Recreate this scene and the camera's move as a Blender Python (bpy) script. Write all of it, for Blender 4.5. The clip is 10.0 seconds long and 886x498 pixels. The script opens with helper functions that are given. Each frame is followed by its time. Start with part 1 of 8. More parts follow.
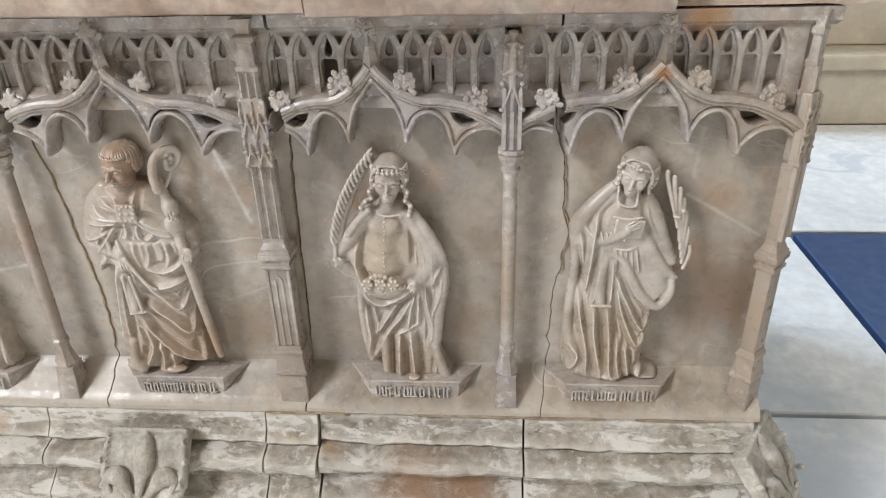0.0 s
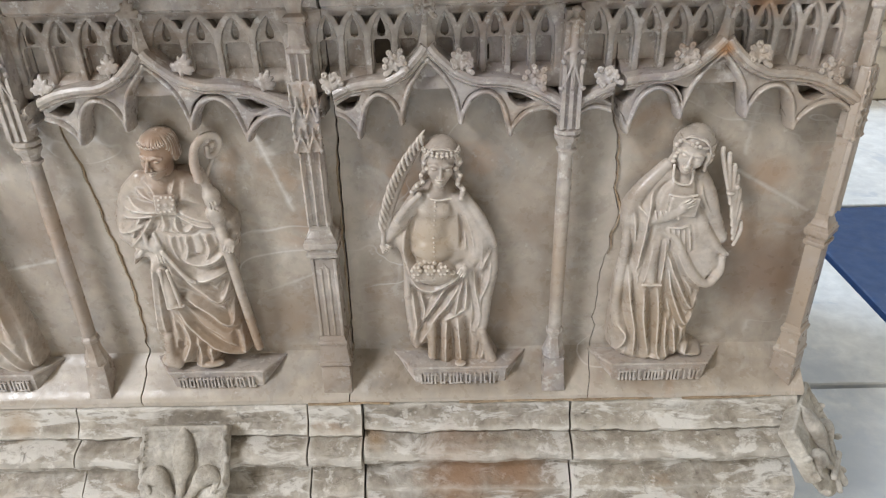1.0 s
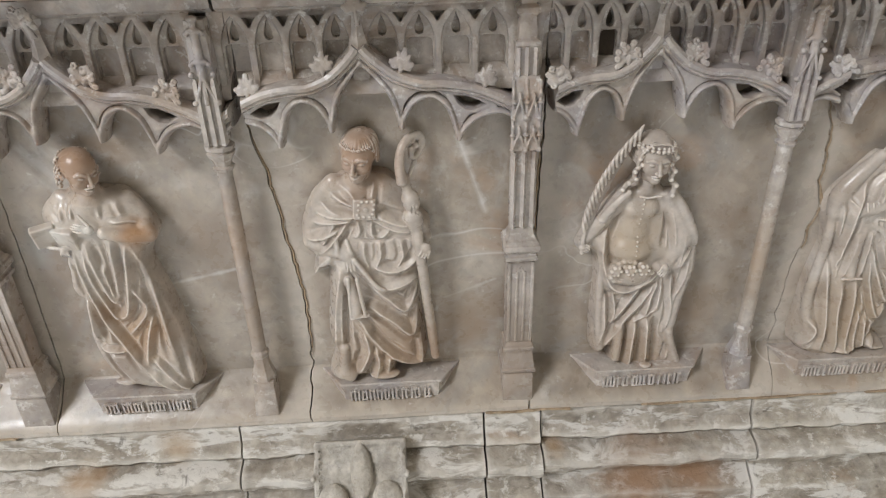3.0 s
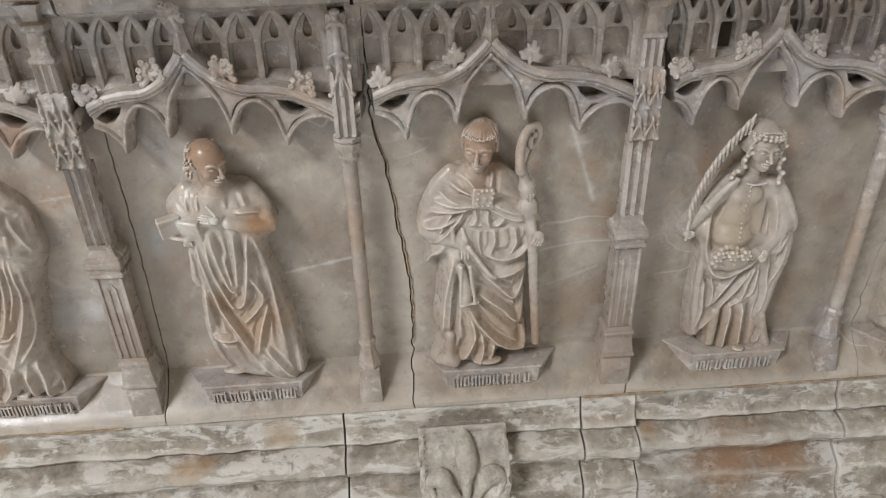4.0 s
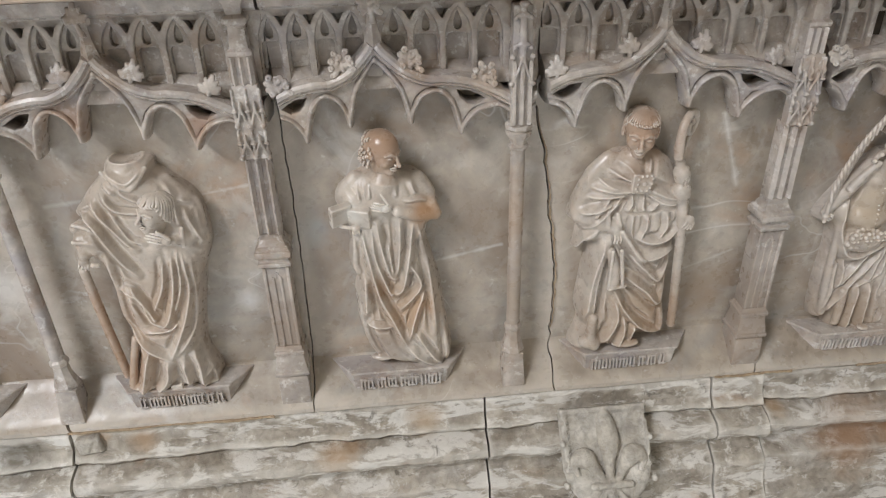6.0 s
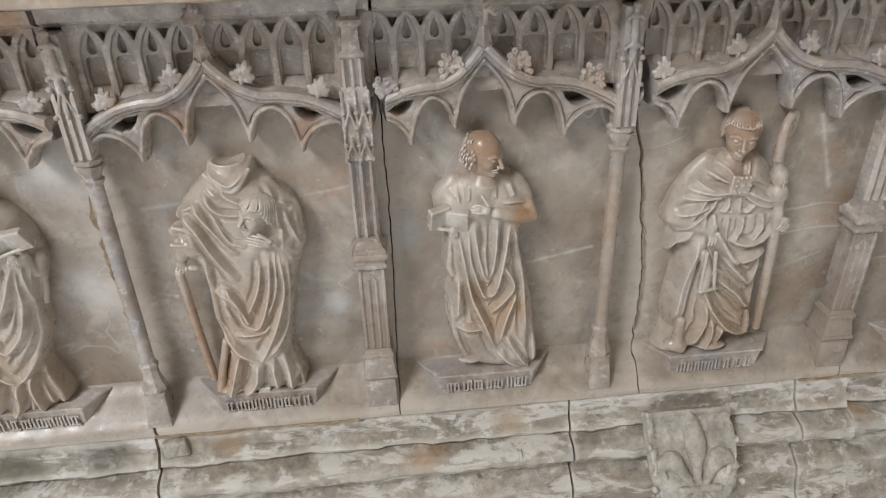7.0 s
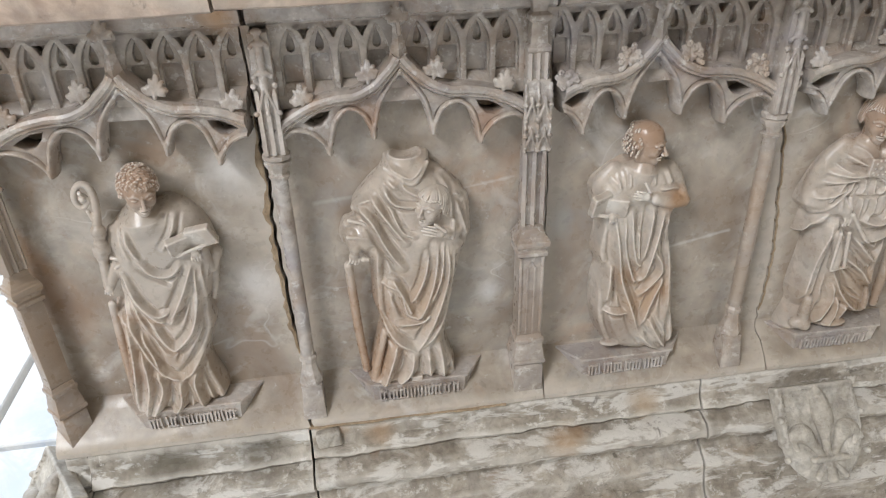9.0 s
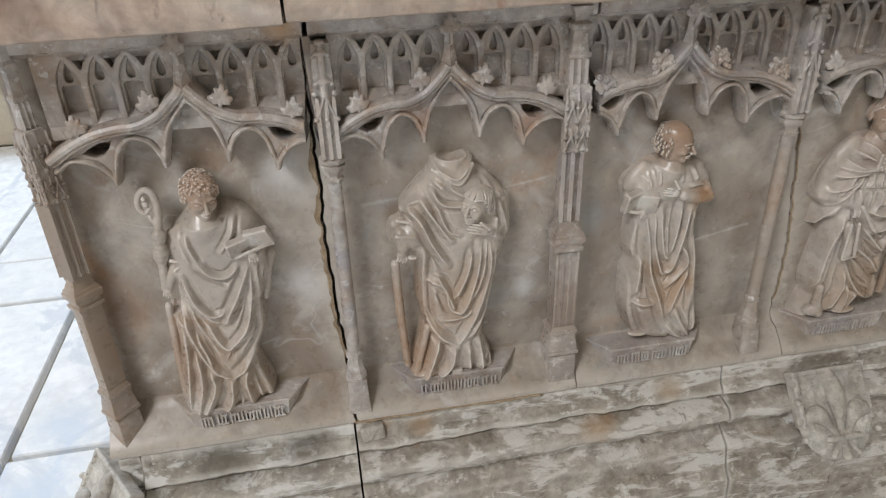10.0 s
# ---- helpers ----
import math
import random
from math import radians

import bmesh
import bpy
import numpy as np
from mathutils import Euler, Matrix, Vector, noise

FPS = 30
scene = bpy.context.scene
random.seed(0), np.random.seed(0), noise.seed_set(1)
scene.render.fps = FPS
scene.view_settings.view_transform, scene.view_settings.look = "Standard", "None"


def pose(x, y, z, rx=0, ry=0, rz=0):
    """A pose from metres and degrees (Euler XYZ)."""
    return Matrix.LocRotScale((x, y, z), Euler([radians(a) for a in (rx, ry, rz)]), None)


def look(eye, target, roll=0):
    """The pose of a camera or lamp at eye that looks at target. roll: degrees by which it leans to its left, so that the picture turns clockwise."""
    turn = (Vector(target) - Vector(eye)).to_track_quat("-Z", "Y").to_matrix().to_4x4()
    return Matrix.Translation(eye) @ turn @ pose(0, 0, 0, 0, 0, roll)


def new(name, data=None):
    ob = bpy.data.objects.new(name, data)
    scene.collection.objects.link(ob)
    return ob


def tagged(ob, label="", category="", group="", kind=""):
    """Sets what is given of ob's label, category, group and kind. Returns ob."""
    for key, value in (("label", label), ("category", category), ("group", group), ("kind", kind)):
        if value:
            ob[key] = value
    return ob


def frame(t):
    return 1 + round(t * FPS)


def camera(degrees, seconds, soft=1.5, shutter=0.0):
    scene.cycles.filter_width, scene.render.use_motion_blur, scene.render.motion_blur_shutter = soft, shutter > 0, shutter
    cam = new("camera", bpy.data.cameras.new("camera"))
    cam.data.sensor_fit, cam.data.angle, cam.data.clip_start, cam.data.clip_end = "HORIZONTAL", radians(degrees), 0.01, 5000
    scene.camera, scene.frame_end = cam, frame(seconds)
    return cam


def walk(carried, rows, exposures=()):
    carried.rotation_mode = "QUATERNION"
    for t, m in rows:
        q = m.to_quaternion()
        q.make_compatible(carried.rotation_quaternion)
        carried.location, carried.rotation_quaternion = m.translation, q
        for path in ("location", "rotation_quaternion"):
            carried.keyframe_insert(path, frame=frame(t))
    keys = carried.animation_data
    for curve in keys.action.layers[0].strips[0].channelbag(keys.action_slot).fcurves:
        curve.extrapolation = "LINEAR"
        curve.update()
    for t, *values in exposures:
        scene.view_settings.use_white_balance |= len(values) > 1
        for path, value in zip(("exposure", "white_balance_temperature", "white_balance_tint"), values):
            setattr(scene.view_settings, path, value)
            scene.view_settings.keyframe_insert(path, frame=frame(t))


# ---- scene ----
cam = camera(64.1, 10.0, soft=1.2)
PATH = [
    (0, (0.75, -0.998, 1.237), (0.619, 0.766, 0.304), -1.6),
    (0.5, (0.686, -0.998, 1.238), (0.609, 0.759, 0.285), -1.5),
    (1, (0.613, -0.985, 1.229), (0.587, 0.762, 0.257), -1.6),
    (1.5, (0.535, -0.975, 1.222), (0.535, 0.768, 0.24), -1.6),
    (2, (0.441, -0.944, 1.229), (0.469, 0.795, 0.242), -1.6),
    (3.5, (0.174, -0.924, 1.229), (0.254, 0.803, 0.224), -1.7),
    (4, (0.077, -0.941, 1.236), (0.179, 0.782, 0.227), -1.6),
    (4.5, (-0.001, -0.954, 1.241), (0.128, 0.77, 0.234), -1.5),
    (5, (-0.064, -0.959, 1.246), (0.087, 0.761, 0.237), -1.4),
    (6.5, (-0.254, -0.954, 1.235), (-0.11, 0.77, 0.231), -1.8),
    (7, (-0.327, -0.939, 1.239), (-0.183, 0.786, 0.238), -1.8),
    (7.5, (-0.392, -0.935, 1.239), (-0.239, 0.79, 0.239), -1.8),
    (8, (-0.453, -0.924, 1.244), (-0.297, 0.801, 0.245), -1.9),
    (8.5, (-0.534, -0.927, 1.242), (-0.355, 0.796, 0.242), -1.9),
    (9, (-0.619, -0.946, 1.248), (-0.39, 0.771, 0.249), -1.9),
    (9.5, (-0.684, -0.966, 1.259), (-0.412, 0.747, 0.263), -1.9),
    (10, (-0.732, -0.979, 1.267), (-0.43, 0.733, 0.279), -1.9),
]
walk(cam, [(t, look(eye, target, roll)) for t, eye, target, roll in PATH],
     [(0.0, 0.43), (1.0, 0.39), (1.5, 0.14), (2.0, 0.24), (3.5, 0.16), (5.0, -0.02), (6.3, 0.16), (7.0, 0.0), (8.0, -0.15), (9.0, 0.11), (9.5, -0.11), (10.0, -0.26)])

# ---- world and light ----
BG = 0.012          # front of the alabaster ground
world = bpy.data.worlds.new("world")
scene.world = world
world.use_nodes = True
wn = world.node_tree.nodes
sky = wn.new("ShaderNodeTexSky")
sky.sky_type, sky.sun_disc, sky.sun_elevation, sky.sun_rotation = "NISHITA", False, radians(40), radians(150)
world.node_tree.links.new(sky.outputs[0], wn["Background"].inputs[0])
wn["Background"].inputs[1].default_value = 0.12


def daylight_lamp(name, eye, target, sx, sy, watts, colour):
    lamp = bpy.data.lights.new(name, "AREA")
    lamp.shape, lamp.size, lamp.size_y, lamp.energy, lamp.color = "RECTANGLE", sx, sy, watts, colour
    ob = new(name, lamp)
    ob.matrix_world = look(eye, target)
    return ob


# lamps added as daylight, no openings built: behind the viewer, by both tomb ends
daylight_lamp("window_light_front", (-4.6, -4.4, 6.2), (-0.3, 0, 0.8), 2.0, 2.8, 460, (0.945, 0.960, 1.0))
daylight_lamp("window_light_front", (4.0, -7.85, 5.4), (0.6, 0, 0.8), 2.0, 3.6, 12, (1.0, 0.95, 0.95))
daylight_lamp("window_light_end", (-5.6, 5.0, 7.2), (-2.8, -0.8, 0), 2.2, 4.0, 820, (0.66, 0.80, 1.0))
daylight_lamp("window_light_end", (5.6, 5.2, 7.6), (2.0, 0.8, 0), 2.2, 4.0, 190, (0.62, 0.80, 1.0))

# ---- materials ----


def mat_new(name):
    m = bpy.data.materials.new(name)
    m.use_nodes = True
    return m, m.node_tree.nodes, m.node_tree.links, m.node_tree.nodes["Principled BSDF"]


def stone(name, stops, scale=3.0, rough=0.45, bump=0.15, fine=90.0, stain=None, vein=None, sss=0.0, pits=0.0, speck=None, spots=(), streak=None, runs=(), mottle=1.0, worn=0.5, edge=(0.51, 0.56)):
    """Veined, stained stone: colours by broad noise, then stain patches, thin veins, white scuffs and relief."""
    m, n, l, p = mat_new(name)
    geo = n.new("ShaderNodeNewGeometry")
    pos = geo.outputs["Position"]

    def noise_at(s, detail=4.0, rg=0.55, dist=0.0, vec=None):
        t = n.new("ShaderNodeTexNoise")
        t.inputs["Scale"].default_value, t.inputs["Detail"].default_value = s, detail
        t.inputs["Roughness"].default_value, t.inputs["Distortion"].default_value = rg, dist
        l.new(vec or pos, t.inputs["Vector"])
        return t.outputs["Fac"]

    def ramp(fac, pts):
        r = n.new("ShaderNodeValToRGB")
        el = r.color_ramp.elements
        while len(el) < len(pts):
            el.new(0.5)
        for e, (at, c) in zip(el, pts):
            e.position, e.color = at, (*c, 1) if len(c) == 3 else c
        l.new(fac, r.inputs[0])
        return r.outputs[0]

    def mix(fac, a, b, mode="MIX"):
        x = n.new("ShaderNodeMix")
        x.data_type, x.blend_type = "RGBA", mode
        for sock, v in ((x.inputs[0], fac), (x.inputs[6], a), (x.inputs[7], b)):
            if isinstance(v, (tuple, float, int)):
                sock.default_value = v if not isinstance(v, tuple) else (*v, 1)
            else:
                l.new(v, sock)
        return x.outputs[2]

    col = ramp(noise_at(scale, 6, 0.6, 0.8), stops)
    # cloudy grain
    grain = ramp(noise_at(fine * 0.3, 5, 0.65), [(0.3, (1 - 0.2 * mottle, 1 - 0.2 * mottle, 1 - 0.19 * mottle)), (0.7, (1 + 0.12 * mottle, 1 + 0.11 * mottle, 1 + 0.09 * mottle))])
    col = mix(1.0, col, grain, "MULTIPLY")
    cloud = ramp(noise_at(scale * 4.5, 4, 0.6, 0.6), [(0.35, (1 - 0.2 * mottle, 1 - 0.21 * mottle, 1 - 0.22 * mottle)), (0.65, (1 + 0.12 * mottle,) * 3)])
    col = mix(1.0, col, cloud, "MULTIPLY")
    if streak:
        mp = n.new("ShaderNodeMapping")
        mp.inputs["Scale"].default_value = streak[1]
        l.new(pos, mp.inputs["Vector"])
        for colour, lo, hi, amount, s in streak[0]:
            f = ramp(noise_at(s, 5, 0.65, 0.5, mp.outputs[0]), [(lo, (0, 0, 0)), (hi, (amount,) * 3)])
            col = mix(f, col, colour)
    if stain:
        for colour, s, lo, hi, amount in stain:
            f = ramp(noise_at(s, 5, 0.6, 1.2), [(lo, (0, 0, 0)), (hi, (amount,) * 3)])
            col = mix(f, col, colour)
    if vein:
        colour, s, width = vein
        t = noise_at(s, 3, 0.5, 1.5)
        f = ramp(t, [(0.5 - width, (0, 0, 0)), (0.5, (0.75,) * 3), (0.5 + width, (0, 0, 0))])
        g = ramp(noise_at(s * 1.3, 2), [(0.5, (0, 0, 0)), (0.62, (1, 1, 1))])
        col = mix(mix(1.0, f, g, "MULTIPLY"), col, colour)
    if speck:
        colour, s, lo, amount = speck
        f = ramp(noise_at(s, 6, 0.7), [(lo, (0, 0, 0)), (lo + 0.06, (amount,) * 3)])
        col = mix(f, col, colour)
    for x, y, z, r, *tint in spots:
        # a tinted patch with a soft, wandering edge: browning, painted light and shade
        d = n.new("ShaderNodeVectorMath")
        d.operation = "DISTANCE"
        l.new(pos, d.inputs[0])
        d.inputs[1].default_value = (x, y, z)
        a = n.new("ShaderNodeMath")
        a.operation = "MULTIPLY_ADD"
        l.new(noise_at(22, 5, 0.65), a.inputs[0])
        a.inputs[1].default_value = r * 1.5
        l.new(d.outputs["Value"], a.inputs[2])
        f = ramp(a.outputs[0], [(r * 1.05, (0.8,) * 3), (r * 2.1, (0, 0, 0))])
        col = mix(f, col, tint[0] if tint else BROWN)
    for a, c, width, colour, amount in runs:
        # a vein, a drip, a band of painted shade between two points
        a, c = Vector(a), Vector(c)
        ba = c - a
        pa = n.new("ShaderNodeVectorMath")
        pa.operation = "SUBTRACT"
        l.new(pos, pa.inputs[0])
        pa.inputs[1].default_value = a
        dt = n.new("ShaderNodeVectorMath")
        dt.operation = "DOT_PRODUCT"
        l.new(pa.outputs[0], dt.inputs[0])
        dt.inputs[1].default_value = ba / ba.length_squared
        cl = n.new("ShaderNodeClamp")
        l.new(dt.outputs["Value"], cl.inputs[0])
        sc = n.new("ShaderNodeVectorMath")
        sc.operation = "SCALE"
        sc.inputs[0].default_value = ba
        l.new(cl.outputs[0], sc.inputs["Scale"])
        ds = n.new("ShaderNodeVectorMath")
        ds.operation = "DISTANCE"
        l.new(pa.outputs[0], ds.inputs[0])
        l.new(sc.outputs[0], ds.inputs[1])
        ad = n.new("ShaderNodeMath")
        ad.operation = "MULTIPLY_ADD"
        l.new(noise_at(45, 5, 0.6), ad.inputs[0])
        ad.inputs[1].default_value = width * 2.2
        l.new(ds.outputs["Value"], ad.inputs[2])
        f = ramp(ad.outputs[0], [(width * 0.9, (amount,) * 3), (width * 1.9, (0, 0, 0))])
        col = mix(f, col, colour)
    info = n.new("ShaderNodeObjectInfo")
    tint = ramp(info.outputs["Random"], [(0.0, (0.90, 0.89, 0.89)), (0.5, (1.0, 0.985, 0.96)), (1.0, (1.06, 1.07, 1.08))])
    col = mix(1.0, col, tint, "MULTIPLY")
    # edges paler: rubbed stone, plus ridge highlights painted into the colour
    rubbed_lit = ramp(geo.outputs["Pointiness"], [(edge[0], (0, 0, 0)), (edge[1], (worn,) * 3)])
    col = mix(rubbed_lit, col, tuple(min(1, 1.3 * c) for c in stops[-1][1]))
    l.new(col, p.inputs["Base Color"])
    rr = ramp(noise_at(fine * 0.5, 3), [(0.3, (rough - 0.1,) * 3), (0.7, (rough + 0.12,) * 3)])
    l.new(rr, p.inputs["Roughness"])
    if sss:
        p.inputs["Subsurface Weight"].default_value = sss
        p.inputs["Subsurface Radius"].default_value = (0.012, 0.008, 0.005)
        p.inputs["Subsurface Scale"].default_value = 0.5
    b = n.new("ShaderNodeBump")
    b.inputs["Strength"].default_value, b.inputs["Distance"].default_value = bump, 0.003
    h = noise_at(fine, 6, 0.65)
    if pits:
        v = ramp(noise_at(fine * 0.6, 4, 0.6), [(0.36, (0, 0, 0)), (0.5, (pits,) * 3)])
        h = mix(1.0, h, v, "ADD")
    l.new(h, b.inputs["Height"])
    l.new(b.outputs[0], p.inputs["Normal"])
    return m


ALA = [(0.3, (0.29, 0.24, 0.19)), (0.5, (0.385, 0.333, 0.277)), (0.7, (0.47, 0.425, 0.37))]
STATUE = [(0.3, (0.40, 0.340, 0.285)), (0.5, (0.490, 0.432, 0.378)), (0.7, (0.58, 0.53, 0.48))]
ORANGE, WHITE, UMBER, BROWN = (0.40, 0.22, 0.11), (0.64, 0.62, 0.60), (0.23, 0.165, 0.12), (0.335, 0.205, 0.13)
# WHITE spots at x -0.79 and -0.78 paint the light falling by crack 1
alabaster = stone("alabaster", ALA, 4.0, 0.31, 0.14, 110, speck=(WHITE, 48, 0.63, 0.45), stain=[(ORANGE, 3.6, 0.58, 0.72, 0.6), (UMBER, 5.0, 0.52, 0.68, 0.65), ((0.27, 0.27, 0.265), 6.5, 0.55, 0.7, 0.45), (WHITE, 11.0, 0.57, 0.72, 0.42)], vein=(WHITE, 3.0, 0.006), sss=0.05, mottle=0.85,
    # dark spots at x -0.05, 0.33 and 0.70 paint soft shadows beside the statues
    spots=[(1.10, 0.0, 0.79, 0.035, (0.37, 0.255, 0.17)), (1.13, 0.0, 0.62, 0.085, (0.20, 0.13, 0.085)), (1.07, 0.0, 0.70, 0.04, (0.34, 0.23, 0.15)), (-0.79, 0.0, 0.85, 0.045, WHITE), (-0.78, 0.0, 0.66, 0.045, WHITE), (-0.05, 0.0, 0.72, 0.05, (0.26, 0.20, 0.15)), (0.33, 0.0, 0.55, 0.05, (0.27, 0.20, 0.14)), (0.70, 0.0, 0.56, 0.05, (0.26, 0.19, 0.13)), (-1.06, 0.0, 0.66, 0.05, (0.25, 0.16, 0.10)), (-0.31, 0.0, 0.72, 0.03, (0.34, 0.36, 0.37)), (-0.42, 0.0, 0.60, 0.022, WHITE)],
    runs=[((0.325, BG, 0.87), (0.365, BG, 0.75), 0.005, WHITE, 0.8), ((-0.13, BG, 0.648), (-0.01, BG, 0.672), 0.0035, WHITE, 0.7), ((-0.68, BG, 0.79), (-0.58, BG, 0.80), 0.003, WHITE, 0.5), ((1.05, BG, 0.80), (1.17, BG, 0.73), 0.003, WHITE, 0.7), ((1.055, BG, 0.83), (1.06, BG, 0.90), 0.008, WHITE, 0.6), ((-0.48, BG, 0.79), (-0.38, BG, 0.805), 0.004, WHITE, 0.6), ((0.30, BG, 0.60), (0.38, BG, 0.63), 0.004, WHITE, 0.5)])
carved = stone("carved_alabaster", [(0.3, (0.32, 0.276, 0.242)), (0.5, (0.425, 0.383, 0.346)), (0.7, (0.52, 0.480, 0.445))], 9.0, 0.32, 0.2, 130, stain=[((0.36, 0.235, 0.15), 8.0, 0.52, 0.70, 0.6), (UMBER, 12.0, 0.52, 0.66, 0.6), ((0.30, 0.28, 0.30), 6.0, 0.52, 0.66, 0.55)], speck=(WHITE, 55, 0.57, 0.6), sss=0.04, worn=0.35, edge=(0.56, 0.80),
    spots=[(1.03, -0.02, 1.068, 0.035, (0.48, 0.24, 0.09)), (0.983, -0.035, 0.995, 0.012, (0.48, 0.24, 0.09)), (-0.765, -0.02, 1.070, 0.022, (0.42, 0.25, 0.12)), (-0.60, -0.02, 0.925, 0.03, (0.33, 0.20, 0.13)), (-0.43, -0.02, 0.91, 0.025, (0.36, 0.23, 0.16)), (-1.10, -0.02, 0.62, 0.05, (0.30, 0.20, 0.13)), (1.18, -0.02, 0.60, 0.06, (0.33, 0.22, 0.15)), (0.005, -0.03, 0.74, 0.07, (0.38, 0.29, 0.22)), (0.0, -0.03, 0.60, 0.09, (0.34, 0.27, 0.21)), (1.19, -0.03, 0.80, 0.22, (0.37, 0.30, 0.235)), (1.19, -0.03, 0.57, 0.22, (0.33, 0.26, 0.195)), (0.413, -0.03, 0.52, 0.10, (0.34, 0.275, 0.22)), (0.78, -0.03, 0.66, 0.09, (0.36, 0.285, 0.22)), (-0.36, -0.03, 0.58, 0.07, (0.32, 0.25, 0.20)), (-1.10, -0.03, 0.79, 0.15, (0.33, 0.25, 0.185)), (-1.10, -0.03, 0.60, 0.20, (0.31, 0.23, 0.165))])
limestone = stone("weathered_limestone", [(0.28, (0.24, 0.21, 0.17)), (0.45, (0.35, 0.315, 0.265)), (0.6, (0.45, 0.415, 0.365)), (0.72, (0.55, 0.525, 0.48))], 14.0, 0.74, 0.45, 80, stain=[(ORANGE, 6.0, 0.63, 0.78, 0.6), ((0.10, 0.085, 0.065), 22.0, 0.62, 0.7, 0.75)], speck=((0.70, 0.68, 0.64), 30, 0.58, 0.7), pits=0.7, spots=[(0.62, -0.08, 0.285, 0.07, (0.30, 0.17, 0.09)), (0.72, -0.08, 0.275, 0.05, (0.30, 0.17, 0.09)), (0.47, -0.07, 0.34, 0.02, (0.40, 0.28, 0.17)), (-0.15, -0.06, 0.38, 0.03, (0.40, 0.30, 0.20)), (-0.62, -0.06, 0.39, 0.025, (0.40, 0.28, 0.18)), (-0.96, -0.06, 0.385, 0.055, (0.10, 0.085, 0.06)), (-0.82, -0.06, 0.39, 0.05, (0.10, 0.085, 0.06)), (-0.70, -0.05, 0.408, 0.03, (0.40, 0.24, 0.12)), (-0.30, -0.09, 0.34, 0.03, (0.38, 0.25, 0.14))], streak=([((0.66, 0.64, 0.605), 0.52, 0.585, 0.85, 1.3), ((0.17, 0.145, 0.11), 0.58, 0.66, 0.65, 2.8), ((0.30, 0.19, 0.11), 0.62, 0.72, 0.6, 0.6)], (9, 9, 30)))
shield_stone = stone("grey_limestone", [(0.3, (0.33, 0.295, 0.25)), (0.5, (0.45, 0.42, 0.37)), (0.7, (0.58, 0.55, 0.50))], 18.0, 0.75, 0.6, 80, stain=[(ORANGE, 10.0, 0.66, 0.76, 0.7)], pits=0.8)
slab_stone = stone("table_slab_stone", [(0.3, (0.36, 0.25, 0.19)), (0.5, (0.50, 0.40, 0.33)), (0.7, (0.60, 0.53, 0.46))], 7.0, 0.6, 0.4, 70, stain=[((0.32, 0.14, 0.08), 9.0, 0.6, 0.72, 0.7), ((0.08, 0.06, 0.05), 14.0, 0.66, 0.74, 0.8)])
mortar = stone("lime_mortar", [(0.3, (0.30, 0.22, 0.14)), (0.6, (0.42, 0.33, 0.23))], 30.0, 0.9, 0.7, 110, pits=0.6)
core_stone = stone("dark_core", [(0.3, (0.03, 0.024, 0.018)), (0.7, (0.07, 0.055, 0.04))], 20.0, 0.95, 0.5)
# blue-grey patches and bands put blue shade as well as stains into the colour
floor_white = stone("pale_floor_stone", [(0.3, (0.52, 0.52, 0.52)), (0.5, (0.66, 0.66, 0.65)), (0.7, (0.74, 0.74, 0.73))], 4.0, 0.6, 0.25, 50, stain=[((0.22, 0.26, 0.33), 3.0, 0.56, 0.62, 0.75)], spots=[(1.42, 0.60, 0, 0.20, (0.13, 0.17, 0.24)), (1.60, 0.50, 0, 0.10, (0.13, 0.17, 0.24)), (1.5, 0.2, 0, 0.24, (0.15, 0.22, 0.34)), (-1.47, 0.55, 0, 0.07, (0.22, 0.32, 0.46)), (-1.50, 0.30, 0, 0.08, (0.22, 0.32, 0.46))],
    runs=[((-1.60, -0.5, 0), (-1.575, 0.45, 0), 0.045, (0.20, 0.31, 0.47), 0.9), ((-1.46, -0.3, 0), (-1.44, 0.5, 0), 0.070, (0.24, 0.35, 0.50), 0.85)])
floor_blue = stone("blue_slate_floor", [(0.3, (0.012, 0.035, 0.10)), (0.6, (0.02, 0.055, 0.15))], 6.0, 0.5, 0.2, 50, speck=((0.30, 0.38, 0.5), 9, 0.64, 0.5))
wall_stone = stone("wall_limestone", [(0.3, (0.30, 0.25, 0.18)), (0.5, (0.41, 0.35, 0.26)), (0.7, (0.50, 0.44, 0.35))], 3.0, 0.8, 0.4, 40, stain=[((0.3, 0.25, 0.18), 2.0, 0.6, 0.75, 0.4)])

# ---- mesh helpers ----


def mesh_of(name, verts, faces, smooth=0.0):
    me = bpy.data.meshes.new(name)
    me.from_pydata([tuple(v) for v in verts], [], [tuple(f) for f in faces])
    me.update()
    if smooth:
        me.shade_smooth()
        if smooth < 3:
            me.set_sharp_from_angle(angle=smooth)
    return me


def part(name, data, material, parent=None, label="", at=None):
    """One mesh object of a bmesh or mesh, under a thing or a part."""
    if isinstance(data, bmesh.types.BMesh):
        me = bpy.data.meshes.new(name)
        bmesh.ops.recalc_face_normals(data, faces=data.faces)
        data.to_mesh(me)
        data.free()
        data = me
    if material and not data.materials:
        data.materials.append(material)
    ob = new(name, data)
    if at is not None:
        ob.matrix_world = at if isinstance(at, Matrix) else Matrix.Translation(at)
    if parent:
        ob.parent = parent
    if label:
        tagged(ob, label)
    return ob


def thing(name, at=(0, 0, 0), **tags):
    ob = new(name)
    ob.location = at
    ob.empty_display_size = 0.05
    bpy.context.view_layer.update()
    return tagged(ob, **tags)


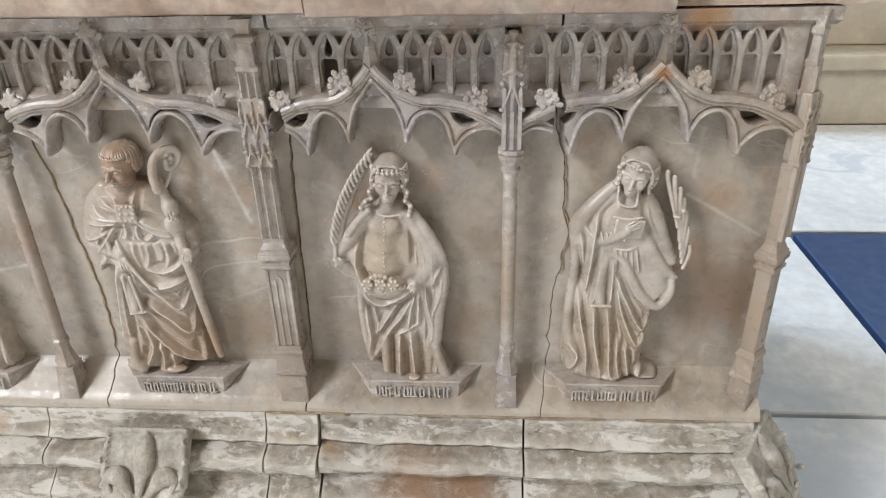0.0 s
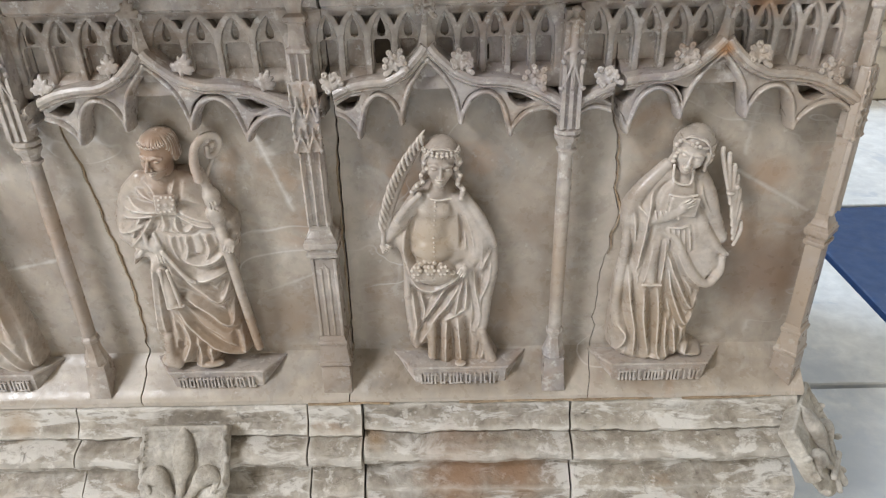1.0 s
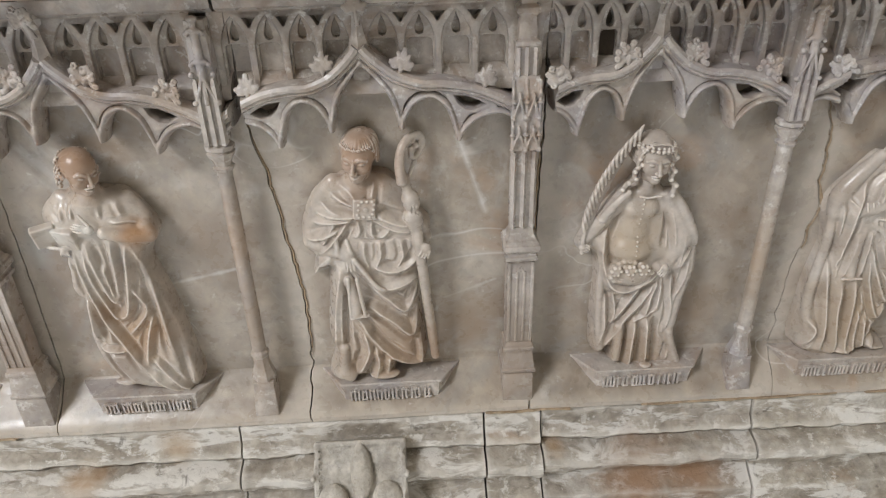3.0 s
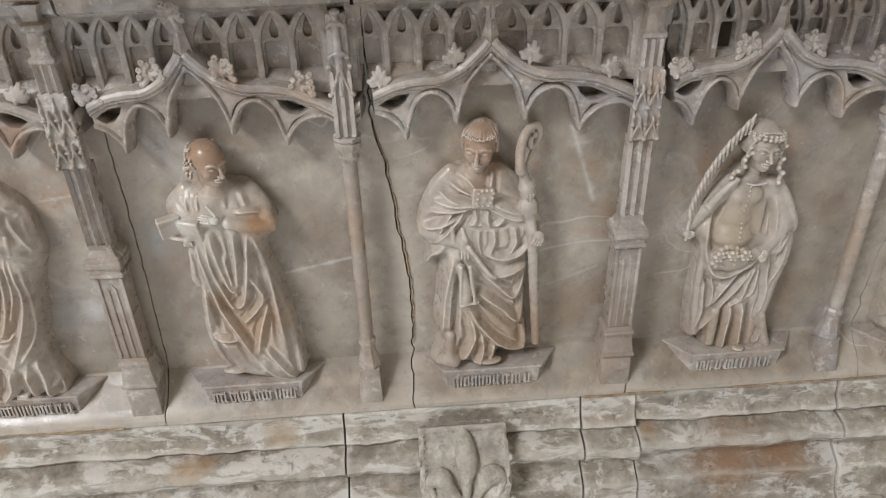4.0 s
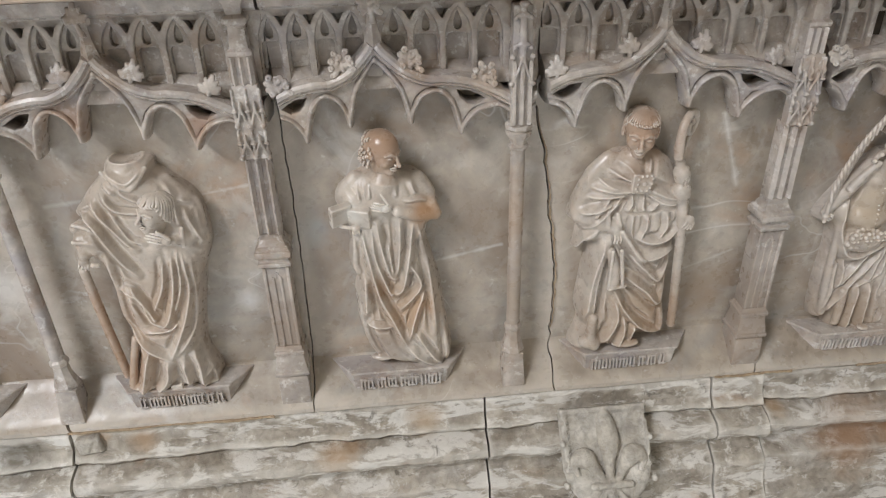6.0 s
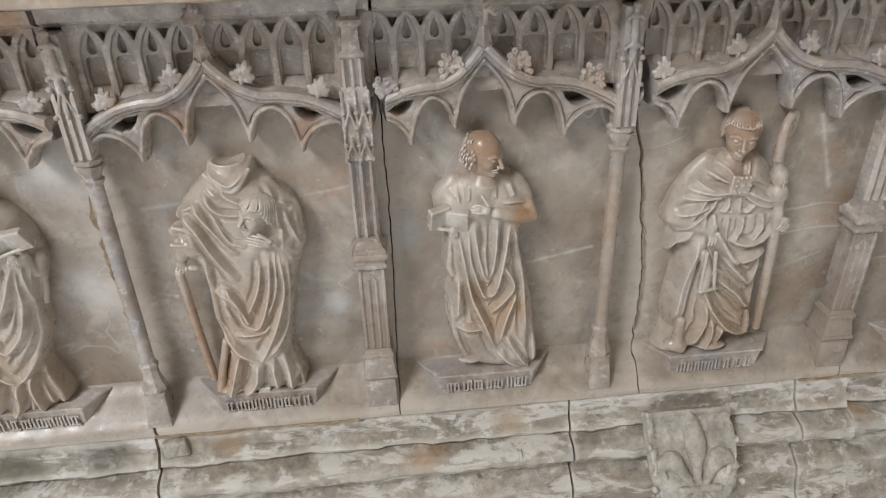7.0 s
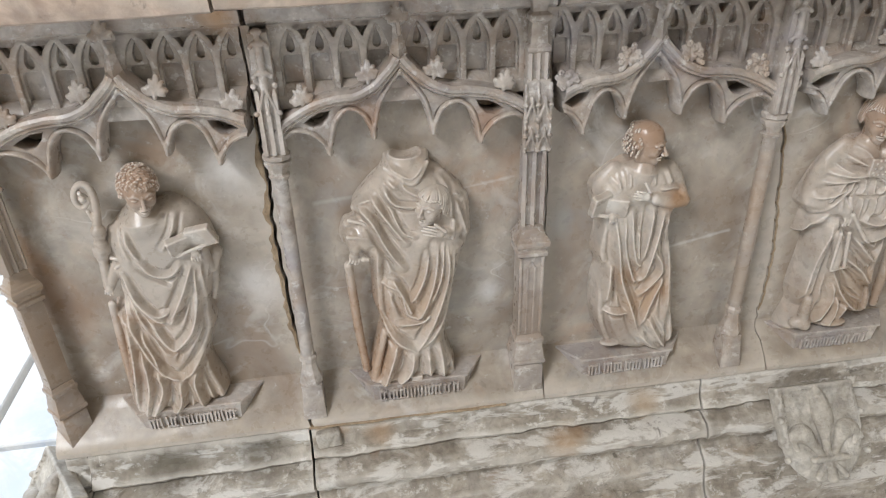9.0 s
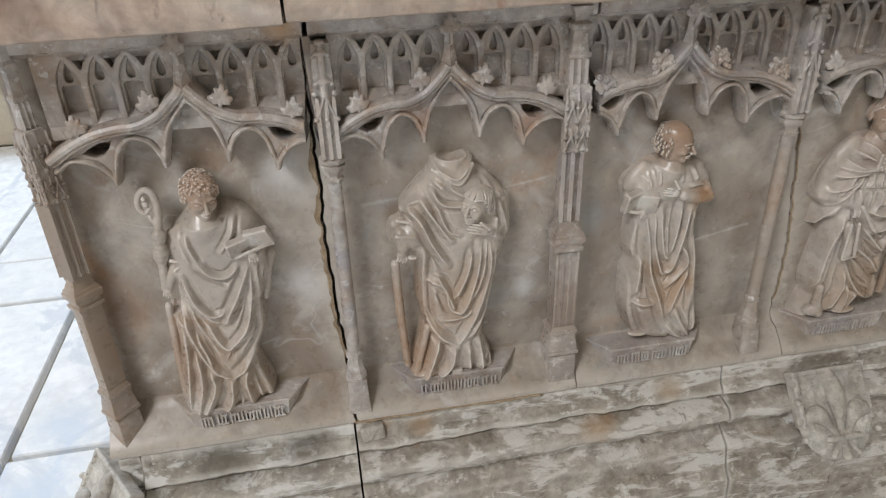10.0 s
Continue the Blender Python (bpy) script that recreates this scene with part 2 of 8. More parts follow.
def loft(sections, sides=4, turn=45.0, bevel=0.0, smooth=0.6):
    """A solid of stacked regular sections: (z, half width, half depth[, x, y])."""
    vs, fs = [], []
    for s in sections:
        z, hw, hd = s[:3]
        ox, oy = s[3:5] if len(s) > 3 else (0, 0)
        q = 1 / math.cos(math.pi / sides) if sides == 4 else 1
        for i in range(sides):
            a = radians(turn) + 2 * math.pi * i / sides
            vs.append((ox + hw * q * math.cos(a), oy + hd * q * math.sin(a), z))
    k = sides
    for j in range(len(sections) - 1):
        for i in range(k):
            fs.append((j * k + i, j * k + (i + 1) % k, (j + 1) * k + (i + 1) % k, (j + 1) * k + i))
    fs.append(tuple(range(k))[::-1])
    fs.append(tuple((len(sections) - 1) * k + i for i in range(k)))
    bm = bmesh.new()
    me = mesh_of("loft", vs, fs)
    bm.from_mesh(me)
    bpy.data.meshes.remove(me)
    if bevel:
        bmesh.ops.bevel(bm, geom=[e for e in bm.edges if e.calc_face_angle(0) > 0.35], offset=bevel, segments=2, profile=0.5, affect="EDGES", clamp_overlap=True)
    out = bpy.data.meshes.new("loft")
    bmesh.ops.recalc_face_normals(bm, faces=bm.faces)
    bm.to_mesh(out)
    bm.free()
    if smooth:
        out.shade_smooth()
        out.set_sharp_from_angle(angle=smooth)
    return out


def merged(meshes):
    """One mesh of several (mesh, matrix) pairs."""
    bm = bmesh.new()
    for me, m in meshes:
        c = me.copy()
        c.transform(m)
        bm.from_mesh(c)
        bpy.data.meshes.remove(c)
    out = bpy.data.meshes.new("merged")
    bm.to_mesh(out)
    bm.free()
    out.shade_smooth()
    out.set_sharp_from_angle(angle=0.7)
    return out


def plate(outlines, front, back, bevel=0.0015):
    """A pierced plate: closed outlines in (x, z), filled with their holes, from y front to y back."""
    cu = bpy.data.curves.new("plate", "CURVE")
    cu.dimensions, cu.fill_mode = "2D", "BOTH"
    cu.extrude = (back - front) / 2 - bevel
    cu.bevel_depth, cu.bevel_resolution = bevel, 1
    cu.offset = -bevel
    for pts in outlines:
        s = cu.splines.new("POLY")
        s.points.add(len(pts) - 1)
        for q, (x, z) in zip(s.points, pts):
            q.co = (x, z, 0, 1)
        s.use_cyclic_u = True
    ob = bpy.data.objects.new("plate", cu)
    scene.collection.objects.link(ob)
    dg = bpy.context.evaluated_depsgraph_get()
    me = bpy.data.meshes.new_from_object(ob.evaluated_get(dg))
    bpy.data.objects.remove(ob)
    me.transform(Matrix(((1, 0, 0, 0), (0, 0, -1, (front + back) / 2), (0, 1, 0, 0), (0, 0, 0, 1))))
    bm = bmesh.new()
    bm.from_mesh(me)
    bmesh.ops.remove_doubles(bm, verts=bm.verts, dist=1e-5)
    bmesh.ops.recalc_face_normals(bm, faces=bm.faces)
    bm.to_mesh(me)
    bm.free()
    me.materials.clear()
    me.shade_smooth()
    me.set_sharp_from_angle(angle=0.6)
    return me


def spline(points, steps=10):
    """A Catmull-Rom line through points of any dimension."""
    p = [np.array(q, float) for q in points]
    p = [2 * p[0] - p[1]] + p + [2 * p[-1] - p[-2]]
    out = []
    for a, b, c, d in zip(p, p[1:], p[2:], p[3:]):
        for i in range(steps):
            t = i / steps
            out.append(0.5 * (2 * b + (c - a) * t + (2 * a - 5 * b + 4 * c - d) * t * t + (3 * b - a - 3 * c + d) * t ** 3))
    out.append(p[-2])
    return out


class Clay:
    """A body modelled as a field of blended tubes and ovals, then skinned."""

    def __init__(self, low, high, step):
        self.low, self.step = np.array(low, float), step
        n = np.ceil((np.array(high) - self.low) / step).astype(int) + 1
        self.axes = [self.low[i] + step * np.arange(n[i]) for i in range(3)]
        self.f = np.full(n, 0.05)
        self.cloth = None

    def _box(self, low, high):
        a = np.maximum(np.floor((np.array(low) - self.low) / self.step).astype(int), 0)
        b = np.minimum(np.ceil((np.array(high) - self.low) / self.step).astype(int) + 1, self.f.shape)
        if (b - a).min() <= 0:
            return None, None
        sl = tuple(slice(i, j) for i, j in zip(a, b))
        return sl, np.meshgrid(*[ax[s] for ax, s in zip(self.axes, sl)], indexing="ij", sparse=True)

    def _blend(self, sl, d, k, cut):
        f = self.f[sl]
        if cut:
            h = np.maximum(k - np.abs(f + d), 0) / k
            self.f[sl] = np.maximum(f, -d) + h * h * k * 0.25
        else:
            h = np.maximum(k - np.abs(f - d), 0) / k
            self.f[sl] = np.minimum(f, d) - h * h * k * 0.25

    def tube(self, *pts, k=0.006, flat=1.0, cut=False, steps=5):
        """A tapering tube through points (x, y, z, radius); flat squeezes or stretches it in depth."""
        line = spline(pts, steps) if len(pts) > 2 else [np.array(q, float) for q in pts]
        low = np.min([q[:3] - q[3] * max(1, flat) for q in line], 0) - k - 0.002
        high = np.max([q[:3] + q[3] * max(1, flat) for q in line], 0) + k + 0.002
        sl, g = self._box(low, high)
        if sl is None:
            return self
        best = None
        for a, b in zip(line, line[1:]):
            ab = (b - a)[:3] / (1, flat, 1)
            q = [(g[0] - a[0]), (g[1] - a[1]) / flat, (g[2] - a[2])]
            t = np.clip((q[0] * ab[0] + q[1] * ab[1] + q[2] * ab[2]) / max(ab @ ab, 1e-12), 0, 1)
            d = np.sqrt((q[0] - t * ab[0]) ** 2 + (q[1] - t * ab[1]) ** 2 + (q[2] - t * ab[2]) ** 2) - (a[3] + t * (b[3] - a[3]))
            best = d if best is None else np.minimum(best, d)
        self._blend(sl, best * min(1, flat), k, cut)
        return self

    def cut(self, *pts, k=0.004, flat=1.0):
        return self.tube(*pts, k=k, flat=flat, cut=True)

    def oval(self, c, r, k=0.006, turn=0.0, lean=0.0, cut=False):
        """An ellipsoid at c with half axes r, turned about the view (turn) and about x (lean), degrees."""
        m = max(r) + k + 0.002
        sl, g = self._box(np.array(c) - m, np.array(c) + m)
        if sl is None:
            return self
        x, y, z = g[0] - c[0], g[1] - c[1], g[2] - c[2]
        s, co = math.sin(radians(turn)), math.cos(radians(turn))
        x, z = co * x + s * z, -s * x + co * z
        s, co = math.sin(radians(lean)), math.cos(radians(lean))
        y, z = co * y + s * z, -s * y + co * z
        q = np.sqrt((x / r[0]) ** 2 + (y / r[1]) ** 2 + (z / r[2]) ** 2)
        self._blend(sl, (q - 1) * min(r), k, cut)
        return self

    def lump(self, c, r, turn, k=0.004, cut=False):
        """An ellipsoid at c with half axes r along the columns of a turning matrix."""
        m = max(r) + k + 0.002
        sl, g = self._box(np.array(c) - m, np.array(c) + m)
        if sl is None:
            return self
        d = [g[i] - c[i] for i in range(3)]
        q = sum(((turn[0][i] * d[0] + turn[1][i] * d[1] + turn[2][i] * d[2]) / r[i]) ** 2 for i in range(3))
        self._blend(sl, (np.sqrt(q) - 1) * min(r), k, cut)
        return self

    def block(self, c, r, k=0.003, turn=0.0, lean=0.0, spin=0.0, soft=0.002, cut=False):
        """A rounded box, turned about y, then x, then z."""
        m = sum(r) + k + 0.002
        sl, g = self._box(np.array(c) - m, np.array(c) + m)
        if sl is None:
            return self
        x, y, z = g[0] - c[0], g[1] - c[1], g[2] - c[2]
        s, co = math.sin(radians(spin)), math.cos(radians(spin))
        x, y = co * x + s * y, -s * x + co * y
        s, co = math.sin(radians(turn)), math.cos(radians(turn))
        x, z = co * x + s * z, -s * x + co * z
        s, co = math.sin(radians(lean)), math.cos(radians(lean))
        y, z = co * y + s * z, -s * y + co * z
        q = [np.abs(v) - (h - soft) for v, h in zip((x, y, z), r)]
        d = np.sqrt(sum(np.maximum(v, 0) ** 2 for v in q)) + np.minimum(np.maximum(np.maximum(q[0], q[1]), q[2]), 0) - soft
        self._blend(sl, d, k, cut)
        return self

    def pillow(self, outline, depth, edge):
        """A cushion of cloth over an outline in (x, z), rounded off over a rim of width edge."""
        pts = np.array(spline([*outline, outline[0]], 3))[:-1]
        x, z = self.axes[0][:, None], self.axes[2][None, :]
        inside, near = np.zeros((x.size, z.size), bool), np.full((x.size, z.size), 9.0)
        for a, b in zip(pts, np.roll(pts, -1, 0)):
            if a[1] != b[1]:
                inside ^= ((a[1] > z) != (b[1] > z)) & (x < (b[0] - a[0]) * (z - a[1]) / (b[1] - a[1]) + a[0])
            ab = b - a
            t = np.clip(((x - a[0]) * ab[0] + (z - a[1]) * ab[1]) / max(ab @ ab, 1e-12), 0, 1)
            near = np.minimum(near, np.hypot(x - a[0] - t * ab[0], z - a[1] - t * ab[1]))
        e = np.where(inside, near, -near)
        h = depth * np.sqrt(1 - (1 - np.clip(e / edge, 0, 1)) ** 2)
        if self.cloth is None:
            self.cloth = [e, h, np.zeros_like(h), np.zeros_like(h)]
        else:
            self.cloth[0], self.cloth[1] = np.maximum(self.cloth[0], e), np.maximum(self.cloth[1], h)
        return self

    def fold(self, *pts, rise=1.15):
        """A crease of the cloth along points (x, z, half width): a sharp crest between two hollows, or a hollow."""
        line = spline(pts, 4) if len(pts) > 2 else [np.array(q, float) for q in pts]
        x, z = self.axes[0][:, None], self.axes[2][None, :]
        wide = np.mean([q[2] for q in pts])
        best, along = np.full((x.size, z.size), 9.0), np.zeros((x.size, z.size))
        n = len(line) - 1
        for k, (a, b) in enumerate(zip(line, line[1:])):
            ab = (b - a)[:2]
            t = np.clip(((x - a[0]) * ab[0] + (z - a[1]) * ab[1]) / max(ab @ ab, 1e-12), 0, 1)
            d = np.hypot(x - a[0] - t * ab[0], z - a[1] - t * ab[1])
            closer = d < best
            best, along = np.where(closer, d, best), np.where(closer, (k + t) / n, along)
        fade = np.clip(5 * np.minimum(along, 1 - along) + 0.35, 0, 1)
        q = best / (2.3 * wide)
        if rise > 0:
            self.cloth[2] = np.maximum(self.cloth[2], rise * wide * fade * np.clip(1 - q, 0, 1) ** 1.6)
            self.cloth[3] = np.minimum(self.cloth[3], -0.75 * wide * fade * np.exp(-((q - 1.15) / 0.42) ** 2))
        else:
            self.cloth[3] = np.minimum(self.cloth[3], rise * wide * fade * np.clip(1 - q * q * 1.6, 0, 1) ** 2)
        return self

    def drape(self):
        """Turns the cloth, with its folds, into the body."""
        e, h, up, down = self.cloth
        keep = np.clip(e / 0.006, 0, 1)
        h = h + keep * (1.8 * up + 2.0 * down * np.clip(1 - up / 0.004, 0.2, 1))
        p = np.pad(h, 1, mode="edge")
        h = 0.5 * h + 0.125 * (p[2:, 1:-1] + p[:-2, 1:-1] + p[1:-1, 2:] + p[1:-1, :-2])
        d = np.maximum(-e[:, None, :] * 0.8, (-self.axes[1][None, :, None] - h[:, None, :]) * 0.7)
        self.f = np.minimum(self.f, d)
        return self

    def skin(self, behind=None):
        f = self.f
        if behind is not None:
            f = np.maximum(f, (self.axes[1] - behind)[None, :, None])
        f[0], f[-1], f[:, 0], f[:, -1], f[:, :, 0], f[:, :, -1] = (0.01,) * 6
        ins = f < 0
        n = np.array(f.shape) - 1
        total = np.zeros((*n, 3))
        count = np.zeros(n)
        corner = lambda o: f[o[0]:o[0] + n[0], o[1]:o[1] + n[1], o[2]:o[2] + n[2]]
        for ax in range(3):
            u, v = [i for i in range(3) if i != ax]
            for du in (0, 1):
                for dv in (0, 1):
                    o = [0, 0, 0]
                    o[u], o[v] = du, dv
                    e = list(o)
                    e[ax] = 1
                    a, b = corner(o), corner(e)
                    on = (a < 0) != (b < 0)
                    t = np.where(on, a / np.where(on, a - b, 1), 0)
                    count += on
                    for i in range(3):
                        total[..., i] += on * (t if i == ax else o[i])
        act = count > 0
        ids = np.full(n, -1)
        ids[act] = np.arange(act.sum())
        cell = np.argwhere(act)
        verts = self.low + self.step * (cell + total[act] / count[act][:, None])
        faces = []
        for ax in range(3):
            u, v = (ax + 1) % 3, (ax + 2) % 3
            a = [slice(0, n[i]) for i in range(3)]
            b = list(a)
            a[u] = a[v] = slice(1, None)
            a = [slice(1, n[i]) if i != ax else slice(0, n[i]) for i in range(3)]
            b = list(a)
            b[ax] = slice(1, n[ax] + 1)
            p, q = ins[tuple(a)], ins[tuple(b)]
            at = np.argwhere(p != q)
            fl = p[tuple(at.T)]
            at += np.array([0 if i == ax else 1 for i in range(3)])
            du, dv = np.eye(3, dtype=int)[u], np.eye(3, dtype=int)[v]
            quad = np.stack([ids[tuple((at - s).T)] for s in (0 * du, du, du + dv, dv)], 1)
            quad[~fl] = quad[~fl][:, ::-1]
            faces.append(quad)
        me = bpy.data.meshes.new("clay")
        fs = np.concatenate(faces)
        fs = fs[(fs >= 0).all(1)]
        me.vertices.add(len(verts))
        me.vertices.foreach_set("co", verts.ravel())
        me.loops.add(4 * len(fs))
        me.loops.foreach_set("vertex_index", fs.ravel())
        me.polygons.add(len(fs))
        me.polygons.foreach_set("loop_start", 4 * np.arange(len(fs)))
        me.update(calc_edges=True)
        me.validate()
        me.shade_smooth()
        return me


# ---- the tomb chest: alabaster slabs with the lines where they have cracked apart ----
COLUMN = [-1.09, -0.72, -0.36, 0.005, 0.413, 0.78, 1.18]
CENTRE = [-0.90, -0.546, -0.19, 0.20, 0.585, 0.983]
CRACK = [
    [(-1.13, 1.08), (-1.13, 0.40)],
    [(-0.738, 1.08), (-0.745, 0.95), (-0.742, 0.857), (-0.744, 0.765), (-0.741, 0.686), (-0.737, 0.553), (-0.731, 0.49), (-0.728, 0.40)],
    [(-0.333, 1.08), (-0.329, 0.90), (-0.326, 0.74), (-0.328, 0.576), (-0.333, 0.40)],
    [(0.024, 1.08), (0.036, 0.989), (0.040, 0.943), (0.035, 0.912), (0.054, 0.819), (0.069, 0.697), (0.080, 0.603), (0.078, 0.49), (0.073, 0.40)],
    [(0.444, 1.08), (0.444, 1.033), (0.447, 0.895), (0.442, 0.738), (0.440, 0.59), (0.436, 0.473), (0.430, 0.40)],
    [(0.845, 1.08), (0.847, 0.912), (0.861, 0.86), (0.864, 0.777), (0.873, 0.729), (0.853, 0.604), (0.850, 0.489), (0.836, 0.40)],
    [(1.205, 1.08), (1.205, 0.40)],
]
GAP = [0, 0.0050, 0.0020, 0.0024, 0.0026, 0.0014, 0]
rng = random.Random(4)


def crack_line(i):
    pts = CRACK[i]
    if len(pts) == 2:
        return [(pts[0][0], 1.08 - 0.68 * j / 80) for j in range(81)]
    zs = [p[1] for p in pts][::-1]
    xs = [p[0] for p in pts][::-1]
    wild = 0.0016 if i in (2, 4) else 0.0034
    return [(float(np.interp(z, zs, xs)) + wild * noise.noise((z * 55, i * 7.3, 0)) * 1.6 + wild * 0.6 * noise.noise((z * 190, i * 3.1, 4)), z) for z in (1.08 - 0.68 * j / 80 for j in range(81))]


LINES = [crack_line(i) for i in range(7)]


def crack_x(i, z):
    return float(np.interp(z, [p[1] for p in LINES[i]][::-1], [p[0] for p in LINES[i]][::-1]))


tomb = thing("tomb_chest", label="carved alabaster tomb chest with cracked niches on moulded base", category="tomb")


def panel_slab(i):
    """One alabaster slab: ground of a niche, its ledge and its cornice, cut off along the cracks."""
    vs, fs = [], []
    rows = 80
    zs = [1.076 - (1.076 - 0.411) * j / rows for j in range(rows + 1)]
    prof = []
    for z in zs:
        y = BG
        if z < 0.474:
            y = BG - (0.474 - z) / (0.474 - 0.424) * (BG + 0.052)
        if z < 0.424:
            y = -0.052
        prof.append((y, z))
    prof = [(y, z) for y, z in prof]
    cols = 14
    for y, z in prof:
        x0, x1 = crack_x(i, z) + GAP[i] / 2, crack_x(i + 1, z) - GAP[i + 1] / 2
        for c in range(cols + 1):
            x = x0 + (x1 - x0) * c / cols
            wob = 0.0012 * noise.noise((x * 14, z * 14, i)) if 0 < c < cols else 0.0006
            vs.append((x, y + wob, z))
    w = cols + 1
    for j in range(rows):
        for c in range(cols):
            fs.append((j * w + c, (j + 1) * w + c, (j + 1) * w + c + 1, j * w + c + 1))
    base = len(vs)
    # the broken edges run back into the wall
    for j, (y, z) in enumerate(prof):
        for c in (0, cols):
            vs.append((vs[j * w + c][0], 0.05, z))
    for j in range(rows):
        a, b = base + 2 * j, base + 2 * j + 2
        fs.append((j * w, a, b, (j + 1) * w))
        fs.append((j * w + cols, (j + 1) * w + cols, b + 1, a + 1))
    fs.append(tuple(range(w)) + (base + 1, base))
    fs.append(tuple(rows * w + c for c in range(w))[::-1] + (base + 2 * rows, base + 2 * rows + 1))
    me = mesh_of("panel_slab", vs, fs, 0.5)
    return part("panel_slab", me, alabaster, tomb)


for i in range(6):
    panel_slab(i)


def bar(x0, x1, prof, wob=0.0, steps=1, seed=0):
    """A moulding of profile (y, z), closed, from x0 to x1."""
    vs, fs = [], []
    n = len(prof)
    for s in range(steps + 1):
        x = x0 + (x1 - x0) * s / steps
        for y, z in prof:
            d = wob * noise.noise((x * 18, z * 30, seed)) + 0.5 * wob * noise.noise((x * 60, z * 70, seed + 5)) if wob else 0
            vs.append((x, y + d, z + 0.5 * d))
    for s in range(steps):
        for k in range(n):
            fs.append((s * n + k, s * n + (k + 1) % n, (s + 1) * n + (k + 1) % n, (s + 1) * n + k))
    fs.append(tuple(range(n))[::-1])
    fs.append(tuple(steps * n + k for k in range(n)))
    return mesh_of("bar", vs, fs, 0.6)


# the rubble core behind the slabs and the sides of the chest
def box_mesh(x0, x1, y0, y1, z0, z1, bevel=0.004):
    bm = bmesh.new()
    bmesh.ops.create_cube(bm, size=1)
    for v in bm.verts:
        v.co = ((x0 + x1) / 2 + v.co.x * (x1 - x0), (y0 + y1) / 2 + v.co.y * (y1 - y0), (z0 + z1) / 2 + v.co.z * (z1 - z0))
    if bevel:
        bmesh.ops.bevel(bm, geom=bm.edges[:], offset=bevel, segments=2, profile=0.5, affect="EDGES")
    return bm


part("rubble_core", box_mesh(-1.11, 1.185, 0.032, 1.08, 0.36, 1.078), core_stone, tomb)
part("end_slab", box_mesh(1.186, 1.205, 0.052, 1.10, 0.411, 1.076), alabaster, tomb)
part("end_slab", box_mesh(-1.13, -1.111, 0.052, 1.10, 0.411, 1.076), alabaster, tomb)
part("back_slab", box_mesh(-1.11, 1.185, 1.081, 1.10, 0.411, 1.076), alabaster, tomb)

# cornice rail over the arcading, in one length for each slab
for i in range(6):
    x0, x1 = crack_x(i, 1.06) + GAP[i] / 2 + 0.001, crack_x(i + 1, 1.06) - GAP[i + 1] / 2 - 0.001
    part("cornice", bar(x0, x1, [(BG + 0.003, 1.05), (-0.008, 1.052), (-0.014, 1.056), (-0.022, 1.06), (-0.024, 1.0765), (BG + 0.003, 1.0765)], 0.001, 16, i), carved, tomb)


def mortar_strip(i, side, width, z0, z1):
    """Old lime mortar smeared along one lip of a crack."""
    vs, fs = [], []
    n = 60
    for j in range(n + 1):
        z = z0 + (z1 - z0) * j / n
        x = crack_x(i, z) + side * (GAP[i] / 2 + 0.0002)
        w = width * max(0.05, 0.55 + 0.9 * noise.noise((z * 26, i, 3)) + 0.3 * noise.noise((z * 90, i, 8)))
        fade = min(1, 6 * j / n, 6 * (n - j) / n)
        y = BG - 0.0022
        vs += [(x, BG + 0.012, z), (x, y, z), (x + side * w * fade * 0.6, y - 0.0006, z), (x + side * w * fade, BG + 0.002, z)]
    for j in range(n):
        for k in range(3):
            a = 4 * j + k
            fs.append((a, a + 1, a + 5, a + 4) if side < 0 else (a, a + 4, a + 5, a + 1))
    part("mortar_strip", mesh_of("strip", vs, fs, 0.9), mortar, tomb, "ochre lime mortar along a crack")


mortar_strip(1, -1, 0.014, 0.49, 0.93)
mortar_strip(3, 1, 0.006, 0.50, 0.90)
mortar_strip(4, -1, 0.006, 0.52, 0.87)
mortar_strip(5, 1, 0.006, 0.66, 0.90)

# ---- niche heads: blind arcade, ogee arch with cusps, leaf crockets and finial ----
def arc_pts(cx, cz, r, a0, a1, n=8):
    return [(cx + r * math.cos(radians(a0 + (a1 - a0) * j / n)), cz + r * math.sin(radians(a0 + (a1 - a0) * j / n))) for j in range(n + 1)]


LIGHTS = [(4, 4), (4, 4), (4, 4), (4, 4), (4, 5), (5, 5)]


def light_rows(i):
    """Middle and pitch of each light over niche i, left and right of its finial."""
    x0, x1, cx = COLUMN[i] + (0.030 if i == 0 else 0.018), COLUMN[i + 1] - (0.030 if i == 5 else 0.018), CENTRE[i]
    for a, b, n in ((x0, cx - 0.007, LIGHTS[i][0]), (cx + 0.007, x1, LIGHTS[i][1])):
        p = (b - a) / n
        yield [(a + p * (k + 0.5), p) for k in range(n)]


